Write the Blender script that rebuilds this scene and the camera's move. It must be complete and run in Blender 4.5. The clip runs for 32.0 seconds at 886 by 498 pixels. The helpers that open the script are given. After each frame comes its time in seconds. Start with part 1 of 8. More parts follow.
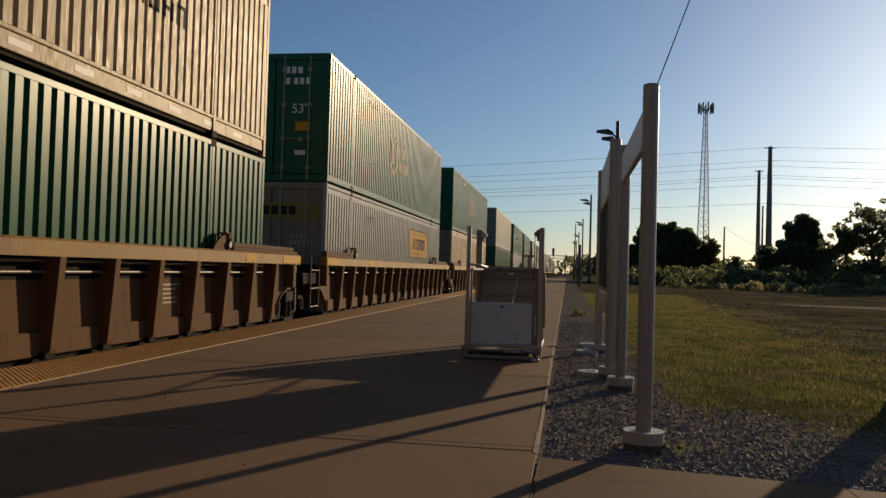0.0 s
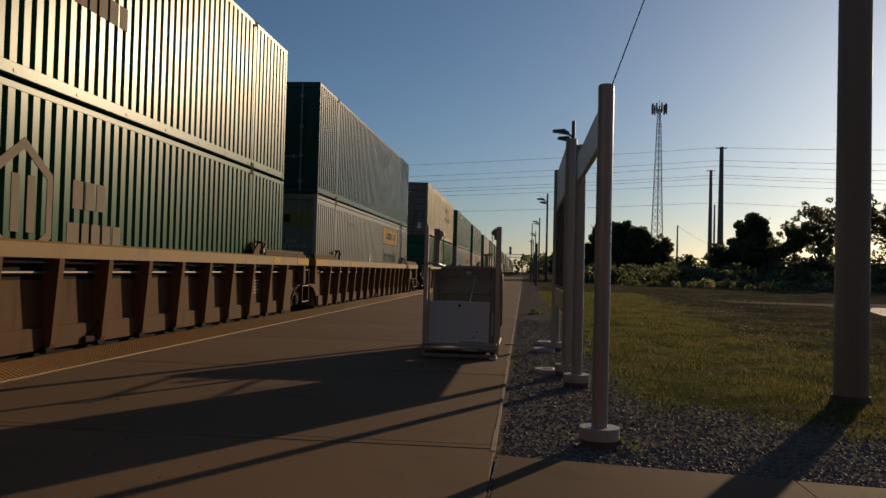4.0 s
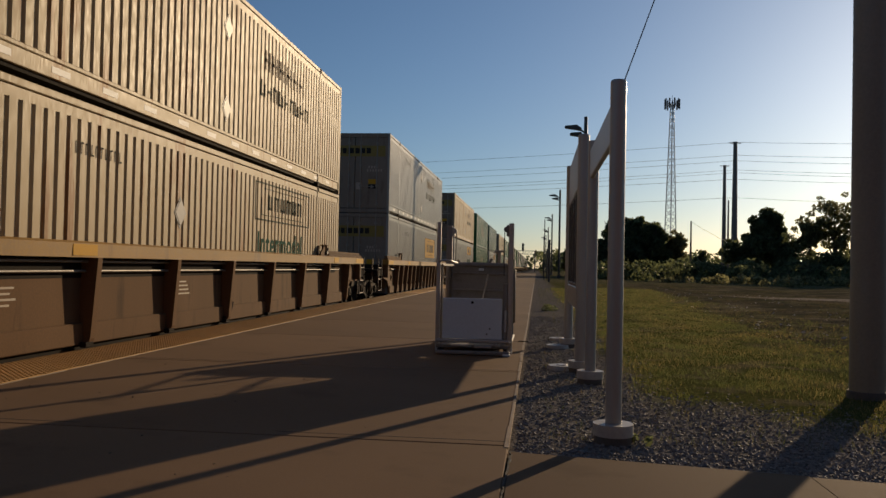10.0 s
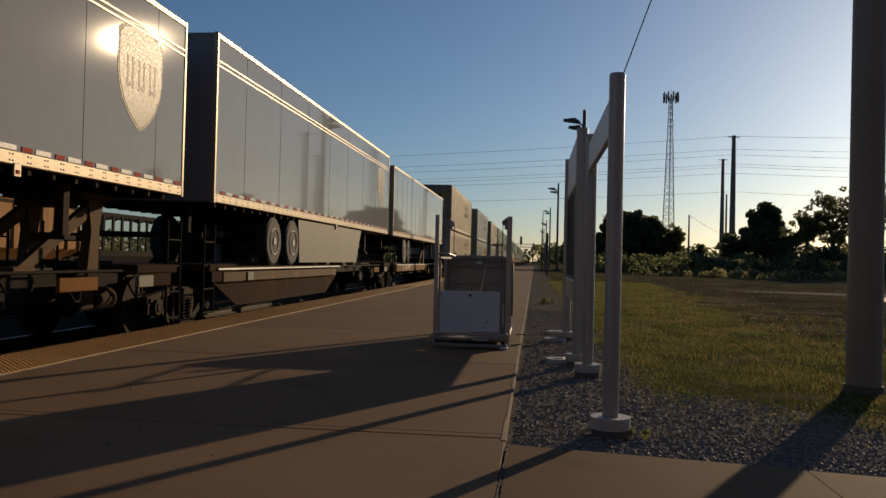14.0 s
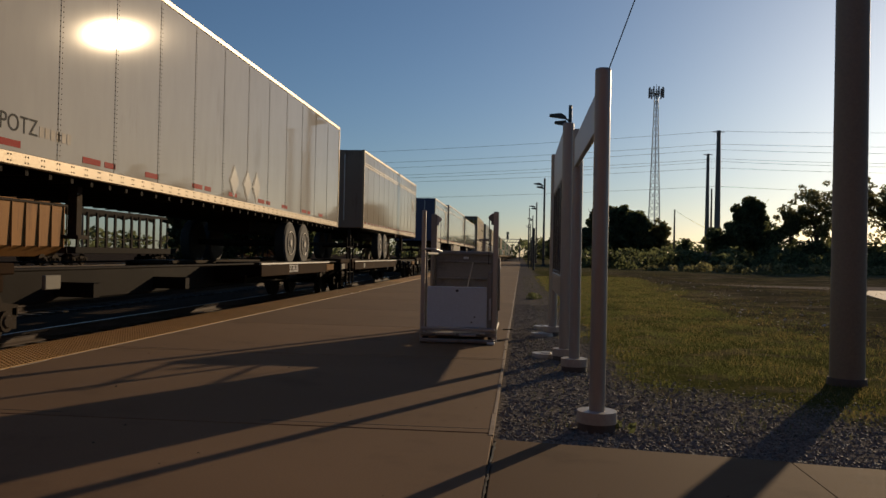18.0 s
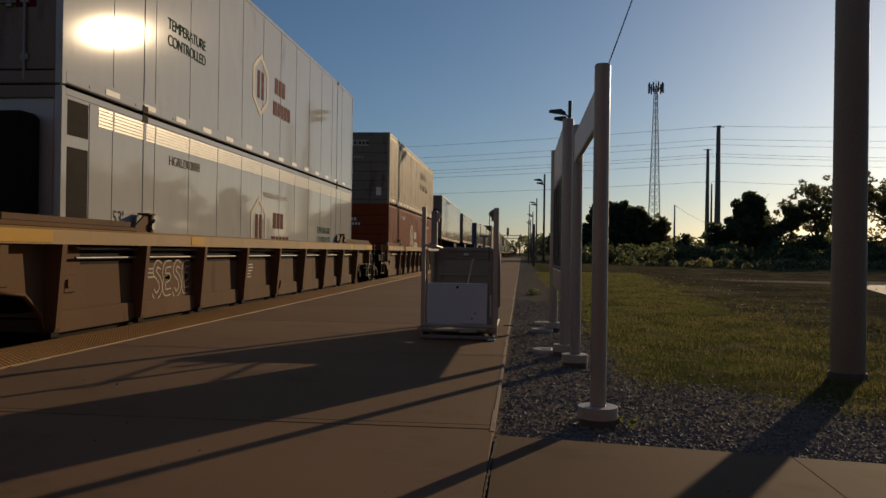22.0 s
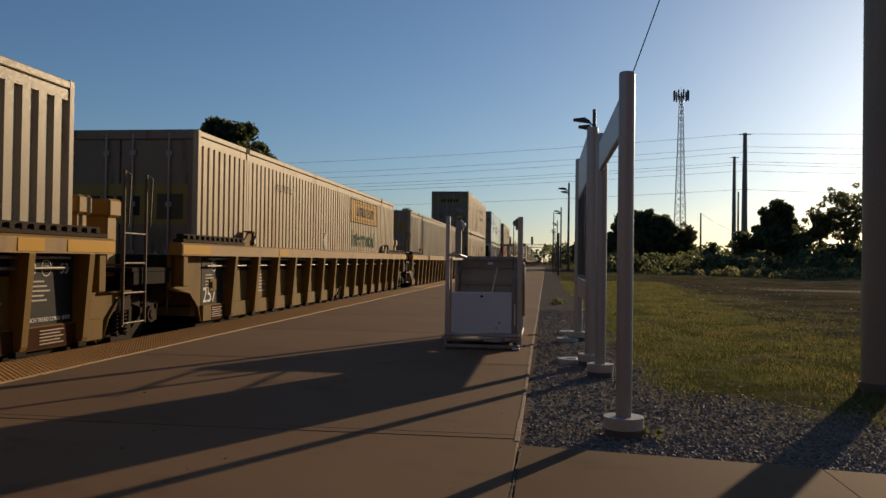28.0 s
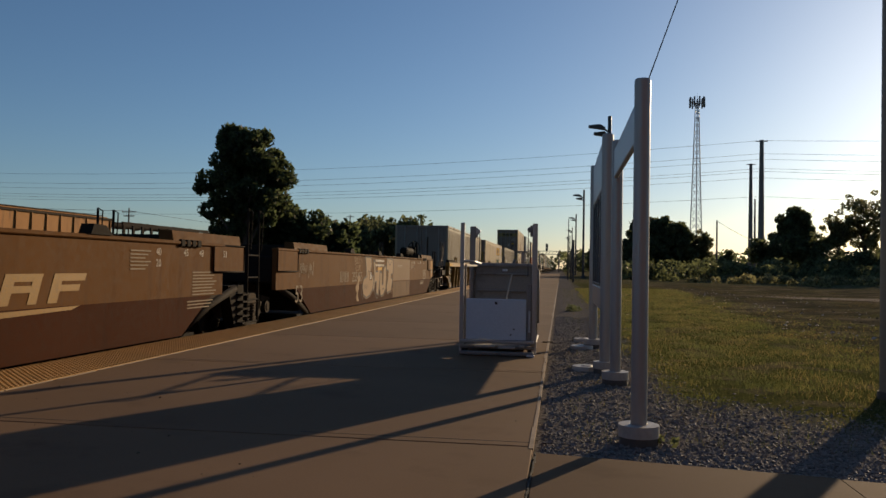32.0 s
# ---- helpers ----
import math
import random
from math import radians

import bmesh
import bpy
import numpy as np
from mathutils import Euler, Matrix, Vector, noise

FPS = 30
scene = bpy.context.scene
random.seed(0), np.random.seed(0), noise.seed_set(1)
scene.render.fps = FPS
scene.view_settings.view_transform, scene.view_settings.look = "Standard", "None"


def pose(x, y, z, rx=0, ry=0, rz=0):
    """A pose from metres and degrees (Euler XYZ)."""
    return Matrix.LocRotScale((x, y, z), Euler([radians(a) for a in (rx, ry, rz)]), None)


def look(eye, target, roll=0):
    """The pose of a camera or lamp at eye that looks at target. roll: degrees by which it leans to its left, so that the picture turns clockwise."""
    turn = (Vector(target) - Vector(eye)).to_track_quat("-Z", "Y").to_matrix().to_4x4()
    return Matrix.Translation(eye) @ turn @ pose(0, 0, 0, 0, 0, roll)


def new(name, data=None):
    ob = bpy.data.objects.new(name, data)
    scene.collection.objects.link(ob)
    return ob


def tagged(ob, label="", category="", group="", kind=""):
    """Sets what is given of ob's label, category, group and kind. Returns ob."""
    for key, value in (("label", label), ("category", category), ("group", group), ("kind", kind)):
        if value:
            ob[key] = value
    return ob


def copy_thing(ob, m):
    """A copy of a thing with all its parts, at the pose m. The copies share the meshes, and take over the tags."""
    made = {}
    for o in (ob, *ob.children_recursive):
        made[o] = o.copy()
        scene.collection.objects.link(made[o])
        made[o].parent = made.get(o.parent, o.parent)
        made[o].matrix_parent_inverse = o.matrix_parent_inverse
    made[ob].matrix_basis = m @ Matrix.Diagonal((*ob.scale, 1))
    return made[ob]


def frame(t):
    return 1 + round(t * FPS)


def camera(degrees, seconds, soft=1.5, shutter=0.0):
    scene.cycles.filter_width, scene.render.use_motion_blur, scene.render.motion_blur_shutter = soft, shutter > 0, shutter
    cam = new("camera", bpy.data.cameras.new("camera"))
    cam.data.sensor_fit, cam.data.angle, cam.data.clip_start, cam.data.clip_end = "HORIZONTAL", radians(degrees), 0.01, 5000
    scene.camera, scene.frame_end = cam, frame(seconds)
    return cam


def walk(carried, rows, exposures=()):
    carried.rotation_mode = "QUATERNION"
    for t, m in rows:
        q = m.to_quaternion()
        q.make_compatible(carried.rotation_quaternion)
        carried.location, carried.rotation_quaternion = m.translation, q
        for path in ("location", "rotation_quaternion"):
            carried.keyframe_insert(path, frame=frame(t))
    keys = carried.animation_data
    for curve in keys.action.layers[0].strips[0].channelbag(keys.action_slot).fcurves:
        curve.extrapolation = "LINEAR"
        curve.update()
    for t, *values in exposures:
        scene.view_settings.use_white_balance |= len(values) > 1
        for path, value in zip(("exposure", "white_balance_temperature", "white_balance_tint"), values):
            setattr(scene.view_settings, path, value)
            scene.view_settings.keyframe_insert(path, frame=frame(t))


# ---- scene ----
# Plan: y runs along the track away from the camera, x to the right, z = 0 on the platform.
EYE_Z = 1.05
RAIL_Z = -0.22
TRACK_X = -6.65

# seconds, turn to the left, tilt up, lean (degrees)
PATH = [
    (0, 8.78, 1.47, 1.67),(0.5, 8.46, 1.09, 1.71),(1, 8.32, 0.84, 1.70),(1.5, 7.91, 0.85, 1.70),
    (2, 7.51, 1.01, 1.68),(2.5, 6.92, 1.13, 1.67),(3, 6.51, 1.44, 1.63),(3.5, 5.99, 1.47, 1.62),
    (5.5, 5.58, 1.47, 1.32),(6, 5.74, 1.42, 1.31),(6.5, 5.92, 1.42, 1.29),(7, 6.08, 1.41, 1.26),
    (7.5, 6.20, 1.36, 1.25),(8, 6.35, 1.36, 1.25),(8.5, 6.41, 1.30, 1.22),(9, 6.57, 1.28, 1.20),
    (9.5, 6.55, 1.22, 1.19),(10, 6.65, 1.24, 1.18),(10.5, 6.65, 1.20, 1.16),(11, 6.70, 1.10, 1.20),
    (11.5, 6.75, 1.06, 1.24),(12, 6.63, 0.97, 1.27),(12.5, 6.64, 0.88, 1.31),(13, 6.69, 0.85, 1.35),
    (13.5, 6.57, 0.79, 1.36),(14, 6.50, 0.74, 1.38),(14.5, 6.38, 0.69, 1.39),(16.5, 5.91, 0.45, 1.42),
    (17, 5.79, 0.42, 1.33),(17.5, 5.68, 0.44, 1.26),(18, 5.55, 0.44, 1.14),(18.5, 5.51, 0.40, 1.04),
    (19, 5.45, 0.39, 0.97),(19.5, 5.41, 0.39, 0.96),(20, 5.37, 0.33, 0.97),(20.5, 5.33, 0.26, 0.93),
    (21, 5.44, 0.21, 0.92),(21.5, 5.48, 0.19, 0.89),(22, 5.56, 0.19, 0.85),(22.5, 5.65, 0.17, 0.82),
    (23, 5.70, 0.20, 0.79),(23.5, 5.78, 0.22, 0.74),(24, 5.86, 0.25, 0.73),(24.5, 6.02, 0.35, 0.70),
    (25, 6.22, 0.35, 0.66),(25.5, 6.31, 0.45, 0.65),(27.5, 7.10, 0.70, 0.79),(28, 7.28, 0.81, 0.78),
    (28.5, 7.50, 0.84, 0.80),(29, 7.66, 1.01, 0.83),(29.5, 7.84, 0.96, 0.86),(30, 7.99, 1.00, 0.88),
    (30.5, 8.02, 1.09, 0.92),(31, 8.07, 1.17, 0.96),(31.5, 8.16, 1.25, 0.96),(32, 8.32, 1.26, 0.97),
]
cam = camera(57.55, 32.0, soft=1.5)
walk(cam, [(t, pose(0, 0, EYE_Z, 90 + tilt, 0, turn) @ pose(0, 0, 0, 0, 0, lean)) for t, turn, tilt, lean in PATH],
     exposures=[(0, -0.16), (1, -0.08), (2, -0.45), (3, -0.65), (5, -0.45), (6, -0.35), (8, -0.30), (10, -0.28), (11, -0.33), (13, -0.40), (14, -0.40), (17, -0.47), (18, -0.43), (19, -0.45), (21, -0.47), (22, -0.63), (23, -0.33), (24, -0.22), (25, -0.23), (28, -0.11), (30, -0.11), (31, -0.11), (32, -0.06)])

# ---- world, sun ----
SUN_AZ, SUN_EL = 28.0, 13.8
world = bpy.data.worlds.new("world")
scene.world = world
world.use_nodes = True
wn = world.node_tree
sky = wn.nodes.new("ShaderNodeTexSky")
sky.sky_type = "NISHITA"
sky.sun_disc = False
sky.sun_elevation = radians(SUN_EL)
sky.sun_rotation = radians(SUN_AZ)
sky.air_density, sky.dust_density, sky.ozone_density = 0.95, 0.52, 4.15
wn.links.new(sky.outputs[0], wn.nodes["Background"].inputs[0])
wn.nodes["Background"].inputs[1].default_value = 0.085
sun = new("sun", bpy.data.lights.new("sun", "SUN"))
sun.data.energy, sun.data.angle, sun.data.color = 4.6, radians(0.6), (1.0, 0.74, 0.455)
sun_dir = Vector((math.sin(radians(SUN_AZ)) * math.cos(radians(SUN_EL)), math.cos(radians(SUN_AZ)) * math.cos(radians(SUN_EL)), math.sin(radians(SUN_EL))))
sun.matrix_world = look(sun_dir * 50, (0, 0, 0))


# ---- materials ----
DOWN = (1, 1, 0.18)  # stains drawn out downwards


def material(name, color, rough=0.6, metal=0.0, spread=0.25, scale=6.0, bump=0.15, stain=None, stain_at=0.55, stretch=(1, 1, 1), fine=40.0, random_tint=0.0, spec=0.4, even=False, fade=0.16):
    """Base colour varied by a broad and a fine noise, an optional stain colour, and a fine relief."""
    m = bpy.data.materials.new(name)
    m.use_nodes = True
    nt = m.node_tree
    N, Ln = nt.nodes.new, nt.links.new
    bsdf = nt.nodes["Principled BSDF"]
    co = N("ShaderNodeTexCoord")
    mp = N("ShaderNodeMapping")
    mp.inputs["Scale"].default_value = stretch
    Ln(co.outputs["Object"], mp.inputs[0])
    big, small = N("ShaderNodeTexNoise"), N("ShaderNodeTexNoise")
    big.inputs["Scale"].default_value, big.inputs["Detail"].default_value = scale * 0.15, 5
    small.inputs["Scale"].default_value, small.inputs["Detail"].default_value = fine, 6
    Ln(mp.outputs[0], big.inputs["Vector"])
    Ln(co.outputs["Object"] if stretch == DOWN else mp.outputs[0], small.inputs["Vector"])
    add = N("ShaderNodeMath")
    add.operation = "ADD"
    Ln(big.outputs[0], add.inputs[0])
    Ln(small.outputs[0], add.inputs[1])
    ramp = N("ShaderNodeMapRange")
    ramp.inputs[1].default_value, ramp.inputs[2].default_value = 0.55, 1.45
    ramp.inputs[3].default_value, ramp.inputs[4].default_value = 1 - spread, 1 + spread
    Ln(add.outputs[0], ramp.inputs[0])
    mul = N("ShaderNodeVectorMath")
    mul.operation = "SCALE"
    mul.inputs[0].default_value = color
    fac = ramp.outputs[0]
    if random_tint:
        info = N("ShaderNodeObjectInfo")
        rr = N("ShaderNodeMapRange")
        rr.inputs[3].default_value, rr.inputs[4].default_value = 1 - random_tint, 1 + random_tint
        Ln(info.outputs["Random"], rr.inputs[0])
        mm = N("ShaderNodeMath")
        mm.operation = "MULTIPLY"
        Ln(fac, mm.inputs[0])
        Ln(rr.outputs[0], mm.inputs[1])
        fac = mm.outputs[0]
    Ln(fac, mul.inputs["Scale"])
    col = mul.outputs[0]
    if stain:
        st = N("ShaderNodeTexNoise")
        st.inputs["Scale"].default_value, st.inputs["Detail"].default_value, st.inputs["Roughness"].default_value = scale * 0.4, 8 if fade > 0.1 else 4, 0.65 if fade > 0.1 else 0.55
        Ln(mp.outputs[0], st.inputs["Vector"])
        sr = N("ShaderNodeMapRange")
        sr.inputs[1].default_value, sr.inputs[2].default_value = stain_at, stain_at + fade
        sr.clamp = True
        Ln(st.outputs[0], sr.inputs[0])
        mix = N("ShaderNodeMix")
        mix.data_type = "RGBA"
        Ln(sr.outputs[0], mix.inputs[0])
        Ln(col, mix.inputs[6])
        mix.inputs[7].default_value = (*stain, 1)
        col = mix.outputs[2]
    Ln(col, bsdf.inputs["Base Color"])
    bsdf.inputs["Roughness"].default_value = rough
    rg = N("ShaderNodeMapRange")
    rg.inputs[1].default_value, rg.inputs[2].default_value = 0.3, 0.7
    rg.inputs[3].default_value, rg.inputs[4].default_value = max(0.03, rough - 0.1), min(1, rough + 0.1)
    Ln(small.outputs[0], rg.inputs[0])
    if not even:
        Ln(rg.outputs[0], bsdf.inputs["Roughness"])
    bsdf.inputs["Specular IOR Level"].default_value = spec
    bsdf.inputs["Metallic"].default_value = metal
    if bump:
        b = N("ShaderNodeBump")
        b.inputs["Strength"].default_value, b.inputs["Distance"].default_value = bump, 0.01
        Ln(add.outputs[0], b.inputs["Height"])
        Ln(b.outputs[0], bsdf.inputs["Normal"])
    return m


WHITE = material("white_container_paint", (0.285, 0.285, 0.265), 0.32, 0.0, 0.14, 5, 0.03, (0.235, 0.185, 0.13), 0.60, DOWN, spec=0.08, even=True)
CREAM = material("aged_cream_container_paint", (0.315, 0.265, 0.185), 0.42, 0.0, 0.16, 7, 0.03, (0.22, 0.16, 0.09), 0.58, DOWN, spec=0.08)
RUSTY = material("old_white_container_paint", (0.355, 0.28, 0.172), 0.5, 0.0, 0.16, 11, 0.02, (0.24, 0.13, 0.055), 0.57, (1, 1, 0.14), spec=0.12, fade=0.1)
RUST_STREAK = material("rust_streaks", (0.20, 0.105, 0.045), 0.85, 0.0, 0.4, 14, 0.05, (0.11, 0.05, 0.022), 0.54, DOWN, spec=0.05)
# stained paints for end faces; the shade there is put into the colour
DOOR_SHADED = material("grimy_grey_white_door_paint", (0.20, 0.165, 0.13), 0.6, 0.0, 0.2, 8, 0.06, (0.11, 0.085, 0.065), 0.56, DOWN, spec=0.15)
DOOR_SHADED_DARK = material("shaded_stained_dark_door_paint", (0.185, 0.148, 0.112), 0.6, 0.0, 0.2, 8, 0.06, (0.065, 0.046, 0.034), 0.55, DOWN, spec=0.1)
# lock rods on those ends, toned down for the same shade
ROD = material("shaded_galvanised_rod", (0.24, 0.22, 0.19), 0.5, 0.3, 0.2, 10, 0.03)
MARK_FIELD = material("dull_grey_green_mark_field", (0.075, 0.07, 0.045), 0.7, 0.0, 0.15, 6, 0.0, spec=0.1)
ORANGE_PATCH = material("orange_end_patch_paint", (0.25, 0.105, 0.008), 0.7, 0.0, 0.2, 6, 0.03, spec=0.1)
GREEN = material("green_container_paint", (0.012, 0.085, 0.042), 0.32, 0.0, 0.18, 5, 0.03, (0.03, 0.06, 0.035), 0.62, DOWN, spec=0.12, even=True)
TEAL = material("dark_grey_green_container_paint", (0.022, 0.05, 0.043), 0.24, 0.0, 0.18, 5, 0.02, (0.03, 0.04, 0.04), 0.62, DOWN, spec=0.1, even=True)
RED = material("red_container_paint", (0.205, 0.042, 0.014), 0.55, 0.0, 0.18, 5, 0.05, (0.12, 0.03, 0.014), 0.6, DOWN, spec=0.05)
GREY = material("grey_container_paint", (0.17, 0.165, 0.16), 0.5, 0.0, 0.15, 5, 0.05, (0.15, 0.13, 0.11), 0.6, DOWN, spec=0.3)
BLUE = material("navy_trailer_paint", (0.035, 0.05, 0.10), 0.4, 0.0, 0.15, 5, 0.05)
TRAILER = material("aluminium_trailer_skin", (0.25, 0.258, 0.262), 0.045, 0.0, 0.06, 3, 0.0, (0.235, 0.235, 0.215), 0.62, (1, 1, 0.4), 5, spec=0.22, even=True)
TRAILER_CREAM = material("cream_white_trailer_skin", (0.40, 0.345, 0.265), 0.08, 0.0, 0.1, 3, 0.0, (0.29, 0.235, 0.17), 0.58, (1, 1, 0.3), 5, spec=0.15, even=True)
TRAILER_WHITE = material("white_trailer_skin", (0.40, 0.37, 0.32), 0.045, 0.0, 0.08, 3, 0.0, (0.31, 0.275, 0.225), 0.60, (1, 1, 0.3), 5, spec=0.22, even=True)
SPRAY_DARK = material("dark_sprayed_paint", (0.045, 0.03, 0.022), 0.7, 0.0, 0.2, 6, 0.0, spec=0.2)
LADDER = material("worn_brown_ladder_paint", (0.07, 0.047, 0.03), 0.55, 0.2, 0.3, 8, 0.05, (0.2, 0.12, 0.06), 0.6)
REEFER = material("white_reefer_skin", (0.42, 0.415, 0.39), 0.05, 0.0, 0.06, 3, 0.0, (0.29, 0.285, 0.25), 0.62, (1, 1, 0.4), 5, spec=0.22, even=True)
YELLOW_PANEL = material("olive_yellow_panel_paint", (0.15, 0.09, 0.019), 0.65, 0.0, 0.28, 6, 0.1, (0.085, 0.05, 0.02), 0.56, DOWN, spec=0.1)
YELLOW = material("yellow_well_car_paint", (0.235, 0.13, 0.025), 0.6, 0.0, 0.28, 6, 0.1, (0.12, 0.068, 0.028), 0.56, DOWN, spec=0.25)
DIRTY = material("dirty_brown_well_car_paint", (0.115, 0.066, 0.034), 0.75, 0.0, 0.3, 7, 0.12, (0.055, 0.033, 0.019), 0.55, DOWN, spec=0.07)
TAN = material("faded_brown_well_car_paint", (0.115, 0.054, 0.018), 0.75, 0.0, 0.16, 6, 0.03, (0.09, 0.043, 0.017), 0.5, DOWN, fine=14.0, spec=0.05)
TAN_ORANGE = material("faded_orange_well_car_paint", (0.225, 0.115, 0.034), 0.7, 0.0, 0.16, 6, 0.03, (0.15, 0.075, 0.028), 0.57, DOWN, fine=14.0, spec=0.1)
RUST_ORANGE = material("faded_rust_orange_paint", (0.118, 0.046, 0.011), 0.75, 0.0, 0.18, 6, 0.03, (0.065, 0.028, 0.010), 0.56, DOWN, fine=14.0, spec=0.03)
SKIRT = material("dull_grey_skirt_panel", (0.165, 0.155, 0.125), 0.6, 0.0, 0.12, 4, 0.03, (0.125, 0.11, 0.085), 0.6, DOWN, spec=0.15)
TAN_PALE = material("pale_sprayed_paint", (0.235, 0.15, 0.078), 0.65, 0.0, 0.2, 6, 0.03, spec=0.1)
TAN_WORN = material("washed_out_brown_paint", (0.145, 0.085, 0.042), 0.7, 0.0, 0.15, 6, 0.04, spec=0.1)
PLATE_YELLOW = material("dull_yellow_name_plate", (0.20, 0.15, 0.03), 0.6, 0.0, 0.15, 6, 0.03)
SPINE_SIDE = material("grimy_spine_car_side", (0.034, 0.019, 0.010), 0.85, 0.0, 0.4, 7, 0.12, (0.13, 0.062, 0.024), 0.60, DOWN, spec=0.03)
ORANGE_DULL = material("dull_orange_side_paint", (0.17, 0.08, 0.018), 0.75, 0.0, 0.25, 6, 0.05, (0.08, 0.04, 0.018), 0.55, spec=0.05)
HITCH = material("worn_brown_hitch_steel", (0.095, 0.055, 0.028), 0.75, 0.0, 0.35, 8, 0.1, (0.2, 0.12, 0.06), 0.6, spec=0.1)
RIM = material("dull_grey_wheel_rim", (0.16, 0.145, 0.13), 0.5, 0.3, 0.2, 8, 0.05)
RAIL_SIDE = material("rusty_rail_web", (0.06, 0.04, 0.028), 0.8, 0.2, 0.3, 8, 0.1)
RUST = material("rust_brown_paint", (0.052, 0.0195, 0.0095), 0.8, 0.0, 0.2, 6, 0.04, (0.038, 0.017, 0.010), 0.56, DOWN, fine=14.0, spec=0.03)
ORANGE = material("orange_hopper_paint", (0.32, 0.155, 0.05), 0.65, 0.0, 0.25, 4, 0.08, (0.15, 0.072, 0.033), 0.55, DOWN, spec=0.1)
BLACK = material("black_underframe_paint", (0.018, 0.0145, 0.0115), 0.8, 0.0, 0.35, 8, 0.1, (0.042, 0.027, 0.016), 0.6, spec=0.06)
STEEL = material("grimy_cast_steel", (0.034, 0.024, 0.016), 0.8, 0.0, 0.4, 10, 0.15, (0.075, 0.042, 0.02), 0.57, spec=0.08)
RAILTOP = material("polished_rail_steel", (0.22, 0.21, 0.20), 0.35, 0.9, 0.15, 10, 0.02)
RUBBER = material("tyre_rubber", (0.02, 0.02, 0.02), 0.8, 0.0, 0.3, 12, 0.1)
ALUMINIUM = material("bright_aluminium_rail", (0.27, 0.215, 0.145), 0.45, 0.4, 0.2, 8, 0.03, (0.2, 0.15, 0.1), 0.58)
CHROME = material("worn_galvanised_rod", (0.45, 0.44, 0.43), 0.4, 0.8, 0.15, 10, 0.03)
SIGN_YELLOW = material("faded_yellow_lettering_panel", (0.46, 0.25, 0.02), 0.6, 0.0, 0.12, 6, 0.03, spec=0.1)
INK = material("black_lettering", (0.02, 0.02, 0.02), 0.7, 0.0, 0.2, 8, 0.0, spec=0.12)
INK_FAINT = material("faint_worn_lettering", (0.21, 0.165, 0.115), 0.65, 0.0, 0.25, 8, 0.0, spec=0.08)
INK_WORN = material("worn_grey_green_lettering", (0.085, 0.09, 0.07), 0.75, 0.0, 0.45, 12, 0.0, (0.17, 0.15, 0.11), 0.5, spec=0.05)
INK_TEAL = material("faded_teal_lettering", (0.012, 0.055, 0.038), 0.75, 0.0, 0.2, 8, 0.0, spec=0.03)
BAND = material("bright_ribbed_metal_band", (0.40, 0.37, 0.31), 0.35, 0.15, 0.15, 6, 0.02, (0.32, 0.28, 0.21), 0.6, spec=0.2)
SHIELD_TAN = material("dull_tan_mark_paint", (0.135, 0.115, 0.085), 0.45, 0.0, 0.1, 6, 0.0, spec=0.08)
SHIELD_PALE = material("pale_tan_mark_paint", (0.22, 0.20, 0.155), 0.4, 0.0, 0.1, 6, 0.0, spec=0.08)
INK_WHITE = material("white_lettering", (0.65, 0.63, 0.58), 0.6, 0.0, 0.15, 8, 0.0)
INK_GREY = material("pale_worn_lettering", (0.36, 0.31, 0.25), 0.7, 0.0, 0.2, 8, 0.0)
INK_RED = material("dark_maroon_lettering", (0.09, 0.014, 0.018), 0.7, 0.0, 0.15, 8, 0.0, spec=0.03)
TAPE_RED = material("red_reflective_tape", (0.30, 0.016, 0.012), 0.65, 0.0, 0.1, 8, 0.0, spec=0.08)
TAPE_WHITE = material("white_reflective_tape", (0.42, 0.4, 0.36), 0.3, 0.0, 0.1, 8, 0.0)
CLOD = material("dark_earth_clods", (0.10, 0.08, 0.057), 0.95, 0.0, 0.4, 9, 0.3, (0.15, 0.12, 0.085), 0.56, spec=0.05)
BROWN_PAD = material("brown_logo_paint", (0.16, 0.09, 0.04), 0.45, 0.0, 0.1, 6, 0.02)
CONCRETE = material("worn_brown_concrete", (0.170, 0.106, 0.061), 0.85, 0.0, 0.28, 2.2, 0.09, (0.118, 0.073, 0.043), 0.54, (1, 1, 1), 90, 0.06, spec=0.1)
TACTILE = material("faded_yellow_tactile_paving", (0.44, 0.235, 0.06), 0.65, 0.0, 0.25, 5, 0.15, (0.2, 0.12, 0.05), 0.56, (1, 1, 1), 40, 0.08)
EDGE_LIT = material("worn_pale_line_paint", (0.34, 0.275, 0.19), 0.8, 0.0, 0.3, 8, 0.1, (0.28, 0.22, 0.17), 0.48)
ASPHALT_JOINT = material("dark_joint_filler", (0.04, 0.035, 0.03), 0.9, 0.0, 0.3, 12, 0.2)
PIPE = material("brushed_grey_sign_post", (0.34, 0.335, 0.325), 0.42, 0.35, 0.12, 4, 0.04, (0.27, 0.262, 0.25), 0.62, (1, 1, 0.2))
SIGN_FACE = material("pale_grey_sign_face", (0.46, 0.47, 0.48), 0.45, 0.1, 0.08, 3, 0.02)
NOTICE_GLASS = material("notice_behind_glass", (0.38, 0.40, 0.42), 0.06, 0.0, 0.06, 3, 0.0, spec=0.5, even=True)
SIGN_DARK = material("dark_sign_frame", (0.05, 0.05, 0.05), 0.5, 0.3, 0.1, 5, 0.02)
COLLAR = material("pale_concrete_collar", (0.39, 0.365, 0.33), 0.45, 0.0, 0.2, 8, 0.1)
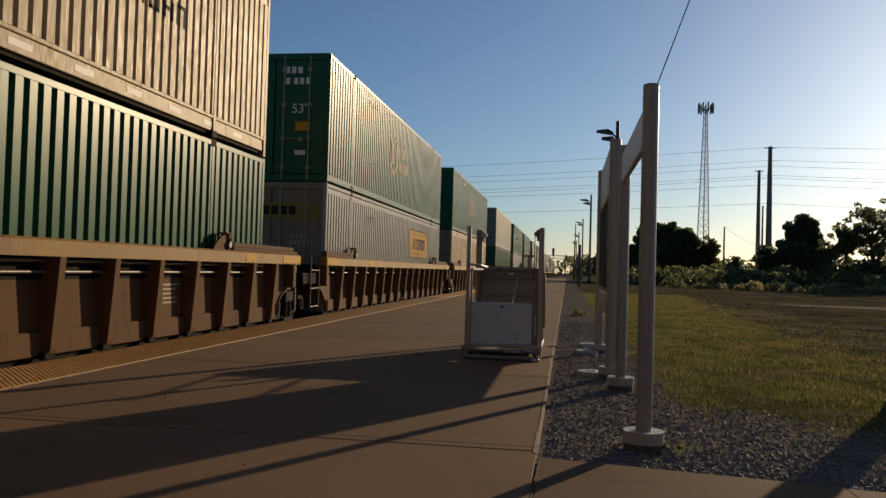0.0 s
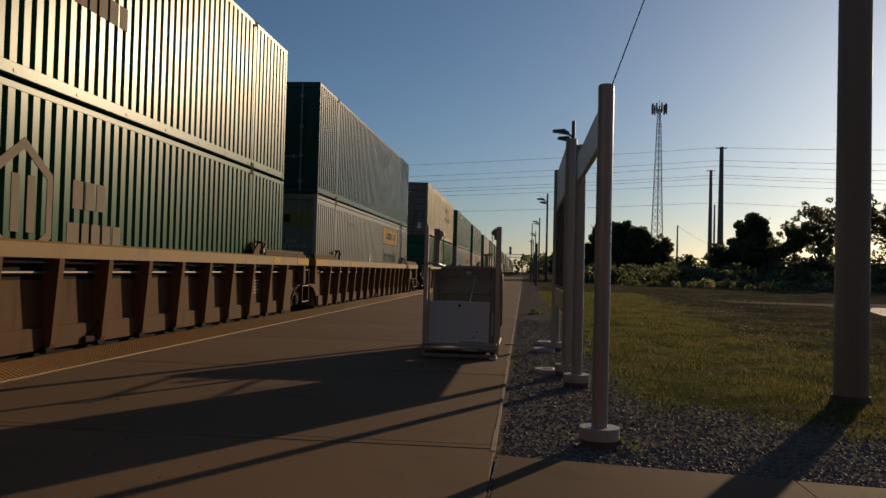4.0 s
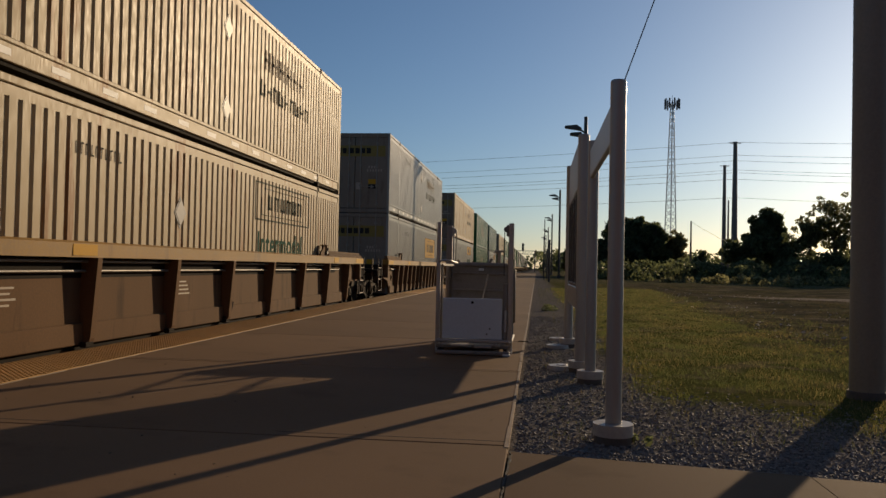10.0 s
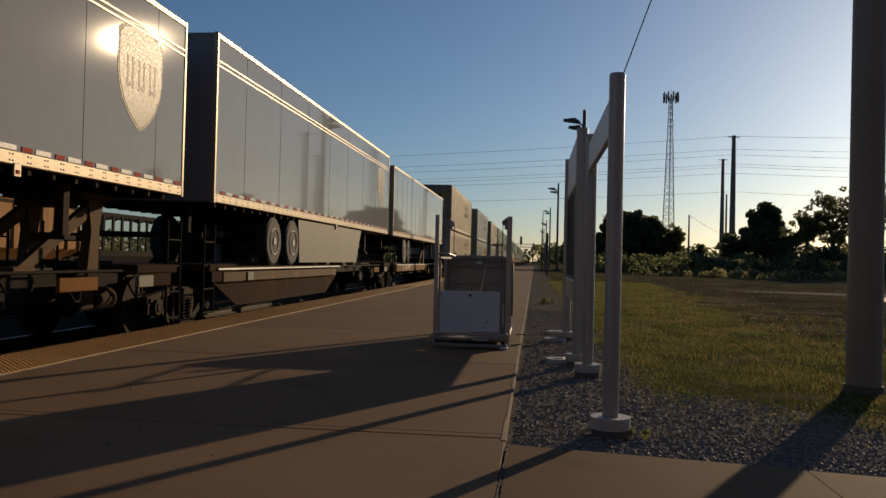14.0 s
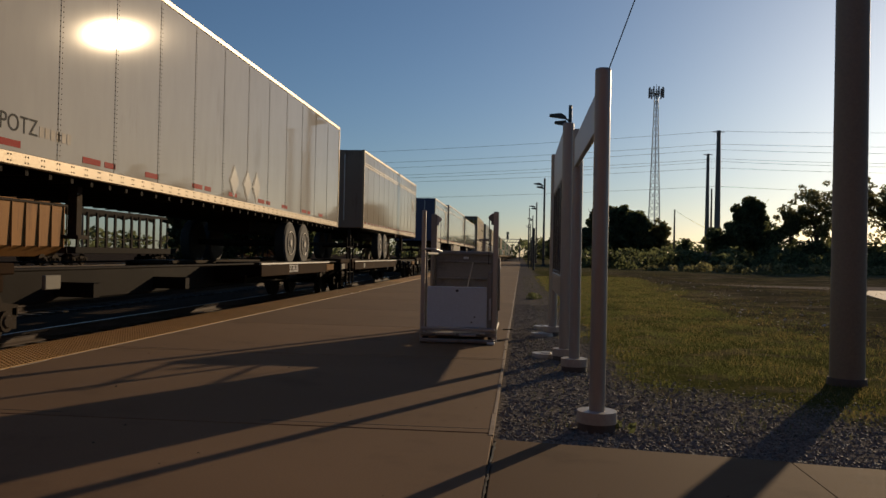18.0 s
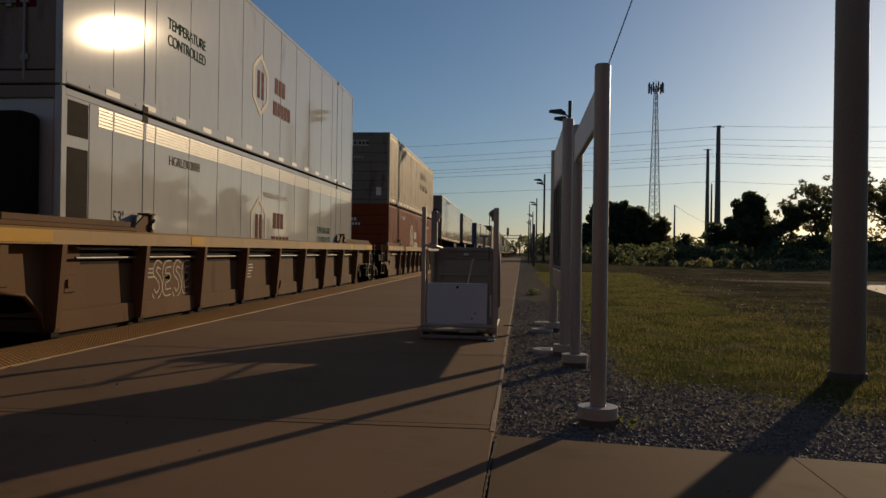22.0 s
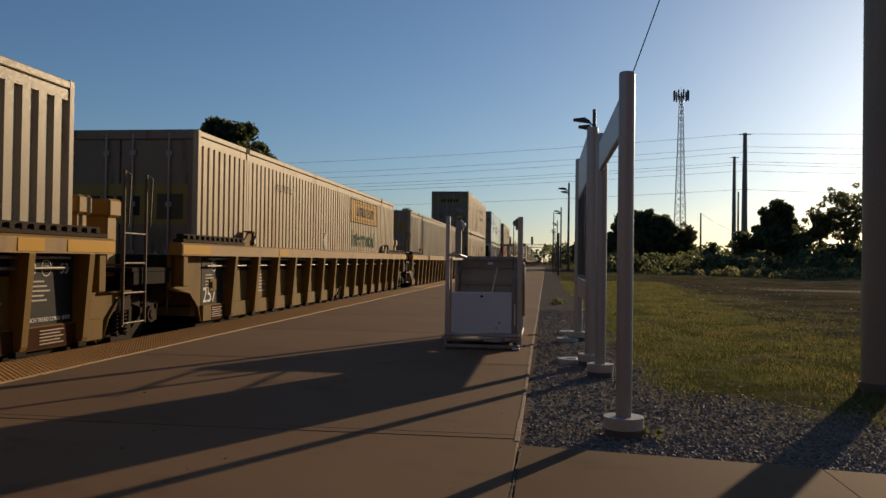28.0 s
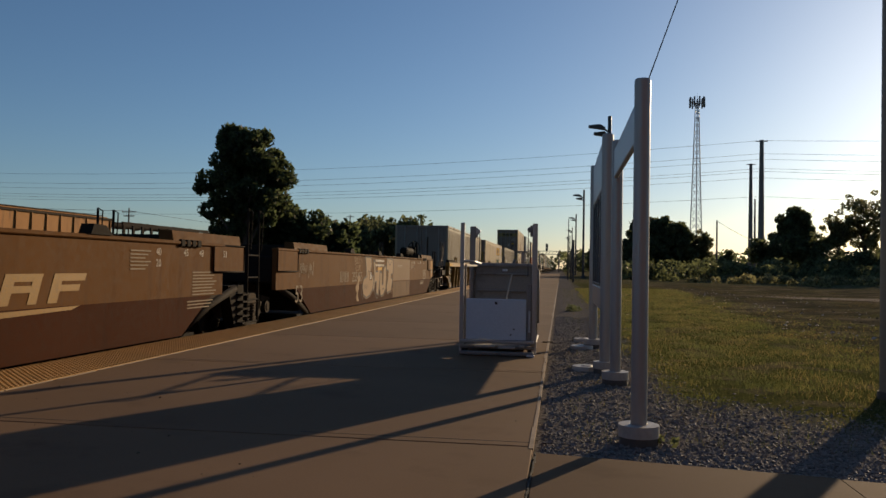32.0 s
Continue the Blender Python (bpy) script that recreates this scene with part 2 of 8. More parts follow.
PAD = material("pale_concrete_pad", (0.42, 0.36, 0.29), 0.85, 0.0, 0.2, 3, 0.1, (0.27, 0.22, 0.17), 0.55)
FOOTING = material("dark_concrete_footing", (0.10, 0.09, 0.08), 0.9, 0.0, 0.3, 8, 0.3)
GALV = material("galvanised_lift_tube", (0.42, 0.41, 0.40), 0.42, 0.6, 0.15, 6, 0.05)
LIFT_PANEL = material("scuffed_grey_lift_panel", (0.56, 0.62, 0.68), 0.5, 0.0, 0.1, 5, 0.03, (0.42, 0.45, 0.48), 0.6)
LIFT_DARK = material("dull_brown_grey_lift_box", (0.22, 0.2, 0.185), 0.6, 0.0, 0.2, 6, 0.05, (0.12, 0.1, 0.085), 0.56)
POLE_WOOD = material("weathered_wood_pole", (0.12, 0.085, 0.06), 0.85, 0.0, 0.3, 4, 0.3, (0.06, 0.045, 0.035), 0.55, (1, 1, 0.1))
POLE_STEEL = material("weathered_steel_monopole", (0.16, 0.135, 0.12), 0.6, 0.4, 0.15, 3, 0.05)
TOWER_STEEL = material("galvanised_tower_steel", (0.34, 0.35, 0.36), 0.5, 0.5, 0.1, 3, 0.03)
COLUMN = material("grey_brown_column_paint", (0.22, 0.19, 0.15), 0.6, 0.0, 0.2, 4, 0.1)
BARK = material("tree_bark", (0.10, 0.075, 0.055), 0.9, 0.0, 0.3, 8, 0.5, None, 0.5, (1, 1, 0.2))
WIRE = material("black_cable", (0.02, 0.02, 0.02), 0.6, 0.0, 0.1, 5, 0.0)
TIE = material("creosoted_tie", (0.05, 0.04, 0.03), 0.9, 0.0, 0.3, 8, 0.3)
STONE = material("loose_grey_gravel", (0.20, 0.18, 0.16), 0.75, 0.0, 0.3, 30, 0.2, None, 0.5, (1, 1, 1), 60, spec=0.2)
ARRIS = material("pale_worn_concrete_edge", (0.27, 0.20, 0.14), 0.85, 0.0, 0.3, 8, 0.2, (0.16, 0.11, 0.07), 0.52)
WALK = material("worn_brown_walkway_concrete", (0.135, 0.087, 0.052), 0.85, 0.0, 0.28, 2.2, 0.08, (0.082, 0.05, 0.03), 0.54, (1, 1, 1), 90, 0.05, spec=0.06)
DARK_GLASS = material("dark_signal_lens", (0.02, 0.02, 0.02), 0.2)


def leaf_material(name, color, dry=None):
    m = material(name, color, 0.55, 0.0, 0.35, 8, 0.0)
    nt = m.node_tree
    geo = nt.nodes.new("ShaderNodeNewGeometry")
    hsv = nt.nodes.new("ShaderNodeHueSaturation")
    rr = nt.nodes.new("ShaderNodeMapRange")
    rr.inputs[3].default_value, rr.inputs[4].default_value = 0.55, 1.5
    nt.links.new(geo.outputs["Random Per Island"], rr.inputs[0])
    nt.links.new(rr.outputs[0], hsv.inputs["Value"])
    bsdf = nt.nodes["Principled BSDF"]
    base = bsdf.inputs["Base Color"].links[0].from_socket
    if dry:
        # some blades have gone to straw, in drifts
        co, drift, pick = nt.nodes.new("ShaderNodeTexCoord"), nt.nodes.new("ShaderNodeTexNoise"), nt.nodes.new("ShaderNodeMath")
        drift.inputs["Scale"].default_value = 0.9
        nt.links.new(co.outputs["Object"], drift.inputs["Vector"])
        pick.operation = "MULTIPLY"
        nt.links.new(drift.outputs[0], pick.inputs[0])
        nt.links.new(geo.outputs["Random Per Island"], pick.inputs[1])
        cut = nt.nodes.new("ShaderNodeMapRange")
        cut.inputs[1].default_value, cut.inputs[2].default_value = 0.26, 0.50
        nt.links.new(pick.outputs[0], cut.inputs[0])
        mix = nt.nodes.new("ShaderNodeMix")
        mix.data_type = "RGBA"
        nt.links.new(cut.outputs[0], mix.inputs[0])
        nt.links.new(base, mix.inputs[6])
        mix.inputs[7].default_value = (*dry, 1)
        base = mix.outputs[2]
    nt.links.new(base, hsv.inputs["Color"])
    nt.links.new(hsv.outputs[0], bsdf.inputs["Base Color"])
    tr = nt.nodes.new("ShaderNodeBsdfTranslucent")
    nt.links.new(hsv.outputs[0], tr.inputs[0])
    mx = nt.nodes.new("ShaderNodeMixShader")
    mx.inputs[0].default_value = 0.75
    nt.links.new(bsdf.outputs[0], mx.inputs[1])
    nt.links.new(tr.outputs[0], mx.inputs[2])
    nt.links.new(mx.outputs[0], nt.nodes["Material Output"].inputs[0])
    return m


LEAF_DARK = leaf_material("deep_green_leaves", (0.075, 0.095, 0.042))
LEAF = leaf_material("dark_green_leaves", (0.115, 0.13, 0.06))
LEAF_DRY = leaf_material("olive_leaves", (0.19, 0.18, 0.085))
BLADE = leaf_material("sunlit_grass_blades", (0.092, 0.106, 0.034), (0.17, 0.128, 0.05))
BLADE_DRY = leaf_material("dry_brown_blades", (0.075, 0.06, 0.03))


def ground_material():
    """Gravel beside the platform, then grass, then bare stony ground with tufts; ballast on the track side."""
    m = bpy.data.materials.new("ground_cover")
    m.use_nodes = True
    nt = m.node_tree
    N, Ln = nt.nodes.new, nt.links.new
    bsdf = nt.nodes["Principled BSDF"]
    co = N("ShaderNodeTexCoord")
    sep = N("ShaderNodeSeparateXYZ")
    Ln(co.outputs["Object"], sep.inputs[0])

    def noise_at(scale, detail=6.0):
        n = N("ShaderNodeTexNoise")
        n.inputs["Scale"].default_value, n.inputs["Detail"].default_value = scale, detail
        Ln(co.outputs["Object"], n.inputs["Vector"])
        return n.outputs[0]

    def calc(op, a, b):
        n = N("ShaderNodeMath")
        n.operation = op
        for i, v in enumerate((a, b)):
            if isinstance(v, (int, float)):
                n.inputs[i].default_value = v
            else:
                Ln(v, n.inputs[i])
        return n.outputs[0]

    def span(v, a, b):
        n = N("ShaderNodeMapRange")
        n.clamp = True
        n.inputs[1].default_value, n.inputs[2].default_value = a, b
        Ln(v, n.inputs[0])
        return n.outputs[0]

    def blend(f, a, b):
        n = N("ShaderNodeMix")
        n.data_type = "RGBA"
        Ln(f, n.inputs[0])
        for i, v in ((6, a), (7, b)):
            if isinstance(v, tuple):
                n.inputs[i].default_value = (*v, 1)
            else:
                Ln(v, n.inputs[i])
        return n.outputs[2]

    fine, mid, broad = noise_at(35), noise_at(2.2), noise_at(0.25)
    gravel = blend(span(fine, 0.35, 0.65), (0.085, 0.077, 0.068), (0.21, 0.19, 0.17))
    grass = blend(span(fine, 0.35, 0.65), (0.045, 0.052, 0.018), (0.11, 0.105, 0.035))
    dirt = blend(span(fine, 0.35, 0.65), (0.10, 0.082, 0.05), (0.22, 0.18, 0.115))
    x, y = sep.outputs[0], sep.outputs[1]
    wob = calc("MULTIPLY", calc("SUBTRACT", mid, 0.5), 1.1)
    xw = calc("ADD", x, wob)
    # grass lies in a strip along the line, gravel before and beside it
    side = span(xw, 0.75, 1.15)
    front = span(calc("ADD", calc("ADD", y, calc("MULTIPLY", x, 0.7)), calc("MULTIPLY", wob, 1.5)), 7.0, 8.2)
    thatch = blend(calc("MULTIPLY", span(noise_at(1.3, 4.0), 0.5, 0.62), 0.6), grass, dirt)
    col = blend(calc("MULTIPLY", side, front), gravel, thatch)
    lot = span(calc("SUBTRACT", xw, calc("MULTIPLY", span(y, 15, 52), 2.3)), 3.3, 3.9)
    patch = calc("MULTIPLY", span(broad, 0.44, 0.56), span(mid, 0.35, 0.55))
    # churned darker earth in long patches, thin grass between
    dark = calc("MULTIPLY", span(noise_at(0.55, 3.0), 0.42, 0.54), 0.85)
    bare = blend(dark, blend(patch, dirt, grass), (0.068, 0.06, 0.038))
    col = blend(lot, col, bare)
    road = calc("MULTIPLY", span(xw, 8.2, 10.0), span(calc("ADD", y, calc("MULTIPLY", wob, 2.0)), 35.5, 37.0))
    road = calc("MULTIPLY", road, span(calc("ADD", y, wob), 42.5, 41.0))
    col = blend(road, col, (0.30, 0.25, 0.19))
    far = calc("MULTIPLY", span(y, 58, 70), span(x, 0.5, 1.5))
    col = blend(far, col, blend(span(mid, 0.4, 0.6), grass, dirt))
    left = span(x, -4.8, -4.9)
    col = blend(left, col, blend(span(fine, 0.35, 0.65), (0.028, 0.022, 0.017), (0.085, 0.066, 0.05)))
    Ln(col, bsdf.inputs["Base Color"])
    bsdf.inputs["Roughness"].default_value = 0.9
    bsdf.inputs["Specular IOR Level"].default_value = 0.0
    b = N("ShaderNodeBump")
    b.inputs["Strength"].default_value, b.inputs["Distance"].default_value = 0.7, 0.03
    Ln(fine, b.inputs["Height"])
    Ln(b.outputs[0], bsdf.inputs["Normal"])
    return m


GROUND = ground_material()


# ---- mesh helpers ----
def box(bm, x0, x1, y0, y1, z0, z1):
    v = [bm.verts.new(p) for p in ((x0, y0, z0), (x1, y0, z0), (x1, y1, z0), (x0, y1, z0), (x0, y0, z1), (x1, y0, z1), (x1, y1, z1), (x0, y1, z1))]
    for f in ((3, 2, 1, 0), (4, 5, 6, 7), (0, 1, 5, 4), (1, 2, 6, 5), (2, 3, 7, 6), (3, 0, 4, 7)):
        bm.faces.new([v[i] for i in f])


def rbox(bm, x0, x1, y0, y1, z0, z1, r=0.015):
    """A box with chamfered edges."""
    b = bmesh.new()
    box(b, x0, x1, y0, y1, z0, z1)
    bmesh.ops.bevel(b, geom=b.edges[:], offset=r, segments=1, affect="EDGES")
    vs = {v: bm.verts.new(v.co) for v in b.verts}
    for f in b.faces:
        bm.faces.new([vs[v] for v in f.verts])
    b.free()


def prism(bm, pts, axis, a0, a1):
    """A flat outline drawn out along an axis; pts are the two other coordinates in order x, y, z."""
    def place(p, a):
        return {"x": (a, p[0], p[1]), "y": (p[0], a, p[1]), "z": (p[0], p[1], a)}[axis]
    lo, hi = [bm.verts.new(place(p, a0)) for p in pts], [bm.verts.new(place(p, a1)) for p in pts]
    n = len(pts)
    bm.faces.new(lo)
    bm.faces.new(hi)
    for i in range(n):
        bm.faces.new((lo[i], lo[(i + 1) % n], hi[(i + 1) % n], hi[i]))


def tube(bm, p0, p1, r, r1=None, n=10, caps=True):
    p0, p1 = Vector(p0), Vector(p1)
    r1 = r if r1 is None else r1
    d = (p1 - p0).normalized()
    a = d.orthogonal().normalized()
    b = d.cross(a)
    rings = []
    for p, q in ((p0, r), (p1, r1)):
        rings.append([bm.verts.new(p + (a * math.cos(k * math.tau / n) + b * math.sin(k * math.tau / n)) * q) for k in range(n)])
    for k in range(n):
        f = bm.faces.new((rings[0][k], rings[0][(k + 1) % n], rings[1][(k + 1) % n], rings[1][k]))
        f.smooth = True
    if caps:
        for ring in (rings[0][::-1], rings[1]):
            for e in bm.faces.new(ring).edges:
                e.smooth = False


def pipe_run(bm, pts, r, n=8):
    """One continuous tube through the points."""
    pts = [Vector(p) for p in pts]
    rings = []
    up = None
    for i, p in enumerate(pts):
        d = (pts[min(i + 1, len(pts) - 1)] - pts[max(i - 1, 0)]).normalized()
        up = d.orthogonal().normalized() if up is None else (up - d * up.dot(d)).normalized()
        side = d.cross(up)
        rings.append([bm.verts.new(p + (up * math.cos(k * math.tau / n) + side * math.sin(k * math.tau / n)) * r) for k in range(n)])
    for q, t in zip(rings, rings[1:]):
        for k in range(n):
            bm.faces.new((q[k], q[(k + 1) % n], t[(k + 1) % n], t[k])).smooth = True
    bm.faces.new(rings[0][::-1])
    bm.faces.new(rings[-1])


def finish(bm, name, mat):
    bmesh.ops.recalc_face_normals(bm, faces=bm.faces[:])
    me = bpy.data.meshes.new(name)
    bm.to_mesh(me)
    bm.free()
    me.materials.append(mat)
    return me


def part(name, bm, mat, parent, label="", at=(0, 0, 0)):
    """One mesh object under a thing or under a part."""
    ob = new(name, finish(bm, name, mat))
    ob.parent = parent
    ob.location = at
    if label:
        tagged(ob, label)
    return ob


STORE = {}


def shared(key, mat, draw):
    """A mesh that alike parts share."""
    k = (key, mat.name)
    if k not in STORE:
        bm = bmesh.new()
        draw(bm)
        STORE[k] = finish(bm, key.split("|")[0], mat)
    return STORE[k]


def piece(name, key, mat, draw, parent, at=(0, 0, 0), label="", turn=0.0):
    ob = new(name, shared(key, mat, draw))
    ob.parent = parent
    ob.location = at
    ob.rotation_euler = (0, 0, turn)
    if label:
        tagged(ob, label)
    return ob


def thing(name, label, category, group="", kind="", at=(0, 0, 0)):
    ob = new(name)
    ob.empty_display_size = 0.2
    ob.location = at
    return tagged(ob, label, category, group, kind)


def lettering(name, text, size, mat, parent, at, side="side", stretch=1.0, label="", bold=0.0):
    """Flat letters: on a wall that faces right (side) or one that faces back along the track (end)."""
    cu = bpy.data.curves.new(name, "FONT")
    cu.body, cu.size, cu.extrude, cu.space_character, cu.offset = text, size, 0.0015, stretch, bold
    cu.materials.append(mat)
    ob = new(name, cu)
    ob.parent = parent
    ob.location = at
    ob.rotation_euler = (radians(90), 0, radians(90)) if side == "side" else (radians(90), 0, 0)
    return tagged(ob, label or "painted lettering")


def mesh_object(name, verts, faces, mat, smooth=False):
    me = bpy.data.meshes.new(name)
    me.from_pydata(verts, [], faces)
    me.materials.append(mat)
    if smooth:
        me.polygons.foreach_set("use_smooth", [True] * len(me.polygons))
    me.update()
    return new(name, me)


# ---- the ground ----
def ground_height(x, y):
    if x < -4.75:
        return -0.42 - 0.015 * min(20.0, max(0.0, -9.0 - x))
    h = -0.04
    if x > 2.0:
        r = min(1.0, (x - 2.0) / 6.0)
        h += r * (0.10 * math.sin(x * 0.35 + 0.6) * math.sin(y * 0.16 + 0.5) + 0.05 * noise.noise((x * 0.3, y * 0.3, 2.0)))
        h -= 0.25 * max(0.0, min(1.0, (x - 9.0) / 12.0)) * max(0.0, min(1.0, (60 - y) / 30.0))
    return h


def build_ground():
    xs = [-3000, -900, -300, -120, -70, -45, -30, -20, -12, -9, -7, -5.5, -4.8, -4.7, -2, -0.2, 0.4, 1.0, 1.6] + [2.2 + 0.8 * i for i in range(36)] + [34, 40, 50, 65, 90, 140, 300, 900, 3000]
    ys = [-3000, -800, -200, -60, -25, -12, -5, 0, 2] + [3 + 0.8 * i for i in range(56)] + [50, 55, 60, 70, 85, 100, 130, 180, 300, 600, 1200, 3000]
    verts = [(x, y, ground_height(x, y)) for y in ys for x in xs]
    n = len(xs)
    faces = [(j * n + i, j * n + i + 1, (j + 1) * n + i + 1, (j + 1) * n + i) for j in range(len(ys) - 1) for i in range(n - 1)]
    ob = mesh_object("ground", verts, faces, GROUND, True)
    return tagged(ob, "gravel, grass and bare stony ground beside the railway", "ground", kind="structure")


build_ground()


# ---- the platform ----
PLAT_EDGE, STRIP_EDGE, PLAT_RIGHT = -5.2, -4.4, -0.14


def slab_draw(w, l):
    def draw(bm):
        rbox(bm, 0.006, w - 0.006, 0.006, l - 0.006, -0.30, 0.0, 0.008)
    return draw


def build_platform():
    plat = thing("platform", "long worn brown concrete station platform with scored joints", "platform", kind="structure")
    bm = bmesh.new()
    box(bm, PLAT_EDGE + 0.02, PLAT_RIGHT - 0.02, -20, 170, -0.40, -0.02)
    part("slab_bed", bm, ASPHALT_JOINT, plat, "dark joint filler under the slabs")
    rows = [-20, -15.0, -11.6, -8.3, -5.0, -1.7, 1.5, 4.8, 8.2, 11.6, 15.0, 18.4, 21.8, 25.2, 28.6, 32.0, 36, 40, 45, 50, 56, 62, 70, 80, 90, 105, 120, 145, 170]
    for a, b in zip(rows, rows[1:]):
        piece("slab", "slab|%.2f" % (b - a), CONCRETE, slab_draw(PLAT_RIGHT - STRIP_EDGE, b - a), plat, (STRIP_EDGE, a, 0))
    # tactile strip: plates with raised domes near by, plain plates further off
    def plate(bm):
        rbox(bm, 0.004, 0.796, 0.004, 0.606, -0.2, 0.004, 0.004)
        for i in range(13):
            for j in range(10):
                x, y = 0.03 + i * 0.0612, 0.03 + j * 0.0604
                r, q = 0.019, 0.011
                lo = [bm.verts.new((x + r * math.cos(k * math.tau / 6), y + r * math.sin(k * math.tau / 6), 0.004)) for k in range(6)]
                hi = [bm.verts.new((x + q * math.cos(k * math.tau / 6), y + q * math.sin(k * math.tau / 6), 0.014)) for k in range(6)]
                bm.faces.new(hi)
                for k in range(6):
                    bm.faces.new((lo[k], lo[(k + 1) % 6], hi[(k + 1) % 6], hi[k]))
    def plain(bm):
        rbox(bm, 0.004, 0.796, 0.004, 2.436, -0.2, 0.008, 0.004)
    for i in range(-33, 46):
        piece("tactile_plate", "tactile_plate", TACTILE, plate, plat, (PLAT_EDGE, 2.0 + 0.61 * i, 0))
    for i in range(58):
        piece("tactile_plate", "plain_plate", TACTILE, plain, plat, (PLAT_EDGE, 30.06 + 2.44 * i, 0))
    # the lit edge of the tactile plates, painted as a pale line
    bm = bmesh.new()
    rng = random.Random(12)
    y = -18.0
    while y < 26:
        # broken into short lengths of uneven width
        l, w = rng.uniform(0.3, 1.4), rng.uniform(0.012, 0.026)
        box(bm, STRIP_EDGE + 0.012, STRIP_EDGE + 0.012 + w, y, y + l, -0.01, 0.003)
        y += l + rng.choice((0.0, 0.0, 0.02, 0.08))
    y = 26
    while y < 168:
        box(bm, STRIP_EDGE + 0.012, STRIP_EDGE + 0.05, y, y + rng.uniform(1.5, 3.8), -0.01, 0.003)
        y += 6.4
    part("edge_line", bm, EDGE_LIT, plat, "worn pale painted line")
    for y in (4.91, 8.30):
        bm = bmesh.new()
        box(bm, STRIP_EDGE + 0.1, -2.9, y, y + 0.007, -0.01, 0.0012)
        box(bm, -1.6, PLAT_RIGHT - 0.03, y, y + 0.007, -0.01, 0.0012)
        part("saw_cut", bm, ASPHALT_JOINT, plat, "thin saw cut beside the joint")
    walkway = thing("pavement", "brown concrete walkway slab beside the platform", "pavement", kind="structure")
    def walk_slab(bm):
        # the walkway runs at a slant to the platform
        prism(bm, [(0.0, 0.006), (1.5695, 0.006 - 0.242), (1.5695, 3.594 - 0.242), (0.0, 3.594)], "z", -0.3, 0.0)
        bmesh.ops.bevel(bm, geom=bm.edges[:], offset=0.003, segments=1, affect="EDGES")
    for k in range(15):
        for row in range(3):
            piece("slab", "walk_slab", WALK, walk_slab, walkway, (PLAT_RIGHT + 0.007 + 1.57 * k, 1.085 - 0.242 * k - 3.61 * row - (0.02 if k % 2 else 0.0), -0.006))
    # worn pale arris along the platform's edge
    bm = bmesh.new()
    rng = random.Random(9)
    y = 4.74
    while y < 60:
        l = rng.uniform(0.25, 1.1)
        w = rng.uniform(0.016, 0.034)
        box(bm, PLAT_RIGHT - 0.008 - w, PLAT_RIGHT - 0.004, y, y + l, -0.02, 0.0035)
        y += l + rng.uniform(0.0, 0.05)
    tagged(part("worn_arris", bm, ARRIS, plat, "pale worn edge of the platform slabs"), kind="stuff")
    # the broken joint between platform and walkway
    rng = random.Random(4)
    crack = bmesh.new()
    rail = []
    y = -6.0
    while y < 4.68:
        x = PLAT_RIGHT + 0.004 + 0.008 * math.sin(y * 3.1) + rng.uniform(-0.005, 0.005)
        rail.append((x, y, rng.uniform(0.0012, 0.006)))
        y += rng.uniform(0.025, 0.07)
    prism(crack, [(x - w, y) for x, y, w in rail] + [(x + w, y) for x, y, w in reversed(rail)], "z", -0.01, 0.0025)
    part("crack", crack, ASPHALT_JOINT, walkway, "ragged dark crack along the joint")


build_platform()

# unseen plain wall, added behind the camera to cut sky light on end faces
bm = bmesh.new()
box(bm, -4.2, 30.0, -9.4, -9.0, -0.3, 8.5)
station = part("wall_station", bm, DIRTY, None)
tagged(station, "plain dark brown station wall behind the walkway", "wall", kind="structure")


# ---- tracks ----
def build_track(name, x, z, y0, y1, label):
    t = thing(name, label, "railway track", kind="structure", at=(x, 0, z))
    for s in (-1, 1):
        bm = bmesh.new()
        c = s * 0.753
        prism(bm, [(c - 0.07, -0.17), (c + 0.07, -0.17), (c + 0.07, -0.155), (c + 0.012, -0.13), (c + 0.012, -0.05), (c + 0.036, -0.04), (c + 0.036, -0.004), (c + 0.028, 0), (c - 0.028, 0), (c - 0.036, -0.004), (c - 0.036, -0.04), (c - 0.012, -0.05), (c - 0.012, -0.13), (c - 0.07, -0.155)], "y", y0, y1)
        rail_body = part("rail", bm, RAIL_SIDE, t, "rusty steel rail")
        bm = bmesh.new()
        box(bm, c - 0.024, c + 0.024, y0, y1, -0.003, 0.002)
        part("rail_head", bm, RAILTOP, rail_body, "polished running surface")
    bm = bmesh.new()
    y = y0
    rng = random.Random(3)
    while y < y1:
        box(bm, -1.3 + rng.uniform(-0.03, 0.03), 1.3, y, y + 0.22, -0.34, -0.172)
        y += 0.53
    tagged(part("ties", bm, TIE, t, "dark wooden ties"), kind="stuff")


build_track("track_main", TRACK_X, RAIL_Z, -60, 420, "main line of steel rails on dark ties beside the platform")
build_track("track_yard", -11.6, RAIL_Z, -60, 420, "second line of rails on dark ties")
build_track("track_siding", -37.0, -0.35, -20, 300, "siding with parked freight cars")


# ---- containers (local: y along, x across, z up from the underside, far end towards +y) ----
CL, CW, CH = 16.15, 2.59, 2.90
PITCH = 0.218
DEPTHS = {}  # rib depth of each container
DEEP = set()  # containers with deep rails


def rib_depth(mat):
    """Pale containers have shallow ribs with gentle slopes, the others deep steep ones."""
    return 0.046 if mat == CREAM else 0.03 if mat in (WHITE, RUSTY, GREY) else 0.045


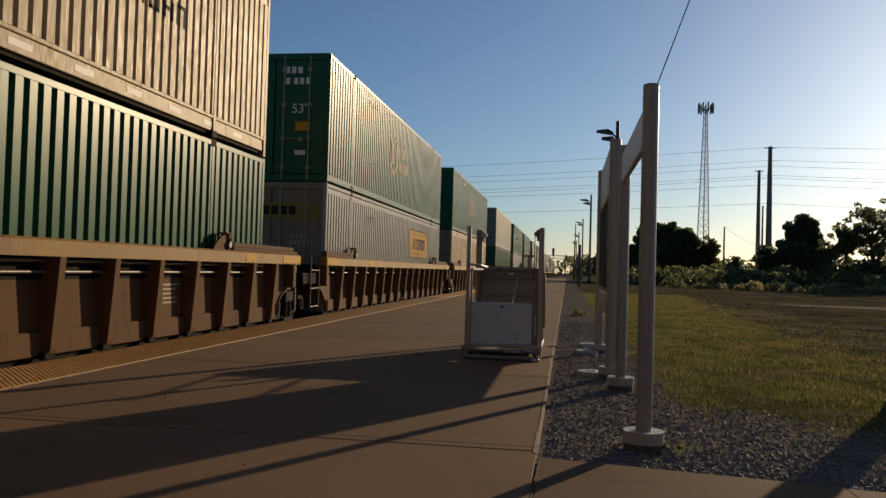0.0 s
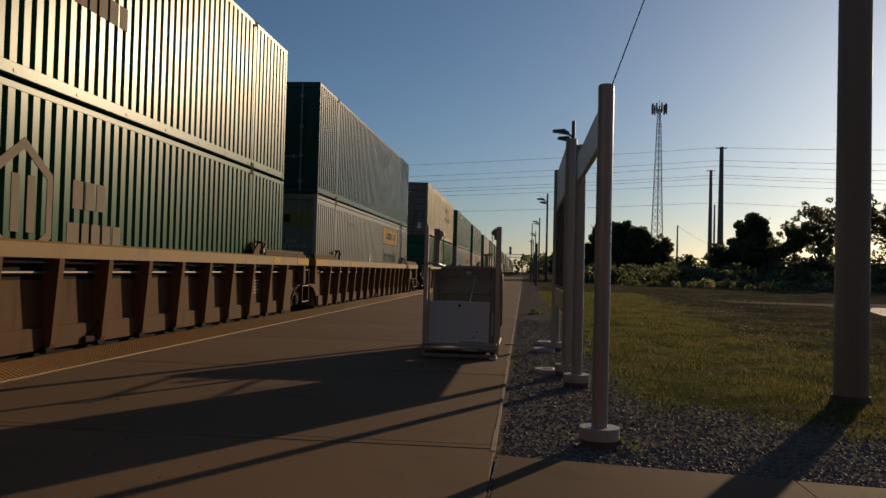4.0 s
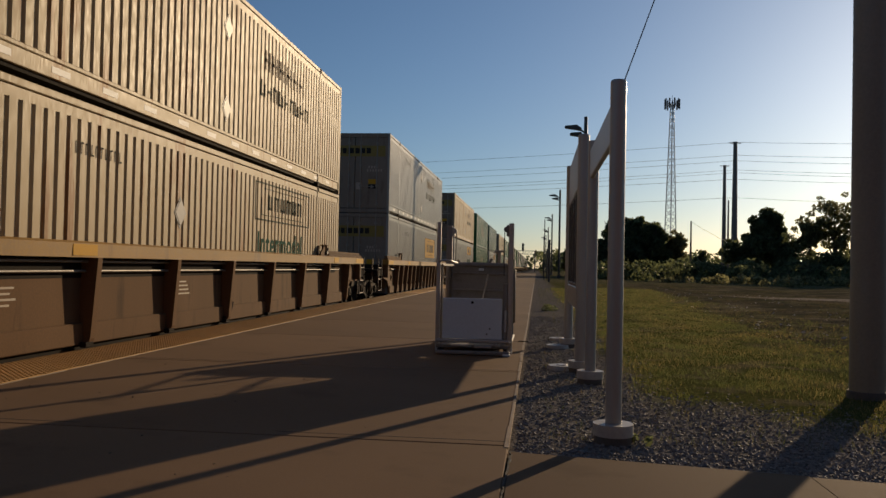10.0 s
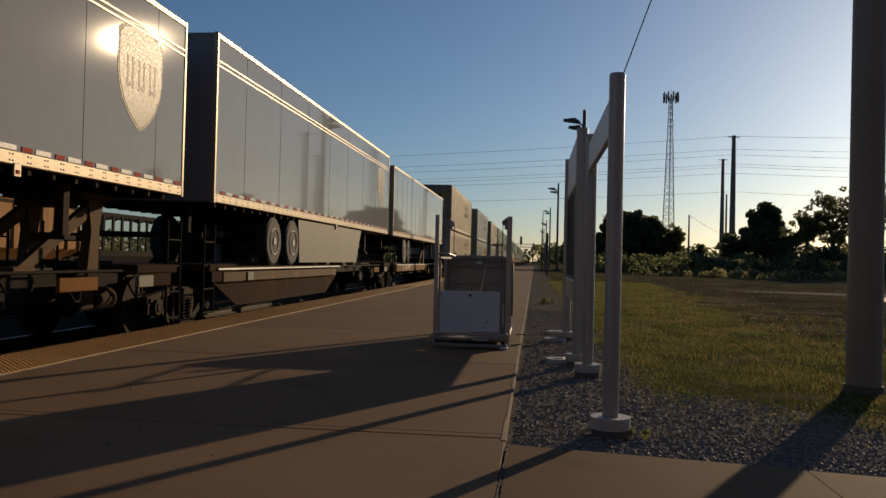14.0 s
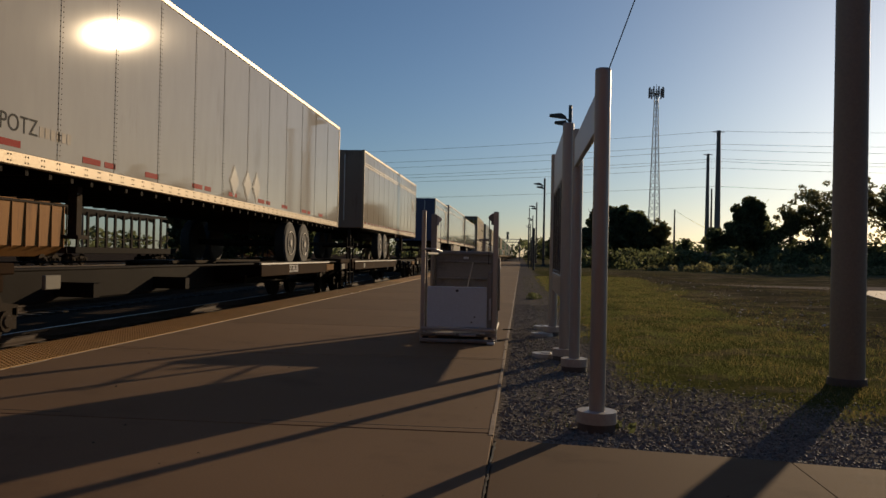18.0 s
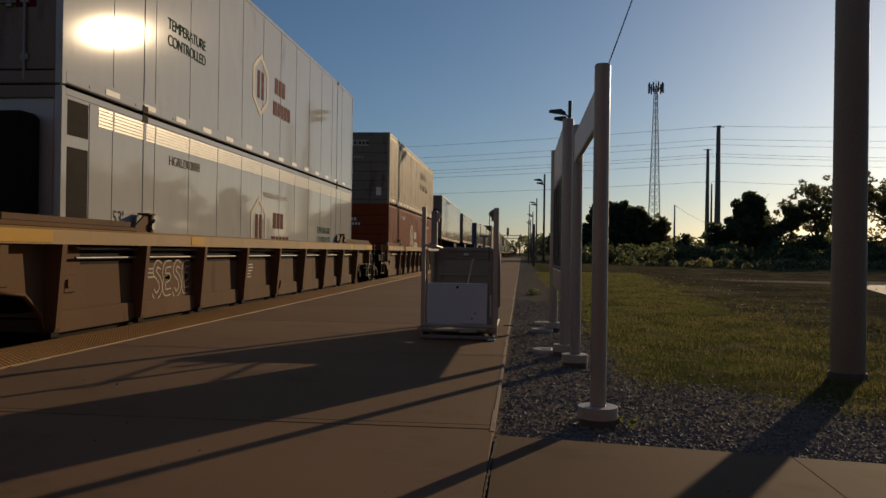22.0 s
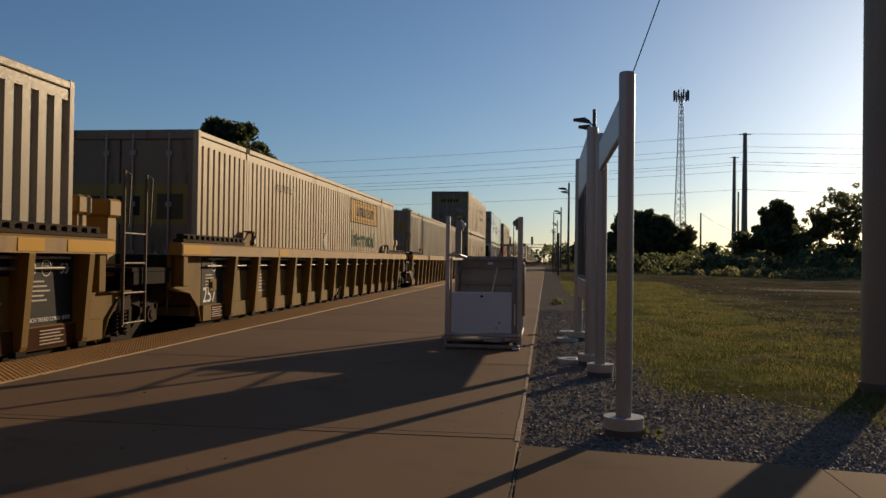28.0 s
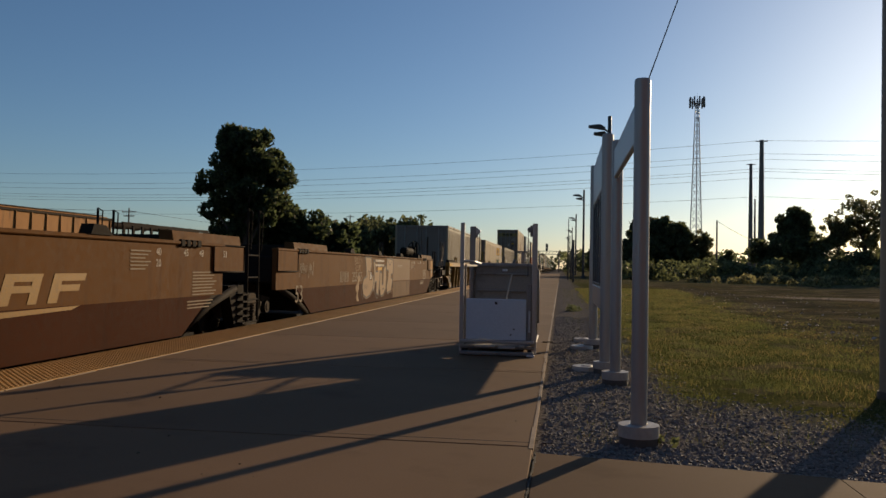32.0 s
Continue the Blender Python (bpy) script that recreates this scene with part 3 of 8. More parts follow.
def corrugated(bm, y0, y1, z0, z1, x_out, depth, lift=0.0):
    """An upright corrugated sheet: outer flats, slopes, inner flats; faces outwards along the sign of x_out."""
    steps = ((0.0, 0), (0.136, 0), (0.156, depth), (0.196, depth)) if depth < 0.04 else ((0.0, 0), (0.118, 0), (0.140, depth), (0.196, depth))
    pitch = PITCH
    if depth == 0.046:
        pitch, steps = 0.272, ((0.0, 0), (0.135, 0), (0.172, depth), (0.235, depth))
    sg = 1 if x_out > 0 else -1
    k0 = math.floor(y0 / pitch) - 1
    pts = []
    k = k0
    while k * pitch < y1 + pitch:
        for dy, d in steps:
            pts.append((k * pitch + dy, d))
        k += 1
    prof = []
    for (a, da), (b, db) in zip(pts, pts[1:]):
        if b < y0 or a > y1:
            continue
        for q in ((a, da), (b, db)):
            yy = min(max(q[0], y0), y1)
            dd = q[1] if yy == q[0] else da + (db - da) * (yy - a) / (b - a)
            if not prof or abs(prof[-1][0] - yy) > 1e-5:
                prof.append((yy, dd))
    lo = [bm.verts.new((x_out - sg * (d - lift), y, z0)) for y, d in prof]
    hi = [bm.verts.new((x_out - sg * (d - lift), y, z1)) for y, d in prof]
    for i in range(len(prof) - 1):
        bm.faces.new((lo[i], lo[i + 1], hi[i + 1], hi[i]) if sg > 0 else (lo[i + 1], lo[i], hi[i], hi[i + 1]))


def container(name, label, mat, end="doors", skin="corrugated", group="containers on the train", length=CL, height=CH):
    c = thing(name, label, "container", group)
    L, W, H = length, CW / 2, height
    # pale boxes get a darker end paint that stands for shade
    end_paint = {WHITE: DOOR_SHADED, CREAM: DOOR_SHADED, RUSTY: DOOR_SHADED_DARK, REEFER: DOOR_SHADED}.get(mat, mat)
    posts = (0.0, 2.05, L - 2.05 - 0.1, L - 0.1)
    deep = mat in (WHITE, CREAM, RUSTY)  # deep rails above and below the ribs
    foot, head = (0.34, 0.23) if deep else (0.16, 0.09)
    if deep:
        DEEP.add(c.name)
    for s in (1, -1):
        if skin == "corrugated":
            def wall(bm, s=s):
                for a, b in ((0.1, 2.05), (2.15, L - 2.15), (L - 2.05, L - 0.1)):
                    corrugated(bm, a, b, foot, H - head, s * (W - 0.006), rib_depth(mat))
            DEPTHS[c.name] = rib_depth(mat)
            piece("side_wall", "side_wall%d|%.1f|%.2f" % (s, L, H), mat, wall, c)
        else:
            def wall(bm, s=s):
                x0, x1 = sorted((s * (W - 0.05), s * (W - 0.008)))
                box(bm, x0, x1, 0.1, L - 0.1, 0.16, H - 0.09)
            piece("side_wall", "smooth_wall%d|%.1f|%.2f" % (s, L, H), mat, wall, c)
            def seams(bm, s=s):
                y = 1.22
                while y < L - 0.5:
                    x0, x1 = sorted((s * (W - 0.01), s * (W - 0.003)))
                    box(bm, x0, x1, y - 0.02, y + 0.02, 0.2, H - 0.1)
                    y += 1.22
            piece("seam_strip", "seams%d|%.1f|%.2f" % (s, L, H), mat, seams, c, label="riveted joint strips")
        def post(bm, s=s):
            x0, x1 = sorted((s * (W - 0.09), s * W))
            rbox(bm, x0, x1, 0, 0.1, 0.0, H, 0.01)
        for y in posts:
            piece("post", "cpost%d|%.2f" % (s, H), mat, post, c, (0, y, 0))
        def rail(bm, s=s):
            x0, x1 = sorted((s * (W - 0.07), s * (W - 0.002)))
            rbox(bm, x0, x1, 0.09, L - 0.09, H - 0.1, H - 0.012, 0.01)
            if deep:
                x0, x1 = sorted((s * (W - 0.07), s * (W - 0.014)))
                box(bm, x0, x1, 0.09, L - 0.09, H - 0.235, H - 0.115)
        piece("top_rail", "ctop%d|%.1f|%.2f" % (s, L, H), mat, rail, c)
        def rail2(bm, s=s):
            x0, x1 = sorted((s * (W - 0.07), s * (W - 0.002)))
            if deep:
                rbox(bm, x0, x1, 0.09, L - 0.09, 0.285, 0.345, 0.012)
                x0, x1 = sorted((s * (W - 0.07), s * (W - 0.022)))
                rbox(bm, x0, x1, 0.09, L - 0.09, 0.10, 0.29, 0.008)
                return
            rbox(bm, x0, x1, 0.09, L - 0.09, 0.02, 0.17, 0.012)
            k = 0.6
            while k < L - 0.6:
                a0, a1 = sorted((s * (W - 0.05), s * (W + 0.004)))
                box(bm, a0, a1, k, k + 0.05, 0.06, 0.09)
                k += 1.2
        piece("bottom_rail", "cbot%d|%.1f" % (s, L), mat, rail2, c)
        def cast(bm, s=s):
            x0, x1 = sorted((s * (W - 0.16), s * (W + 0.005)))
            rbox(bm, x0, x1, 0, 0.18, 0, 0.12, 0.012)
        for y in (2.01, L - 2.19):
            for z in (-0.002, H - 0.118):
                piece("corner_casting", "cast%d" % s, STEEL, cast, c, (0, y, z), "scuffed steel casting")
    def roof(bm):
        box(bm, -W + 0.03, W - 0.03, 0.03, L - 0.03, H - 0.05, H - 0.02)
    piece("roof", "croof|%.1f|%.2f" % (L, H), mat, roof, c)
    def base(bm):
        box(bm, -W + 0.06, W - 0.06, 0.04, L - 0.04, 0.05, 0.16)
    piece("floor_frame", "cbase|%.1f" % L, BLACK, base, c)
    def endbeam(bm):
        rbox(bm, -W + 0.08, W - 0.08, 0.0, 0.1, 0.0, 0.15, 0.01)
    for y in (0.0, L - 0.1):
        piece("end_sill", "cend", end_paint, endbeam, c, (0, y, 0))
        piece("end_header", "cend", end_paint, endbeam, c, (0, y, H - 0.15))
    def plain_end(bm):
        # horizontal pressings in one sheet
        prof = [(0.09, 0.14), (0.055, 0.14)]
        z = 0.16
        while z < H - 0.2:
            prof += [(0.05, z), (0.02, z + 0.05), (0.02, z + 0.3), (0.05, z + 0.35)]
            z += 0.38
        prof += [(0.05, H - 0.1), (0.09, H - 0.1)]
        prism(bm, prof, "x", -W + 0.08, W - 0.08)
    piece("end_wall", "cfront|%.2f" % H, mat, plain_end, c, (0, L - 0.11, 0))
    if end == "doors":
        def leaf(bm):
            rbox(bm, 0.012, W - 0.085, 0.03, 0.08, 0.17, H - 0.15, 0.01)
        def rod(bm):
            tube(bm, (0, 0.012, 0.05), (0, 0.012, H - 0.05), 0.02, None, 8)
            for z in (0.28, 0.95, 1.7, 2.5):
                box(bm, -0.05, 0.05, 0.0, 0.03, z, z + 0.07)
        def handle(bm):
            tube(bm, (0, -0.005, 0.95), (0.42, -0.005, 0.95), 0.014, None, 6)
            box(bm, 0.3, 0.36, -0.012, 0.03, 0.9, 1.0)
        for s in (1, -1):
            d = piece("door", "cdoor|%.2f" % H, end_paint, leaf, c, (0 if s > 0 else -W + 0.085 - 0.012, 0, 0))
            for x in (0.22, 0.82):
                xx = x if s > 0 else W - 0.085 + 0.012 - x
                r = piece("lock_rod", "crod|%.2f" % H, ROD, rod, d, (xx, -0.005, 0), "galvanised lock rod")
            piece("door_handle", "chandle", ROD, handle, d, (0.3, 0, 0))
    elif end == "panel":
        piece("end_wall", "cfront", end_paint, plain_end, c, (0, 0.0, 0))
    elif end == "reefer":
        def unit(bm):
            rbox(bm, -W + 0.1, W - 0.1, 0.03, 0.1, 0.17, H - 0.15, 0.01)
        piece("end_wall", "rfront", mat, unit, c)
        bm = bmesh.new()
        rbox(bm, -0.45, 1.05, -0.36, 0.03, 0.25, H - 0.35, 0.06)
        part("cooling_unit", bm, BLACK, c, "black cooling unit on the end wall")
        bm = bmesh.new()
        rbox(bm, -0.95, -0.6, 0.0, 0.03, 1.6, 1.85, 0.01)
        part("control_panel", bm, BLACK, c)
    return c


def decal(parent, name, mat, y0, y1, z0, z1, label, skin="corrugated", x=None):
    bm = bmesh.new()
    if skin == "corrugated":
        corrugated(bm, y0, y1, z0, z1, CW / 2 - 0.006, DEPTHS[parent.name], 0.004)
    else:
        xx = CW / 2 - 0.008 if x is None else x
        box(bm, xx, xx + 0.004, y0, y1, z0, z1)
    return part(name, bm, mat, parent, label)


def end_mark(parent, name, mat, x0, x1, z0, z1, label, y=-0.003):
    bm = bmesh.new()
    box(bm, x0, x1, y, y + 0.006, z0, z1)
    return part(name, bm, mat, parent, label)


def bars(parent, name, mat, y0, z0, widths, height, label, x=CW / 2 - 0.002, gap=0.07):
    """Writing that is too small or worn to read."""
    bm = bmesh.new()
    y = y0
    for w in widths:
        box(bm, x, x + 0.003, y, y + w, z0, z0 + height)
        y += w + gap
    return tagged(part(name, bm, mat, parent, label), kind="stuff")


def end_bars(parent, name, mat, x0, z0, widths, height, label, y=0.022, gap=0.05):
    bm = bmesh.new()
    x = x0
    for w in widths:
        box(bm, x, x + w, y - 0.004, y, z0, z0 + height)
        x += w + gap
    return tagged(part(name, bm, mat, parent, label), kind="stuff")


def placard(c, y, z, x=1.2905, r=0.2):
    """A diamond-shaped placard holder."""
    bm = bmesh.new()
    prism(bm, [(y, z - r * 1.2), (y + r, z), (y, z + r * 1.2), (y - r, z)], "x", x, x + 0.006)
    prism(bm, [(y, z - r), (y + r * 0.8, z), (y, z + r), (y - r * 0.8, z)], "x", x + 0.006, x + 0.012)
    part("placard_holder", bm, GREY, c, "diamond-shaped metal placard holder")


def outline(bm, pts, x, w):
    """A closed flat band of half width w along a ring of (y, z) points."""
    rows = []
    for o, p, q in zip(pts[-1:] + pts[:-1], pts, pts[1:] + pts[:1]):
        d0 = (Vector(p) - Vector(o)).normalized()
        d1 = (Vector(q) - Vector(p)).normalized()
        n = Vector((-d0.y - d1.y, d0.x + d1.x)).normalized()
        k = w / max(0.45, n.dot(Vector((-d0.y, d0.x))))
        rows.append([bm.verts.new((x, p[0] + g * n.x * k, p[1] + g * n.y * k)) for g in (-1, 1)])
    for r, t in zip(rows, rows[1:] + rows[:1]):
        bm.faces.new((r[0], t[0], t[1], r[1]))


def painted(c, name, mat, rects, label, lift=0.0075):
    """Paint that follows the corrugations; rects: y0, y1, z0, z1."""
    bm = bmesh.new()
    for y0, y1, z0, z1 in rects:
        corrugated(bm, y0, y1, z0, z1, CW / 2 - 0.006, DEPTHS[c.name], lift)
    return tagged(part(name, bm, mat, c, label), kind="stuff")


def rust_streaks(c, seed, spots):
    """Rust run down the ribs and flaked off in clusters; spots: y, z, spread along, spread up, count."""
    rng = random.Random(seed)
    rects = []
    for y, z, wy, wz, n in spots:
        for _ in range(n):
            k = math.floor((y + rng.gauss(0, wy)) / PITCH) * PITCH
            zc = z + rng.gauss(0, wz)
            if rng.random() < 0.55:
                y0, w, h = k + rng.uniform(0.17, 0.195), rng.uniform(0.03, 0.09), rng.uniform(0.25, 1.3)
            else:
                y0, w, h = k + rng.uniform(0.0, 0.06), rng.uniform(0.02, 0.06), rng.uniform(0.05, 0.5)
            for q in range(3):
                s = rng.uniform(0.5, 1.0)
                z0, z1 = max(0.36, zc - h * (0.5 - q / 3)), min(CH - 0.25, zc - h * (0.5 - (q + 1) / 3))
                if z1 > z0 and 0.15 < y0 < CL - 0.2:
                    rects.append((y0, y0 + w * s, z0, z1 - 0.001))
    return painted(c, "rust_streak", RUST_STREAK, rects, "rust streaks down the ribs", 0.0045)


def scroll_sign(c, y0, y1, z0, z1, fill, ink):
    """A framed sign with a stepped scroll shape and worn letters that stay shapes."""
    if fill:
        decal(c, "sign_panel", fill, y0, y1, z0, z1, "faded yellow sign panel")
    w, h, t = y1 - y0, z1 - z0, 0.014
    frame_rects = [(y0, y1, z0, z0 + 0.03), (y0, y1, z1 - 0.03, z1), (y0, y0 + 0.04, z0, z1), (y1 - 0.04, y1, z0, z1),
                   (y0 + 0.1 * w, y0 + 0.86 * w, z0 + 0.14 * h, z0 + 0.14 * h + t), (y0 + 0.14 * w, y0 + 0.9 * w, z1 - 0.16 * h, z1 - 0.16 * h + t),
                   (y0 + 0.1 * w, y0 + 0.1 * w + t, z0 + 0.14 * h, z0 + 0.6 * h), (y0 + 0.9 * w, y0 + 0.9 * w + t, z0 + 0.3 * h, z1 - 0.16 * h)]
    painted(c, "sign_frame", ink, frame_rects, "thin dark scroll outline")
    letters = []
    for k in range(6):
        q = y0 + (0.2 + 0.11 * k) * w
        letters += [(q, q + 0.03 * w, z0 + 0.3 * h, z0 + 0.7 * h), (q, q + 0.075 * w, z0 + (0.62 if k % 2 else 0.32) * h, z0 + (0.68 if k % 2 else 0.38) * h), (q + 0.05 * w, q + 0.08 * w, z0 + 0.3 * h, z0 + 0.68 * h)]
    painted(c, "sign_lettering", ink, letters, "worn dark company lettering")


def hexagon_logo(c, y, z, ink, size=0.62, ring=None):
    """A six-sided ring with two bars inside and lettering bars beside it."""
    bm = bmesh.new()
    k6 = [(math.sin(k * math.tau / 6), math.cos(k * math.tau / 6)) for k in range(6)]
    for k in range(6):
        p, q = k6[k], k6[(k + 1) % 6]
        prism(bm, [(y + p[0] * size, z + p[1] * size * 1.15), (y + q[0] * size, z + q[1] * size * 1.15), (y + q[0] * size * 0.8, z + q[1] * size * 0.95), (y + p[0] * size * 0.8, z + p[1] * size * 0.95)], "x", 1.291, 1.294)
    part("logo", bm, ring or ink, c, "pale six-sided ring")
    bm = bmesh.new()
    for d in (-0.22, 0.22):
        box(bm, 1.291, 1.294, y + d * size - 0.07, y + d * size + 0.07, z - 0.5 * size, z + 0.5 * size)
    part("logo", bm, ink, c, "upright bars of the company mark")
    bars(c, "logo_lettering", ink, y + 0.95, z + 0.02, (0.22, 0.2, 0.2), 0.34, "company lettering", 1.291, 0.06)
    bars(c, "logo_lettering", ink, y + 0.85, z - 0.45, (0.26, 0.16, 0.2, 0.2, 0.2), 0.3, "company lettering", 1.291, 0.06)


def rail_marks(c, skin):
    """Small pale labels along the bottom rail."""
    bm = bmesh.new()
    for k in range(14):
        if c.name in DEEP:
            box(bm, 1.272, 1.2755, 1.0 + k * 1.06, 1.36 + k * 1.06, 0.16, 0.235)
        else:
            box(bm, 1.295, 1.299, 1.0 + k * 1.06, 1.36 + k * 1.06, 0.06, 0.135)
    tagged(part("rail_mark", bm, INK_WHITE, c, "pale reflective marks on the bottom rail"), kind="stuff")


def dress(c, style, skin="corrugated"):
    """Signs and lettering as each kind of container carries them."""
    if skin == "corrugated":
        q = 2.45 if style in ("hub_green", "hub_red") else 2.26
        painted(c, "identification_mark", INK_WHITE if style in ("hub_green", "hub_red") else INK,
                [r for k in range(10) for r in ((3.6 + 0.109 * k, 3.62 + 0.109 * k, q, q + 0.14), (3.6 + 0.109 * k, 3.66 + 0.109 * k, q + (0.12 if k % 3 else 0.0), q + (0.14 if k % 3 else 0.02)))], "small worn identification mark")
    if style == "yellow_sign":
        scroll_sign(c, 9.85, 13.35, 1.95, 2.62, SIGN_YELLOW, INK)
        lettering("wording", "Intermodal", 0.62, INK_TEAL, c, (1.2925, 9.95, 1.3), stretch=1.08, label="dark green lettering that reads Intermodal", bold=0.02)
        placard(c, 7.3, 1.35)
    if style == "plain_sign":
        scroll_sign(c, 9.65, 13.3, 1.85, 2.6, None, INK_WORN)
        lettering("wording", "Intermodal", 0.62, INK_TEAL, c, (1.2925, 9.8, 1.2), stretch=1.08, label="faded green lettering that reads Intermodal", bold=0.012)
        placard(c, 6.4, 1.75)
        rail_marks(c, skin)
    if style == "old_sign":
        rust_streaks(c, 3, ((1.3, 0.7, 0.7, 0.5, 40), (1.5, 1.6, 0.6, 0.5, 14), (5.5, 1.6, 2.0, 0.6, 22), (8.6, 1.1, 1.3, 0.6, 75), (12.0, 1.0, 1.3, 0.5, 30)))
        scroll_sign(c, 10.9, 13.5, 1.8, 2.35, None, INK_WORN)
        placard(c, 7.4, 1.5)
    if style == "yellow_door":
        scroll_sign(c, 9.66, 13.3, 1.41, 2.4, SIGN_YELLOW, INK)
    if style in ("hub_green", "hub_red"):
        hexagon_logo(c, 6.85, 1.62, INK_GREY if style == "hub_red" else INK_FAINT)
    if style == "hub_red":
        painted(c, "identification_mark", INK_WHITE, [(12.55 + 0.13 * k + 0.02 * (k % 3), 12.63 + 0.13 * k, 2.28, 2.42) for k in range(10) if k not in (4, 7)], "white worn identification mark")
        painted(c, "placard", INK, [(13.02, 13.16, 2.5, 2.66), (13.42, 13.56, 2.5, 2.66), (14.9, 15.0, 2.5, 2.66)], "small dark placards under the top rail")
    if style == "rusty_words":
        rust_streaks(c, 4, ((3.0, 1.4, 1.2, 0.6, 8), (6.3, 1.0, 0.8, 0.5, 26), (10.0, 0.8, 2.0, 0.5, 14)))
    if style in ("pale_words", "rusty_words"):
        painted(c, "side_lettering", INK_FAINT, [r for k in range(6) for r in ((10.0 + 0.46 * k, 10.09 + 0.46 * k, 1.9, 2.28), (10.0 + 0.46 * k, 10.3 + 0.46 * k, 2.06, 2.12), (10.26 + 0.46 * k, 10.34 + 0.46 * k, 1.9, 2.28))], "faded company lettering")
        painted(c, "side_lettering", INK_WORN, [r for k in range(9) for r in ((9.8 + 0.37 * k, 9.86 + 0.37 * k, 1.35, 1.66), (9.8 + 0.37 * k, 10.04 + 0.37 * k, 1.35 + 0.12 * (k % 3), 1.4 + 0.12 * (k % 3)), (10.0 + 0.37 * k, 10.06 + 0.37 * k, 1.35, 1.6))], "faded teal lettering")
        for z in (2.15, 0.75):
            placard(c, 8.1, z)
        rail_marks(c, skin)
    if style == "temperature":
        for n, w in enumerate(("TEMPERATURE", "CONTROLLED")):
            lettering("wording", w, 0.24, INK_TEAL, c, (1.2925, 11.85, 1.46 - 0.25 * n), stretch=0.9, label="dark green lettering that reads " + w)
        lettering("wording", "WARNING HIGH CUBE", 0.17, INK_GREY, c, (1.2925, 7.4, 2.1))
        lettering("wording", "53'", 0.26, INK, c, (1.2925, 1.22, 1.32))
        lettering("identification_mark", "HGRU300888", 0.205, SPRAY_DARK, c, (1.2925, 2.9, 2.28))
        for z0, z1 in ((0.3, 2.2), (2.34, 2.76)):
            bm = bmesh.new()
            box(bm, 1.284, 1.2895, 0.14, 0.6, z0, z1)
            part("end_recess", bm, BLACK, c, "dark recess behind the corner post")
        bm = bmesh.new()
        rbox(bm, 1.27, 1.293, 0.62, 0.8, 0.17, 2.8, 0.008)
        part("inner_post", bm, REEFER, c, "white inner post")
        # pale ring ink stands for the glint on the mark
        hexagon_logo(c, 7.15, 1.45, INK_RED, 0.56, INK_GREY)
        bm = bmesh.new()
        for k in range(6):
            box(bm, 1.285, 1.291, 0.84, CL - 0.15, 2.54 + k * 0.043, 2.57 + k * 0.043)
        tagged(part("ribbed_band", bm, BAND, c, "ribbed band under the roof"), kind="stuff")
        rail_marks(c, skin)
    if style == "roof_house":
        # ring painted pale for its glint here too
        hexagon_logo(c, 7.15, 1.45, INK_RED, 0.56, INK_GREY)
        for n, w in enumerate(("TEMPERATURE", "CONTROLLED")):
            lettering("wording", w, 0.24, INK_TEAL, c, (1.2925, 2.8, 1.42 - 0.25 * n), stretch=0.9, label="dark green lettering that reads " + w)
        rail_marks(c, skin)


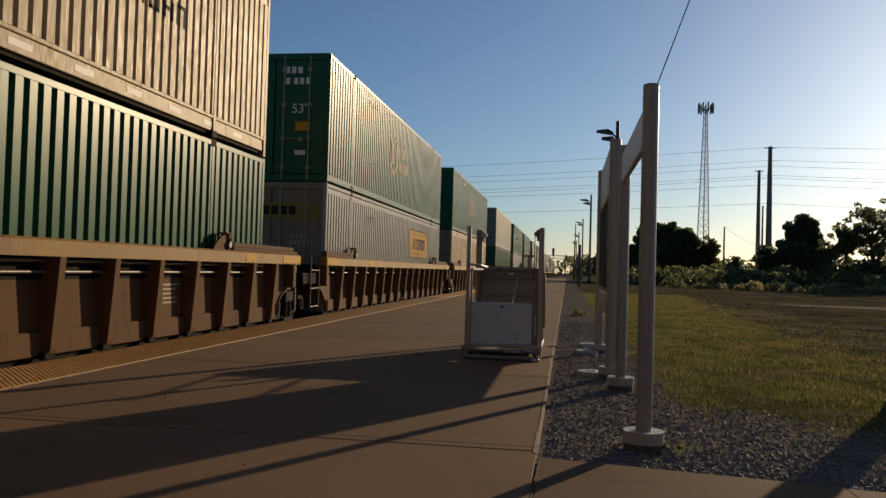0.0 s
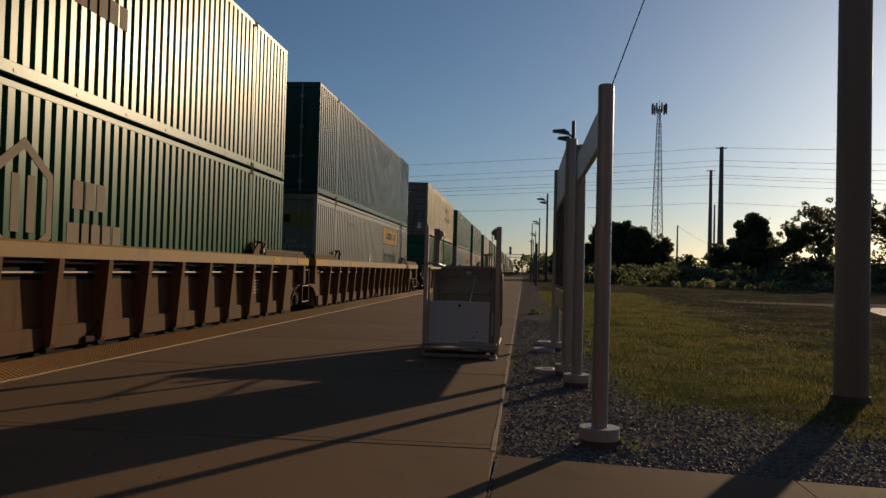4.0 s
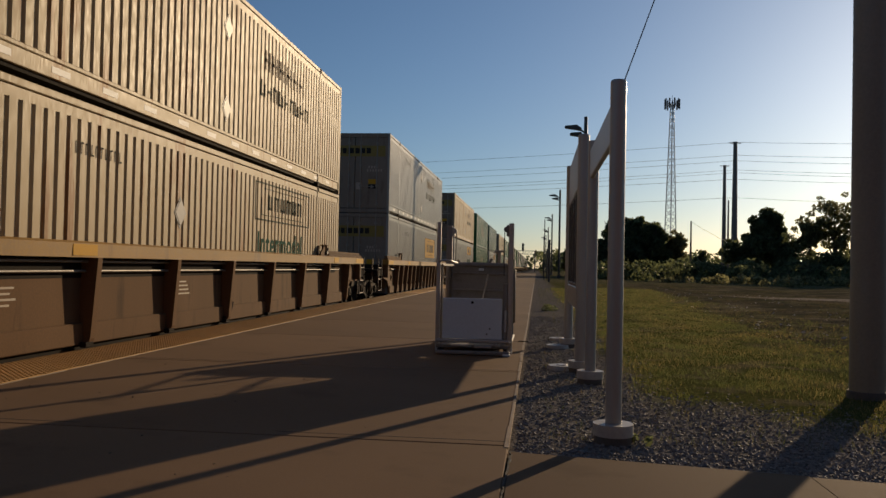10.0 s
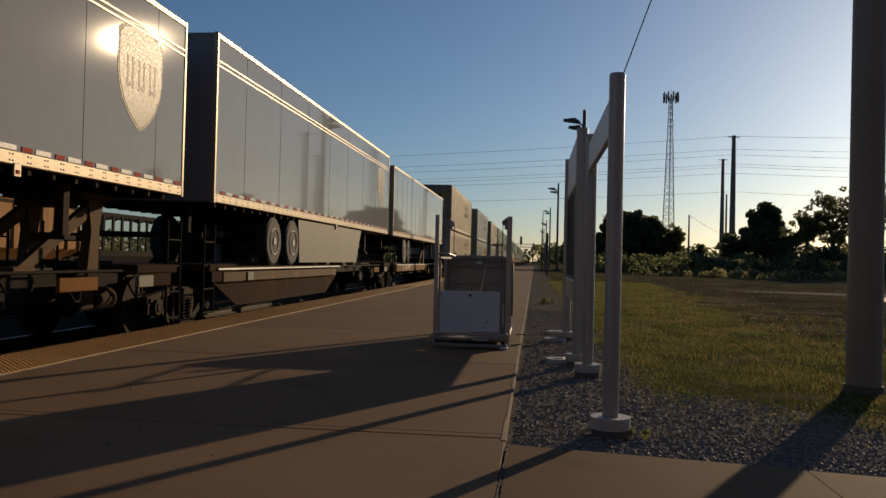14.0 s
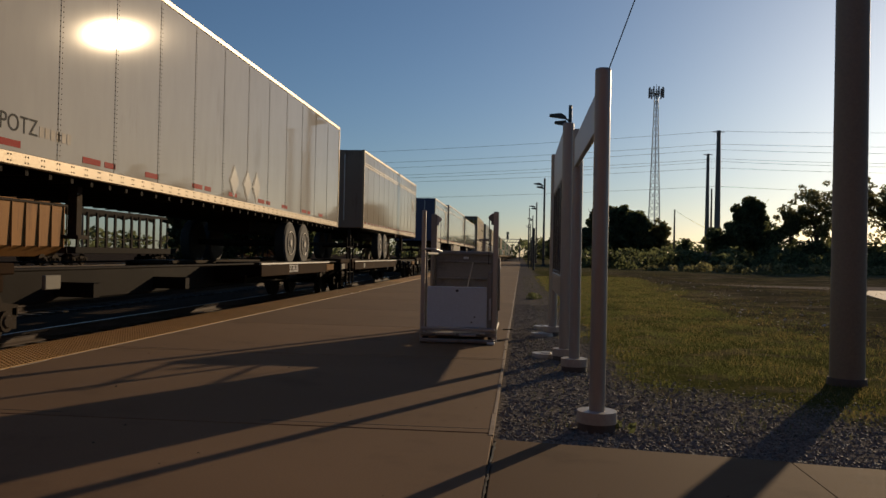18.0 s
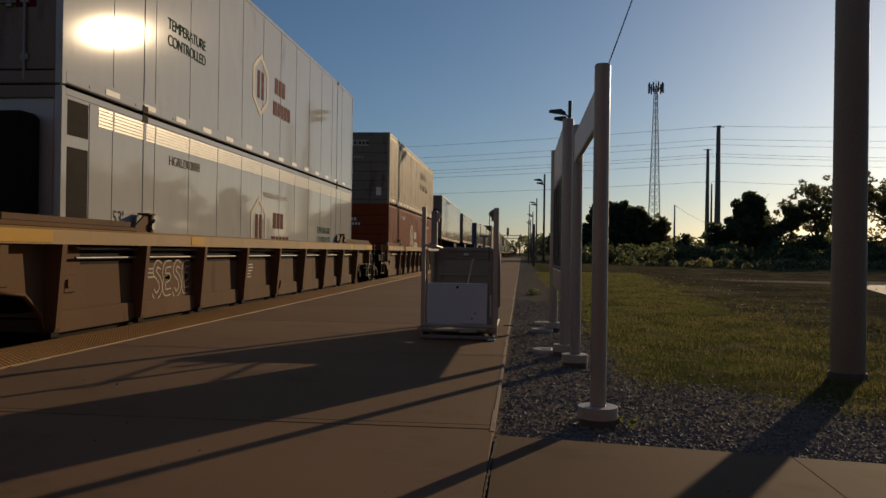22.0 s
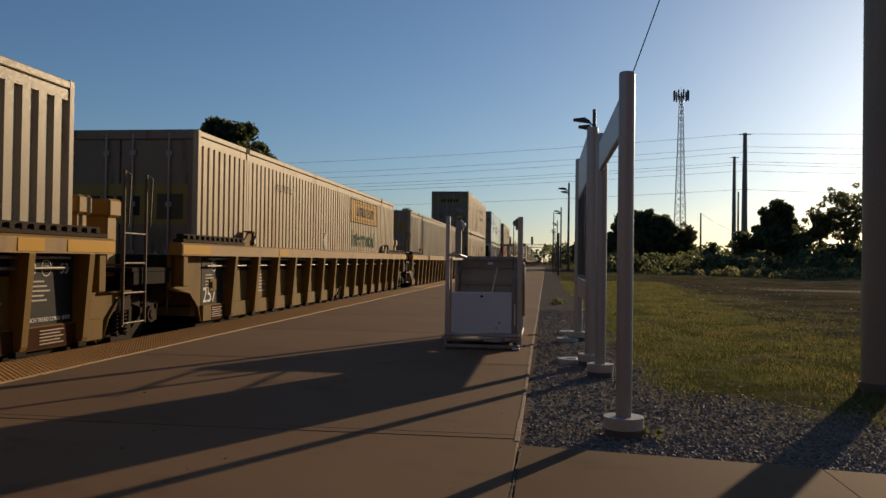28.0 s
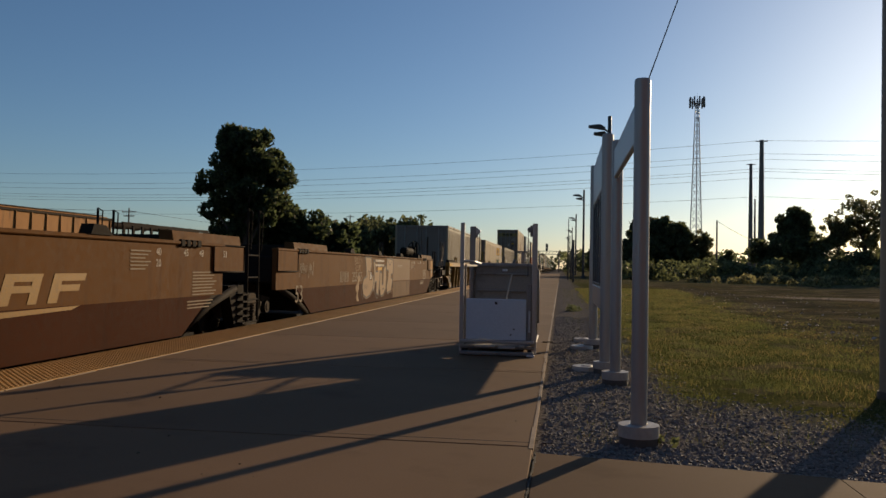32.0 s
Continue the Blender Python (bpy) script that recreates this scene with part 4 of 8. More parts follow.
def dress_end(c, style):
    if style == "jb":
        end_mark(c, "name_plate", PLATE_YELLOW, -1.12, 1.12, 2.05, 2.45, "dark yellow name plate on the doors", 0.024)
        end_bars(c, "name_lettering", INK, -0.62, 2.16, (0.1, 0.14, 0.02, 0.16, 0.16, 0.16, 0.16), 0.2, "dark company lettering", 0.024)
        end_bars(c, "door_marking", INK_GREY, 0.5, 1.62, (0.05, 0.05, 0.05, 0.05), 0.09, "small worn door markings", 0.028)
        end_bars(c, "door_marking", INK_GREY, 0.45, 1.5, (0.05, 0.05, 0.05, 0.05, 0.05, 0.05), 0.09, "small worn door markings", 0.028)
        end_mark(c, "warning_label", SIGN_YELLOW, 0.5, 0.78, 1.05, 1.22, "small yellow warning label", 0.024)
        end_mark(c, "warning_label", INK, 0.5, 0.78, 0.88, 1.04, "small black warning label", 0.024)
        end_mark(c, "data_plate", INK_GREY, 0.05, 0.25, 0.85, 1.1, "grey data plate", 0.024)
    if style == "jb_big":
        end_mark(c, "name_plate", PLATE_YELLOW, -1.12, 1.12, 1.42, 2.05, "wide dull yellow name plate on the doors", 0.024)
        end_bars(c, "name_lettering", INK, -0.95, 1.56, (0.12, 0.14, 0.03, 0.16, 0.16, 0.16, 0.16), 0.30, "tall dark company lettering", 0.024, 0.06)
        end_mark(c, "name_figure", MARK_FIELD, 0.62, 1.05, 1.5, 1.9, "dark green figure beside the lettering", 0.0225)
    if style == "jb_panel":
        end_mark(c, "name_plate", INK_GREY, -0.45, 0.4, 2.35, 2.6, "pale name plate", 0.014)
        end_bars(c, "name_lettering", INK, -0.3, 2.42, (0.06, 0.08, 0.02, 0.1, 0.1, 0.1), 0.11, "dark company lettering", 0.014)
        end_mark(c, "data_plate", INK_WHITE, 0.75, 0.95, 0.35, 0.68, "white data plate", 0.014)
        end_bars(c, "door_marking", INK_GREY, -0.2, 1.85, (0.06, 0.06, 0.06, 0.06), 0.1, "small worn markings", 0.014)
    if style == "hub":
        bm = bmesh.new()
        prism(bm, [(-0.75 + 0.2 * math.sin(k * math.tau / 6), 2.2 + 0.22 * math.cos(k * math.tau / 6)) for k in range(6)], "y", 0.008, 0.014)
        part("logo", bm, INK_WHITE, c, "pale six-sided company mark")
        end_bars(c, "logo_lettering", INK_WHITE, -0.45, 2.24, (0.1, 0.1, 0.1), 0.12, "pale company lettering", 0.014)
        end_bars(c, "logo_lettering", INK_WHITE, -0.45, 2.06, (0.07, 0.07, 0.07, 0.07, 0.07), 0.1, "pale company lettering", 0.014)
        lettering("length_mark", "53'", 0.3, INK_GREY, c, (-0.1, 0.012, 1.15), "end")
    if style == "green_door":
        end_bars(c, "door_marking", INK_WHITE, 0.25, 2.45, (0.08, 0.1, 0.1), 0.15, "white identification lettering", 0.028)
        end_bars(c, "door_marking", INK_WHITE, 0.25, 2.2, (0.09, 0.0, 0.09, 0.09, 0.09), 0.15, "white identification lettering", 0.028)
        lettering("length_mark", "53'", 0.3, INK_WHITE, c, (0.4, 0.026, 1.55), "end")
        end_mark(c, "warning_label", SIGN_YELLOW, 0.5, 0.85, 1.15, 1.35, "orange warning label", 0.024)
        end_bars(c, "door_marking", INK_WHITE, 0.5, 0.6, (0.25,), 0.1, "white label", 0.028)
    if style == "high_cube":
        lettering("wording", "WARNING", 0.2, INK, c, (-0.95, 0.026, 1.72), "end", 1.1)
        lettering("wording", "HIGH CUBE", 0.2, INK, c, (-0.95, 0.026, 1.5), "end", 1.1)
        end_bars(c, "door_marking", INK, 0.2, 2.35, (0.12, 0.12, 0.12, 0.0, 0.12), 0.17, "dark identification lettering", 0.028)
        end_bars(c, "door_marking", INK, 0.2, 2.1, (0.1, 0.1, 0.1, 0.1, 0.1, 0.1), 0.15, "dark identification lettering", 0.028)
        lettering("length_mark", "53'", 0.25, INK, c, (0.65, 0.026, 1.2), "end")
        end_mark(c, "warning_label", INK_RED, 0.7, 0.95, 0.9, 1.05, "small red label", 0.024)


# ---- rolling stock (local: y along, x across, z up from the rail head, y = 0 at the near end of the load) ----
WHEELS = []


def add_truck(car, y, name="truck", wheelbase=1.78):
    def bolster(bm):
        rbox(bm, -1.2, 1.2, -0.2, 0.2, 0.54, 0.74, 0.03)
        rbox(bm, 1.06, 1.19, -0.26, 0.26, 0.17, 0.24, 0.01)
    t = piece(name, "bolster", STEEL, bolster, car, (0, y, 0), "grimy cast steel truck")
    def frame_draw(bm):
        h = wheelbase / 2
        def bar(pts, w, x0=0.99, x1=1.10):
            for (ya, za), (yb, zb) in zip(pts, pts[1:]):
                d = Vector((yb - ya, zb - za)).normalized() * w / 2
                prism(bm, [(ya - d.x * 0.4 + d.y, za - d.y * 0.4 - d.x), (yb + d.x * 0.4 + d.y, zb + d.y * 0.4 - d.x), (yb + d.x * 0.4 - d.y, zb + d.y * 0.4 + d.x), (ya - d.x * 0.4 - d.y, za - d.y * 0.4 + d.x)], "x", x0, x1)
        bar([(-h - 0.24, 0.57), (-h + 0.22, 0.63), (-0.42, 0.69), (0.42, 0.69), (h - 0.22, 0.63), (h + 0.24, 0.57)], 0.12)
        bar([(-h + 0.16, 0.45), (-0.40, 0.22), (0.40, 0.22), (h - 0.16, 0.45)], 0.10)
        for s in (-1, 1):
            bar([(s * 0.34, 0.22), (s * 0.34, 0.68)], 0.10, 0.985, 1.11)
            bar([(s * (h + 0.2), 0.38), (s * (h + 0.2), 0.58)], 0.08)
            bar([(s * (h - 0.19), 0.40), (s * (h - 0.19), 0.60)], 0.08)
            tube(bm, (0.95, s * h, 0.46), (1.15, s * h, 0.46), 0.115, None, 14)
            tube(bm, (1.15, s * h, 0.46), (1.165, s * h, 0.46), 0.08, 0.06, 12)
            box(bm, 1.10, 1.125, s * 0.34 - 0.035, s * 0.34 + 0.035, 0.38, 0.60)
        rbox(bm, 1.0, 1.2, -0.22, 0.22, 0.55, 0.68, 0.02)
    def spring(bm):
        pipe_run(bm, [(0.062 * math.cos(k * 0.7), 0.062 * math.sin(k * 0.7), 0.24 + k * 0.0055) for k in range(55)], 0.014, 5)
    def wheelset(bm):
        tube(bm, (-1.05, 0, 0), (1.05, 0, 0), 0.085, None, 10)
        for s in (-1, 1):
            c = s * 0.753
            tube(bm, (c - 0.06, 0, 0), (c + 0.06, 0, 0), 0.455, None, 24)
            tube(bm, (c - s * 0.10, 0, 0), (c - s * 0.06, 0, 0), 0.48, None, 24)
            tube(bm, (c + s * 0.06, 0, 0), (c + s * 0.085, 0, 0), 0.16, 0.12, 16)
    fr = new("side_frame", shared("side_frame", STEEL, frame_draw))
    fr.parent = t
    fr2 = new("side_frame", shared("side_frame", STEEL, frame_draw))
    fr2.parent, fr2.rotation_euler = t, (0, 0, math.pi)
    for x in (-1.125, 1.125):
        for dy in (-0.11, 0.11):
            piece("spring", "spring", STEEL, spring, t, (x, dy, 0))
    for s in (-1, 1):
        WHEELS.append((piece("wheelset", "wheelset", STEEL, wheelset, t, (0, s * wheelbase / 2, 0.455)), s * wheelbase / 2))
    return t


def ladder_draw(top, low=0.35, w=0.42):
    def draw(bm):
        for s in (-1, 1):
            box(bm, s * w / 2 - 0.018, s * w / 2 + 0.018, -0.02, 0.02, low, top)
        z = low + 0.08
        while z < min(top, 1.75):
            tube(bm, (-w / 2, 0, z), (w / 2, 0, z), 0.014, None, 6)
            z += 0.36
    return draw


def side_ladder_draw(top, low=0.3, w=0.42):
    """A ladder whose rungs run along the car."""
    def draw(bm):
        for s in (-1, 1):
            tube(bm, (0, s * w / 2, low), (0, s * w / 2, top), 0.022, None, 8)
            if top > 1.8:
                pipe_run(bm, [(0.03, s * w / 2 + 0.06, top - 0.7), (0.05, s * w / 2 + 0.07, top - 0.05), (0, s * w / 2, top)], 0.012, 6)
        z = low + 0.02
        while z < min(top, 1.7):
            tube(bm, (0, -w / 2, z), (0, w / 2, z), 0.016, None, 6)
            z += 0.38
    return draw


def bracket_draw(bm):
    prism(bm, [(-0.36, 1.475), (-0.30, 1.56), (0.0, 1.73), (0.16, 1.73), (0.16, 1.475)], "x", 1.42, 1.45)
    rbox(bm, 1.33, 1.50, -0.02, 0.19, 1.72, 1.745, 0.006)
    rbox(bm, 1.34, 1.48, 0.10, 0.17, 1.475, 1.72, 0.01)


def latch_draw(bm):
    tube(bm, (1.46, 0.13, 1.56), (1.50, 0.13, 1.56), 0.05, None, 10)
    tube(bm, (1.47, 0.13, 1.56), (1.49, 0.17, 1.66), 0.02, None, 6)


def well_car(name, label, paint, panel, near=1.1, far=2.3, trucks=(-2.2, 1.75), loaded=True, rib_pitch=1.08, stencil=None, black_panel=False, first=0.75, lad=0.35, arch_low=0.05, mark_at=None, arch_far=0.6):
    """A ribbed well car; near and far: how far the top chord runs on past the load."""
    c = thing(name, label, "well car", "cars of the freight train")
    L = CL
    a, b = -near, L + far
    for s in (1, -1):
        side = "r" if s > 0 else "l"
        def sx(p, s=s):
            return [(s * q[0], q[1]) for q in p]
        def chord(bm, s=s):
            prism(bm, sx([(1.33, 1.30), (1.535, 1.29), (1.54, 1.45), (1.505, 1.475), (1.33, 1.475)]), "y", a, b)
        piece("top_chord", "chord%s|%.2f|%.2f" % (side, a, b), paint, chord, c)
        for q0, q1 in ((a + 0.1, 1.5), (L - 1.7, b - 0.1)):
            def tread(bm, s=s):
                rbox(bm, *sorted((s * 1.34, s * 1.5)), q0, q1, 1.475, 1.53, 0.01)
                rbox(bm, *sorted((s * 1.34, s * 1.46)), q0 + 0.1, q1 - 0.1, 1.53, 1.605, 0.008)
                k = q0 + 0.12
                while k < q1 - 0.1 and black_panel:
                    rbox(bm, *sorted((s * 1.36, s * 1.505)), k, k + 0.1, 1.515, 1.585, 0.012)
                    k += 0.19
            piece("end_tread", "tread%s|%.2f|%.2f|%d" % (side, q0, q1, black_panel), STEEL if black_panel else panel, tread, c, label="dark toothed tread on the chord" if black_panel else "raised guide rail on the chord")
        def sheet(bm, s=s):
            low = 0.27
            pts = [(arch_low, low), (arch_low - 0.11, 0.5), (arch_low - (0.2 if near < 0.5 else 0.4), 0.72), (a + 0.02, 0.8), (a, 0.8), (a, 1.3), (b, 1.3), (b, 0.8), (L + arch_far + 0.65, 0.8), (L + arch_far + 0.35, 0.7), (L + arch_far + 0.12, 0.5), (L + arch_far, low)]
            x0, x1 = sorted((s * 1.31, s * 1.325))
            prism(bm, [(y, z) for y, z in pts], "x", x0, x1)
        piece("side_sheet", "sheet%s|%.2f|%.2f|%.2f|%.2f" % (side, a, b, arch_low, arch_far), panel, sheet, c)
        # the dark of the opening is laid on the sheet as a black strip
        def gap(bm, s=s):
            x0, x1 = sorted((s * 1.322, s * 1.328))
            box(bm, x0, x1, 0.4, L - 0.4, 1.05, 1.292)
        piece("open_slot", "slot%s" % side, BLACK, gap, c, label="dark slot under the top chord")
        def pipes(bm, s=s):
            for z, x in ((1.245, 1.40), (1.13, 1.38)):
                tube(bm, (s * x, 0.2, z), (s * x, L - 0.2, z), 0.018, None, 6)
        piece("brake_pipe", "pipes%s" % side, RIM, pipes, c, label="thin brake pipes")
        def foot(bm, s=s):
            x0, x1 = sorted((s * 1.325, s * 1.372))
            rbox(bm, x0, x1, arch_low + 0.05, L + arch_far - 0.05, 0.265, 0.52, 0.012)
        piece("bottom_chord", "foot%s|%.2f|%.2f" % (side, arch_low, arch_far), panel, foot, c)
        def rib(bm, s=s):
            prism(bm, sx([(1.32, 0.30), (1.44, 0.28), (1.465, 0.34), (1.538, 1.28), (1.534, 1.295), (1.32, 1.295)]), "y", -0.05, 0.05)
        def rib_foot(bm, s=s):
            rbox(bm, *sorted((s * 1.37, s * 1.455)), -0.12, 0.05, 0.235, 0.30, 0.01)
        y = first
        while y < L + arch_far - 0.2:
            piece("rib_foot", "rib_foot%s" % side, BLACK, rib_foot, c, (0, y, 0))
            piece("rib", "rib%s" % side, panel, rib, c, (0, y, 0))
            y += rib_pitch
        if loaded:
            for y in (1.85, L - 1.95):
                ob = piece("locking_bracket", "bracket", panel, bracket_draw, c, (0, y, 0), "wedge-shaped container locking bracket")
                piece("latch", "latch", RIM, latch_draw, ob, label="worn bright latch")
                if s < 0:
                    ob.rotation_euler = (0, 0, math.pi)
                    ob.location = (0, y, 0)
        for e, pts in enumerate(([(arch_low + 0.02, 0.27), (arch_low - 0.09, 0.51), (arch_low - (0.19 if near < 0.5 else 0.39), 0.735), (a, 0.815)], [(L + arch_far - 0.02, 0.27), (L + arch_far + 0.10, 0.51), (L + arch_far + 0.33, 0.715), (L + arch_far + 0.65, 0.815), (b, 0.815)])):
            def arch(bm, s=s):
                pipe_run(bm, [(s * 1.34, y, z) for y, z in pts], 0.022, 6)
            piece("arch_rim", "arch%s%d|%.2f|%.2f|%.2f|%.2f" % (side, e, a, b, arch_low, arch_far), panel, arch, c)
    def floor(bm):
        box(bm, -1.3, 1.3, 0.0, L, 0.16, 0.245)
    piece("floor", "wfloor", BLACK, floor, c)
    for e0, e1 in ((a + 0.1, 0.02), (L - 0.02, b - 0.1)):
        def end_beam(bm):
            rbox(bm, -1.32, 1.32, min(e0, e1 - 0.2), max(e1, e0 + 0.2), 0.98, 1.3, 0.03)
            box(bm, -0.35, 0.35, e0 - 0.9 if e0 < 0 else e0, e1 if e0 < 0 else e1 + 0.9, 0.7, 1.05)
        piece("end_beam", "wbeam|%.2f|%.2f" % (e0, e1), BLACK, end_beam, c)
    ends = []
    if trucks[0] is not None:
        ends.append((a, -1, trucks[0]))
        add_truck(c, trucks[0])
    if trucks[1] is not None:
        ends.append((b, 1, trucks[1] + L))
        add_truck(c, trucks[1] + L)
    for e, d, ty in ends:
        def platform_draw(bm):
            rbox(bm, -1.35, 1.35, -0.55, 0.55, 1.06, 1.12, 0.01)
            for x in (-1.3, 1.3):
                box(bm, x - 0.05, x + 0.05, -0.5, 0.5, 0.9, 1.06)
        piece("end_platform", "end_platform", BLACK, platform_draw, c, (0, e + d * 0.5, 0))
        piece("side_ladder", "side_ladder_%d" % black_panel, LADDER, side_ladder_draw(2.35 if black_panel else 1.5, 0.4, 0.56), c, (1.38, e + d * lad, 0), "worn brown side ladder")
        piece("side_ladder", "side_ladder_%d" % black_panel, LADDER, side_ladder_draw(2.35 if black_panel else 1.5, 0.4, 0.56), c, (-1.38, e + d * lad, 0), "worn brown side ladder")
        piece("end_ladder", "end_ladder", LADDER, ladder_draw(1.5), c, (0.95, e + d * 0.95, 0), "end ladder with worn rungs")
        def coupler(bm):
            rbox(bm, -0.13, 0.13, -0.55, 0.55, 0.72, 0.98, 0.04)
        piece("coupler", "coupler", STEEL, coupler, c, (0, e + d * 1.5, 0))
        def wheel_brake(bm):
            for k in range(12):
                p, q = k * math.tau / 12, (k + 1) * math.tau / 12
                tube(bm, (0.28 * math.cos(p), 0, 1.95 + 0.28 * math.sin(p)), (0.28 * math.cos(q), 0, 1.95 + 0.28 * math.sin(q)), 0.015, None, 6)
            for k in range(3):
                p = k * math.pi / 3
                tube(bm, (-0.28 * math.cos(p), 0, 1.95 - 0.28 * math.sin(p)), (0.28 * math.cos(p), 0, 1.95 + 0.28 * math.sin(p)), 0.012, None, 6)
            box(bm, -0.15, 0.15, 0.02, 0.25, 1.2, 2.1)
        if d > 0:
            piece("hand_brake", "hand_brake", BLACK, wheel_brake, c, (-0.7, e + 0.6, 0), "hand brake wheel on its stand")
    for s in (1, -1):
        def hatch(bm):
            rbox(bm, *sorted((s * 1.324, s * 1.352)), 0, 0.26, 0.72, 0.93, 0.012)
            rbox(bm, *sorted((s * 1.35, s * 1.375)), 0.04, 0.11, 0.78, 0.88, 0.008)
        piece("side_hatch", "hatch%d" % s, panel, hatch, c, (0, arch_low + 0.35, 0), "small bolted hatch")
        def end_plate(bm):
            rbox(bm, *sorted((s * 1.33, s * 1.50)), 0, 0.16, 0.84, 1.30, 0.015)
        for y in (a + 0.12, b - 0.28):
            piece("chord_bracket", "chord_bracket%d" % s, panel, end_plate, c, (0, y, 0), "upright bracket under the chord end")
        def lever(bm):
            pipe_run(bm, [(s * 1.39, 0, 0.34), (s * 1.42, 0.16, 0.46), (s * 1.42, 0.22, 0.58)], 0.022, 6)
            rbox(bm, *sorted((s * 1.36, s * 1.42)), -0.1, 0.14, 0.28, 0.36, 0.012)
        piece("lever", "lever%d" % s, STEEL, lever, c, (0, L * 0.5, 0), "dark lever on the bottom chord")
    # reflective patches and stencils on the right-hand chord
    bm = bmesh.new()
    for y, w in ((a + 0.02, 0.95), (3.2, 0.5), (L - 1.3, 0.42), (b - 0.97, 0.95)):
        box(bm, 1.539, 1.544, y, y + w, 1.31, 1.44)
    tagged(part("reflective_patch", bm, SIGN_YELLOW, c, "yellow reflective patches on the chord"), kind="stuff")
    rng = random.Random(len(bpy.data.objects))
    bm = bmesh.new()
    for k in (1, 12) if black_panel else (1, 3, 12):
        y = first + k * rib_pitch + 0.42
        for r in range(rng.randint(3, 6)):
            w = rng.uniform(0.25, 0.5)
            box(bm, 1.325, 1.328, y, y + w, 0.95 - r * 0.06, 0.972 - r * 0.06)
    tagged(part("stencil", bm, INK_GREY, c, "small worn stencilled data"), kind="stuff")
    if black_panel:
        for y, w in ((0.12, 0.84), (L - 0.98, 1.2)):
            bm = bmesh.new()
            box(bm, 1.325, 1.332, y, y + w, 0.515, 1.27)
            part("data_panel", bm, INK, c, "black stencil panel")
            bm = bmesh.new()
            box(bm, 1.372, 1.376, max(y, 0.42) if y < 1 else y - 1.0, min(y + w, L + 0.15), 0.28, 0.505)
            part("data_panel", bm, RUST, c, "red-brown panel foot")
            bm = bmesh.new()
            for r in range(5):
                box(bm, 1.332, 1.3345, y + 0.14, y + 0.42 + 0.05 * (r % 3), 0.98 - r * 0.05, 0.997 - r * 0.05)
                box(bm, 1.376, 1.3785, y + 0.3, y + 0.72 - 0.06 * (r % 2), 0.46 - r * 0.035, 0.472 - r * 0.035)
            tagged(part("stencil", bm, INK_GREY, c, "small pale stencilled lines"), kind="stuff")
            bm = bmesh.new()
            pipe_run(bm, [(1.333, y + 0.45 + 0.085 * math.cos(k * math.tau / 18), 1.13 + 0.085 * math.sin(k * math.tau / 18)) for k in range(19)], 0.006, 4)
            part("ring_mark", bm, INK_WHITE, c, "white stencilled ring")
            lettering("load_mark", "110", 0.085, INK_WHITE, c, (1.3335, y + 0.375, 1.1))
        lettering("load_mark", "48", 0.16, INK_WHITE, c, (1.3335, L - 0.86, 1.07))
        lettering("load_mark", "53", 0.16, INK_WHITE, c, (1.3335, L - 0.28, 1.07))
        lettering("wording", "2 INCH TREAD COND. SHOE", 0.062, INK_WHITE, c, (1.3335, L - 0.88, 0.56), label="white stencil on the brake shoes")
        lettering("length_mark", "53", 0.42, BROWN_PAD, c, (1.3275, L - 1.75, 0.58), label="dark lettering that reads 53")
        for w, z in (("40", 0.94), ("20", 0.76)):
            lettering("load_mark", w, 0.15, BROWN_PAD, c, (1.3275, L - 2.0, z), label="dark load lettering")
        for dy in (0.25, 0.95):
            bm = bmesh.new()
            rbox(bm, 0.55, 1.0, b + dy - 0.16, b + dy + 0.16, 1.78, 2.02, 0.03)
            rbox(bm, 0.6, 0.95, b + dy - 0.12, b + dy + 0.12, 1.0, 1.8, 0.02)
            part("end_post", bm, paint, c, "yellow end post with a flared head")
    if stencil:
        big = len(stencil) == 3
        lettering("car_mark", stencil, 0.34 if big else 0.26, INK_WHITE if black_panel else INK_GREY, c, (1.3345, mark_at if mark_at is not None else 0.16 if black_panel else first + rib_pitch * (0.2 if big else 1.2), 0.56 if black_panel else 0.62))
    return c


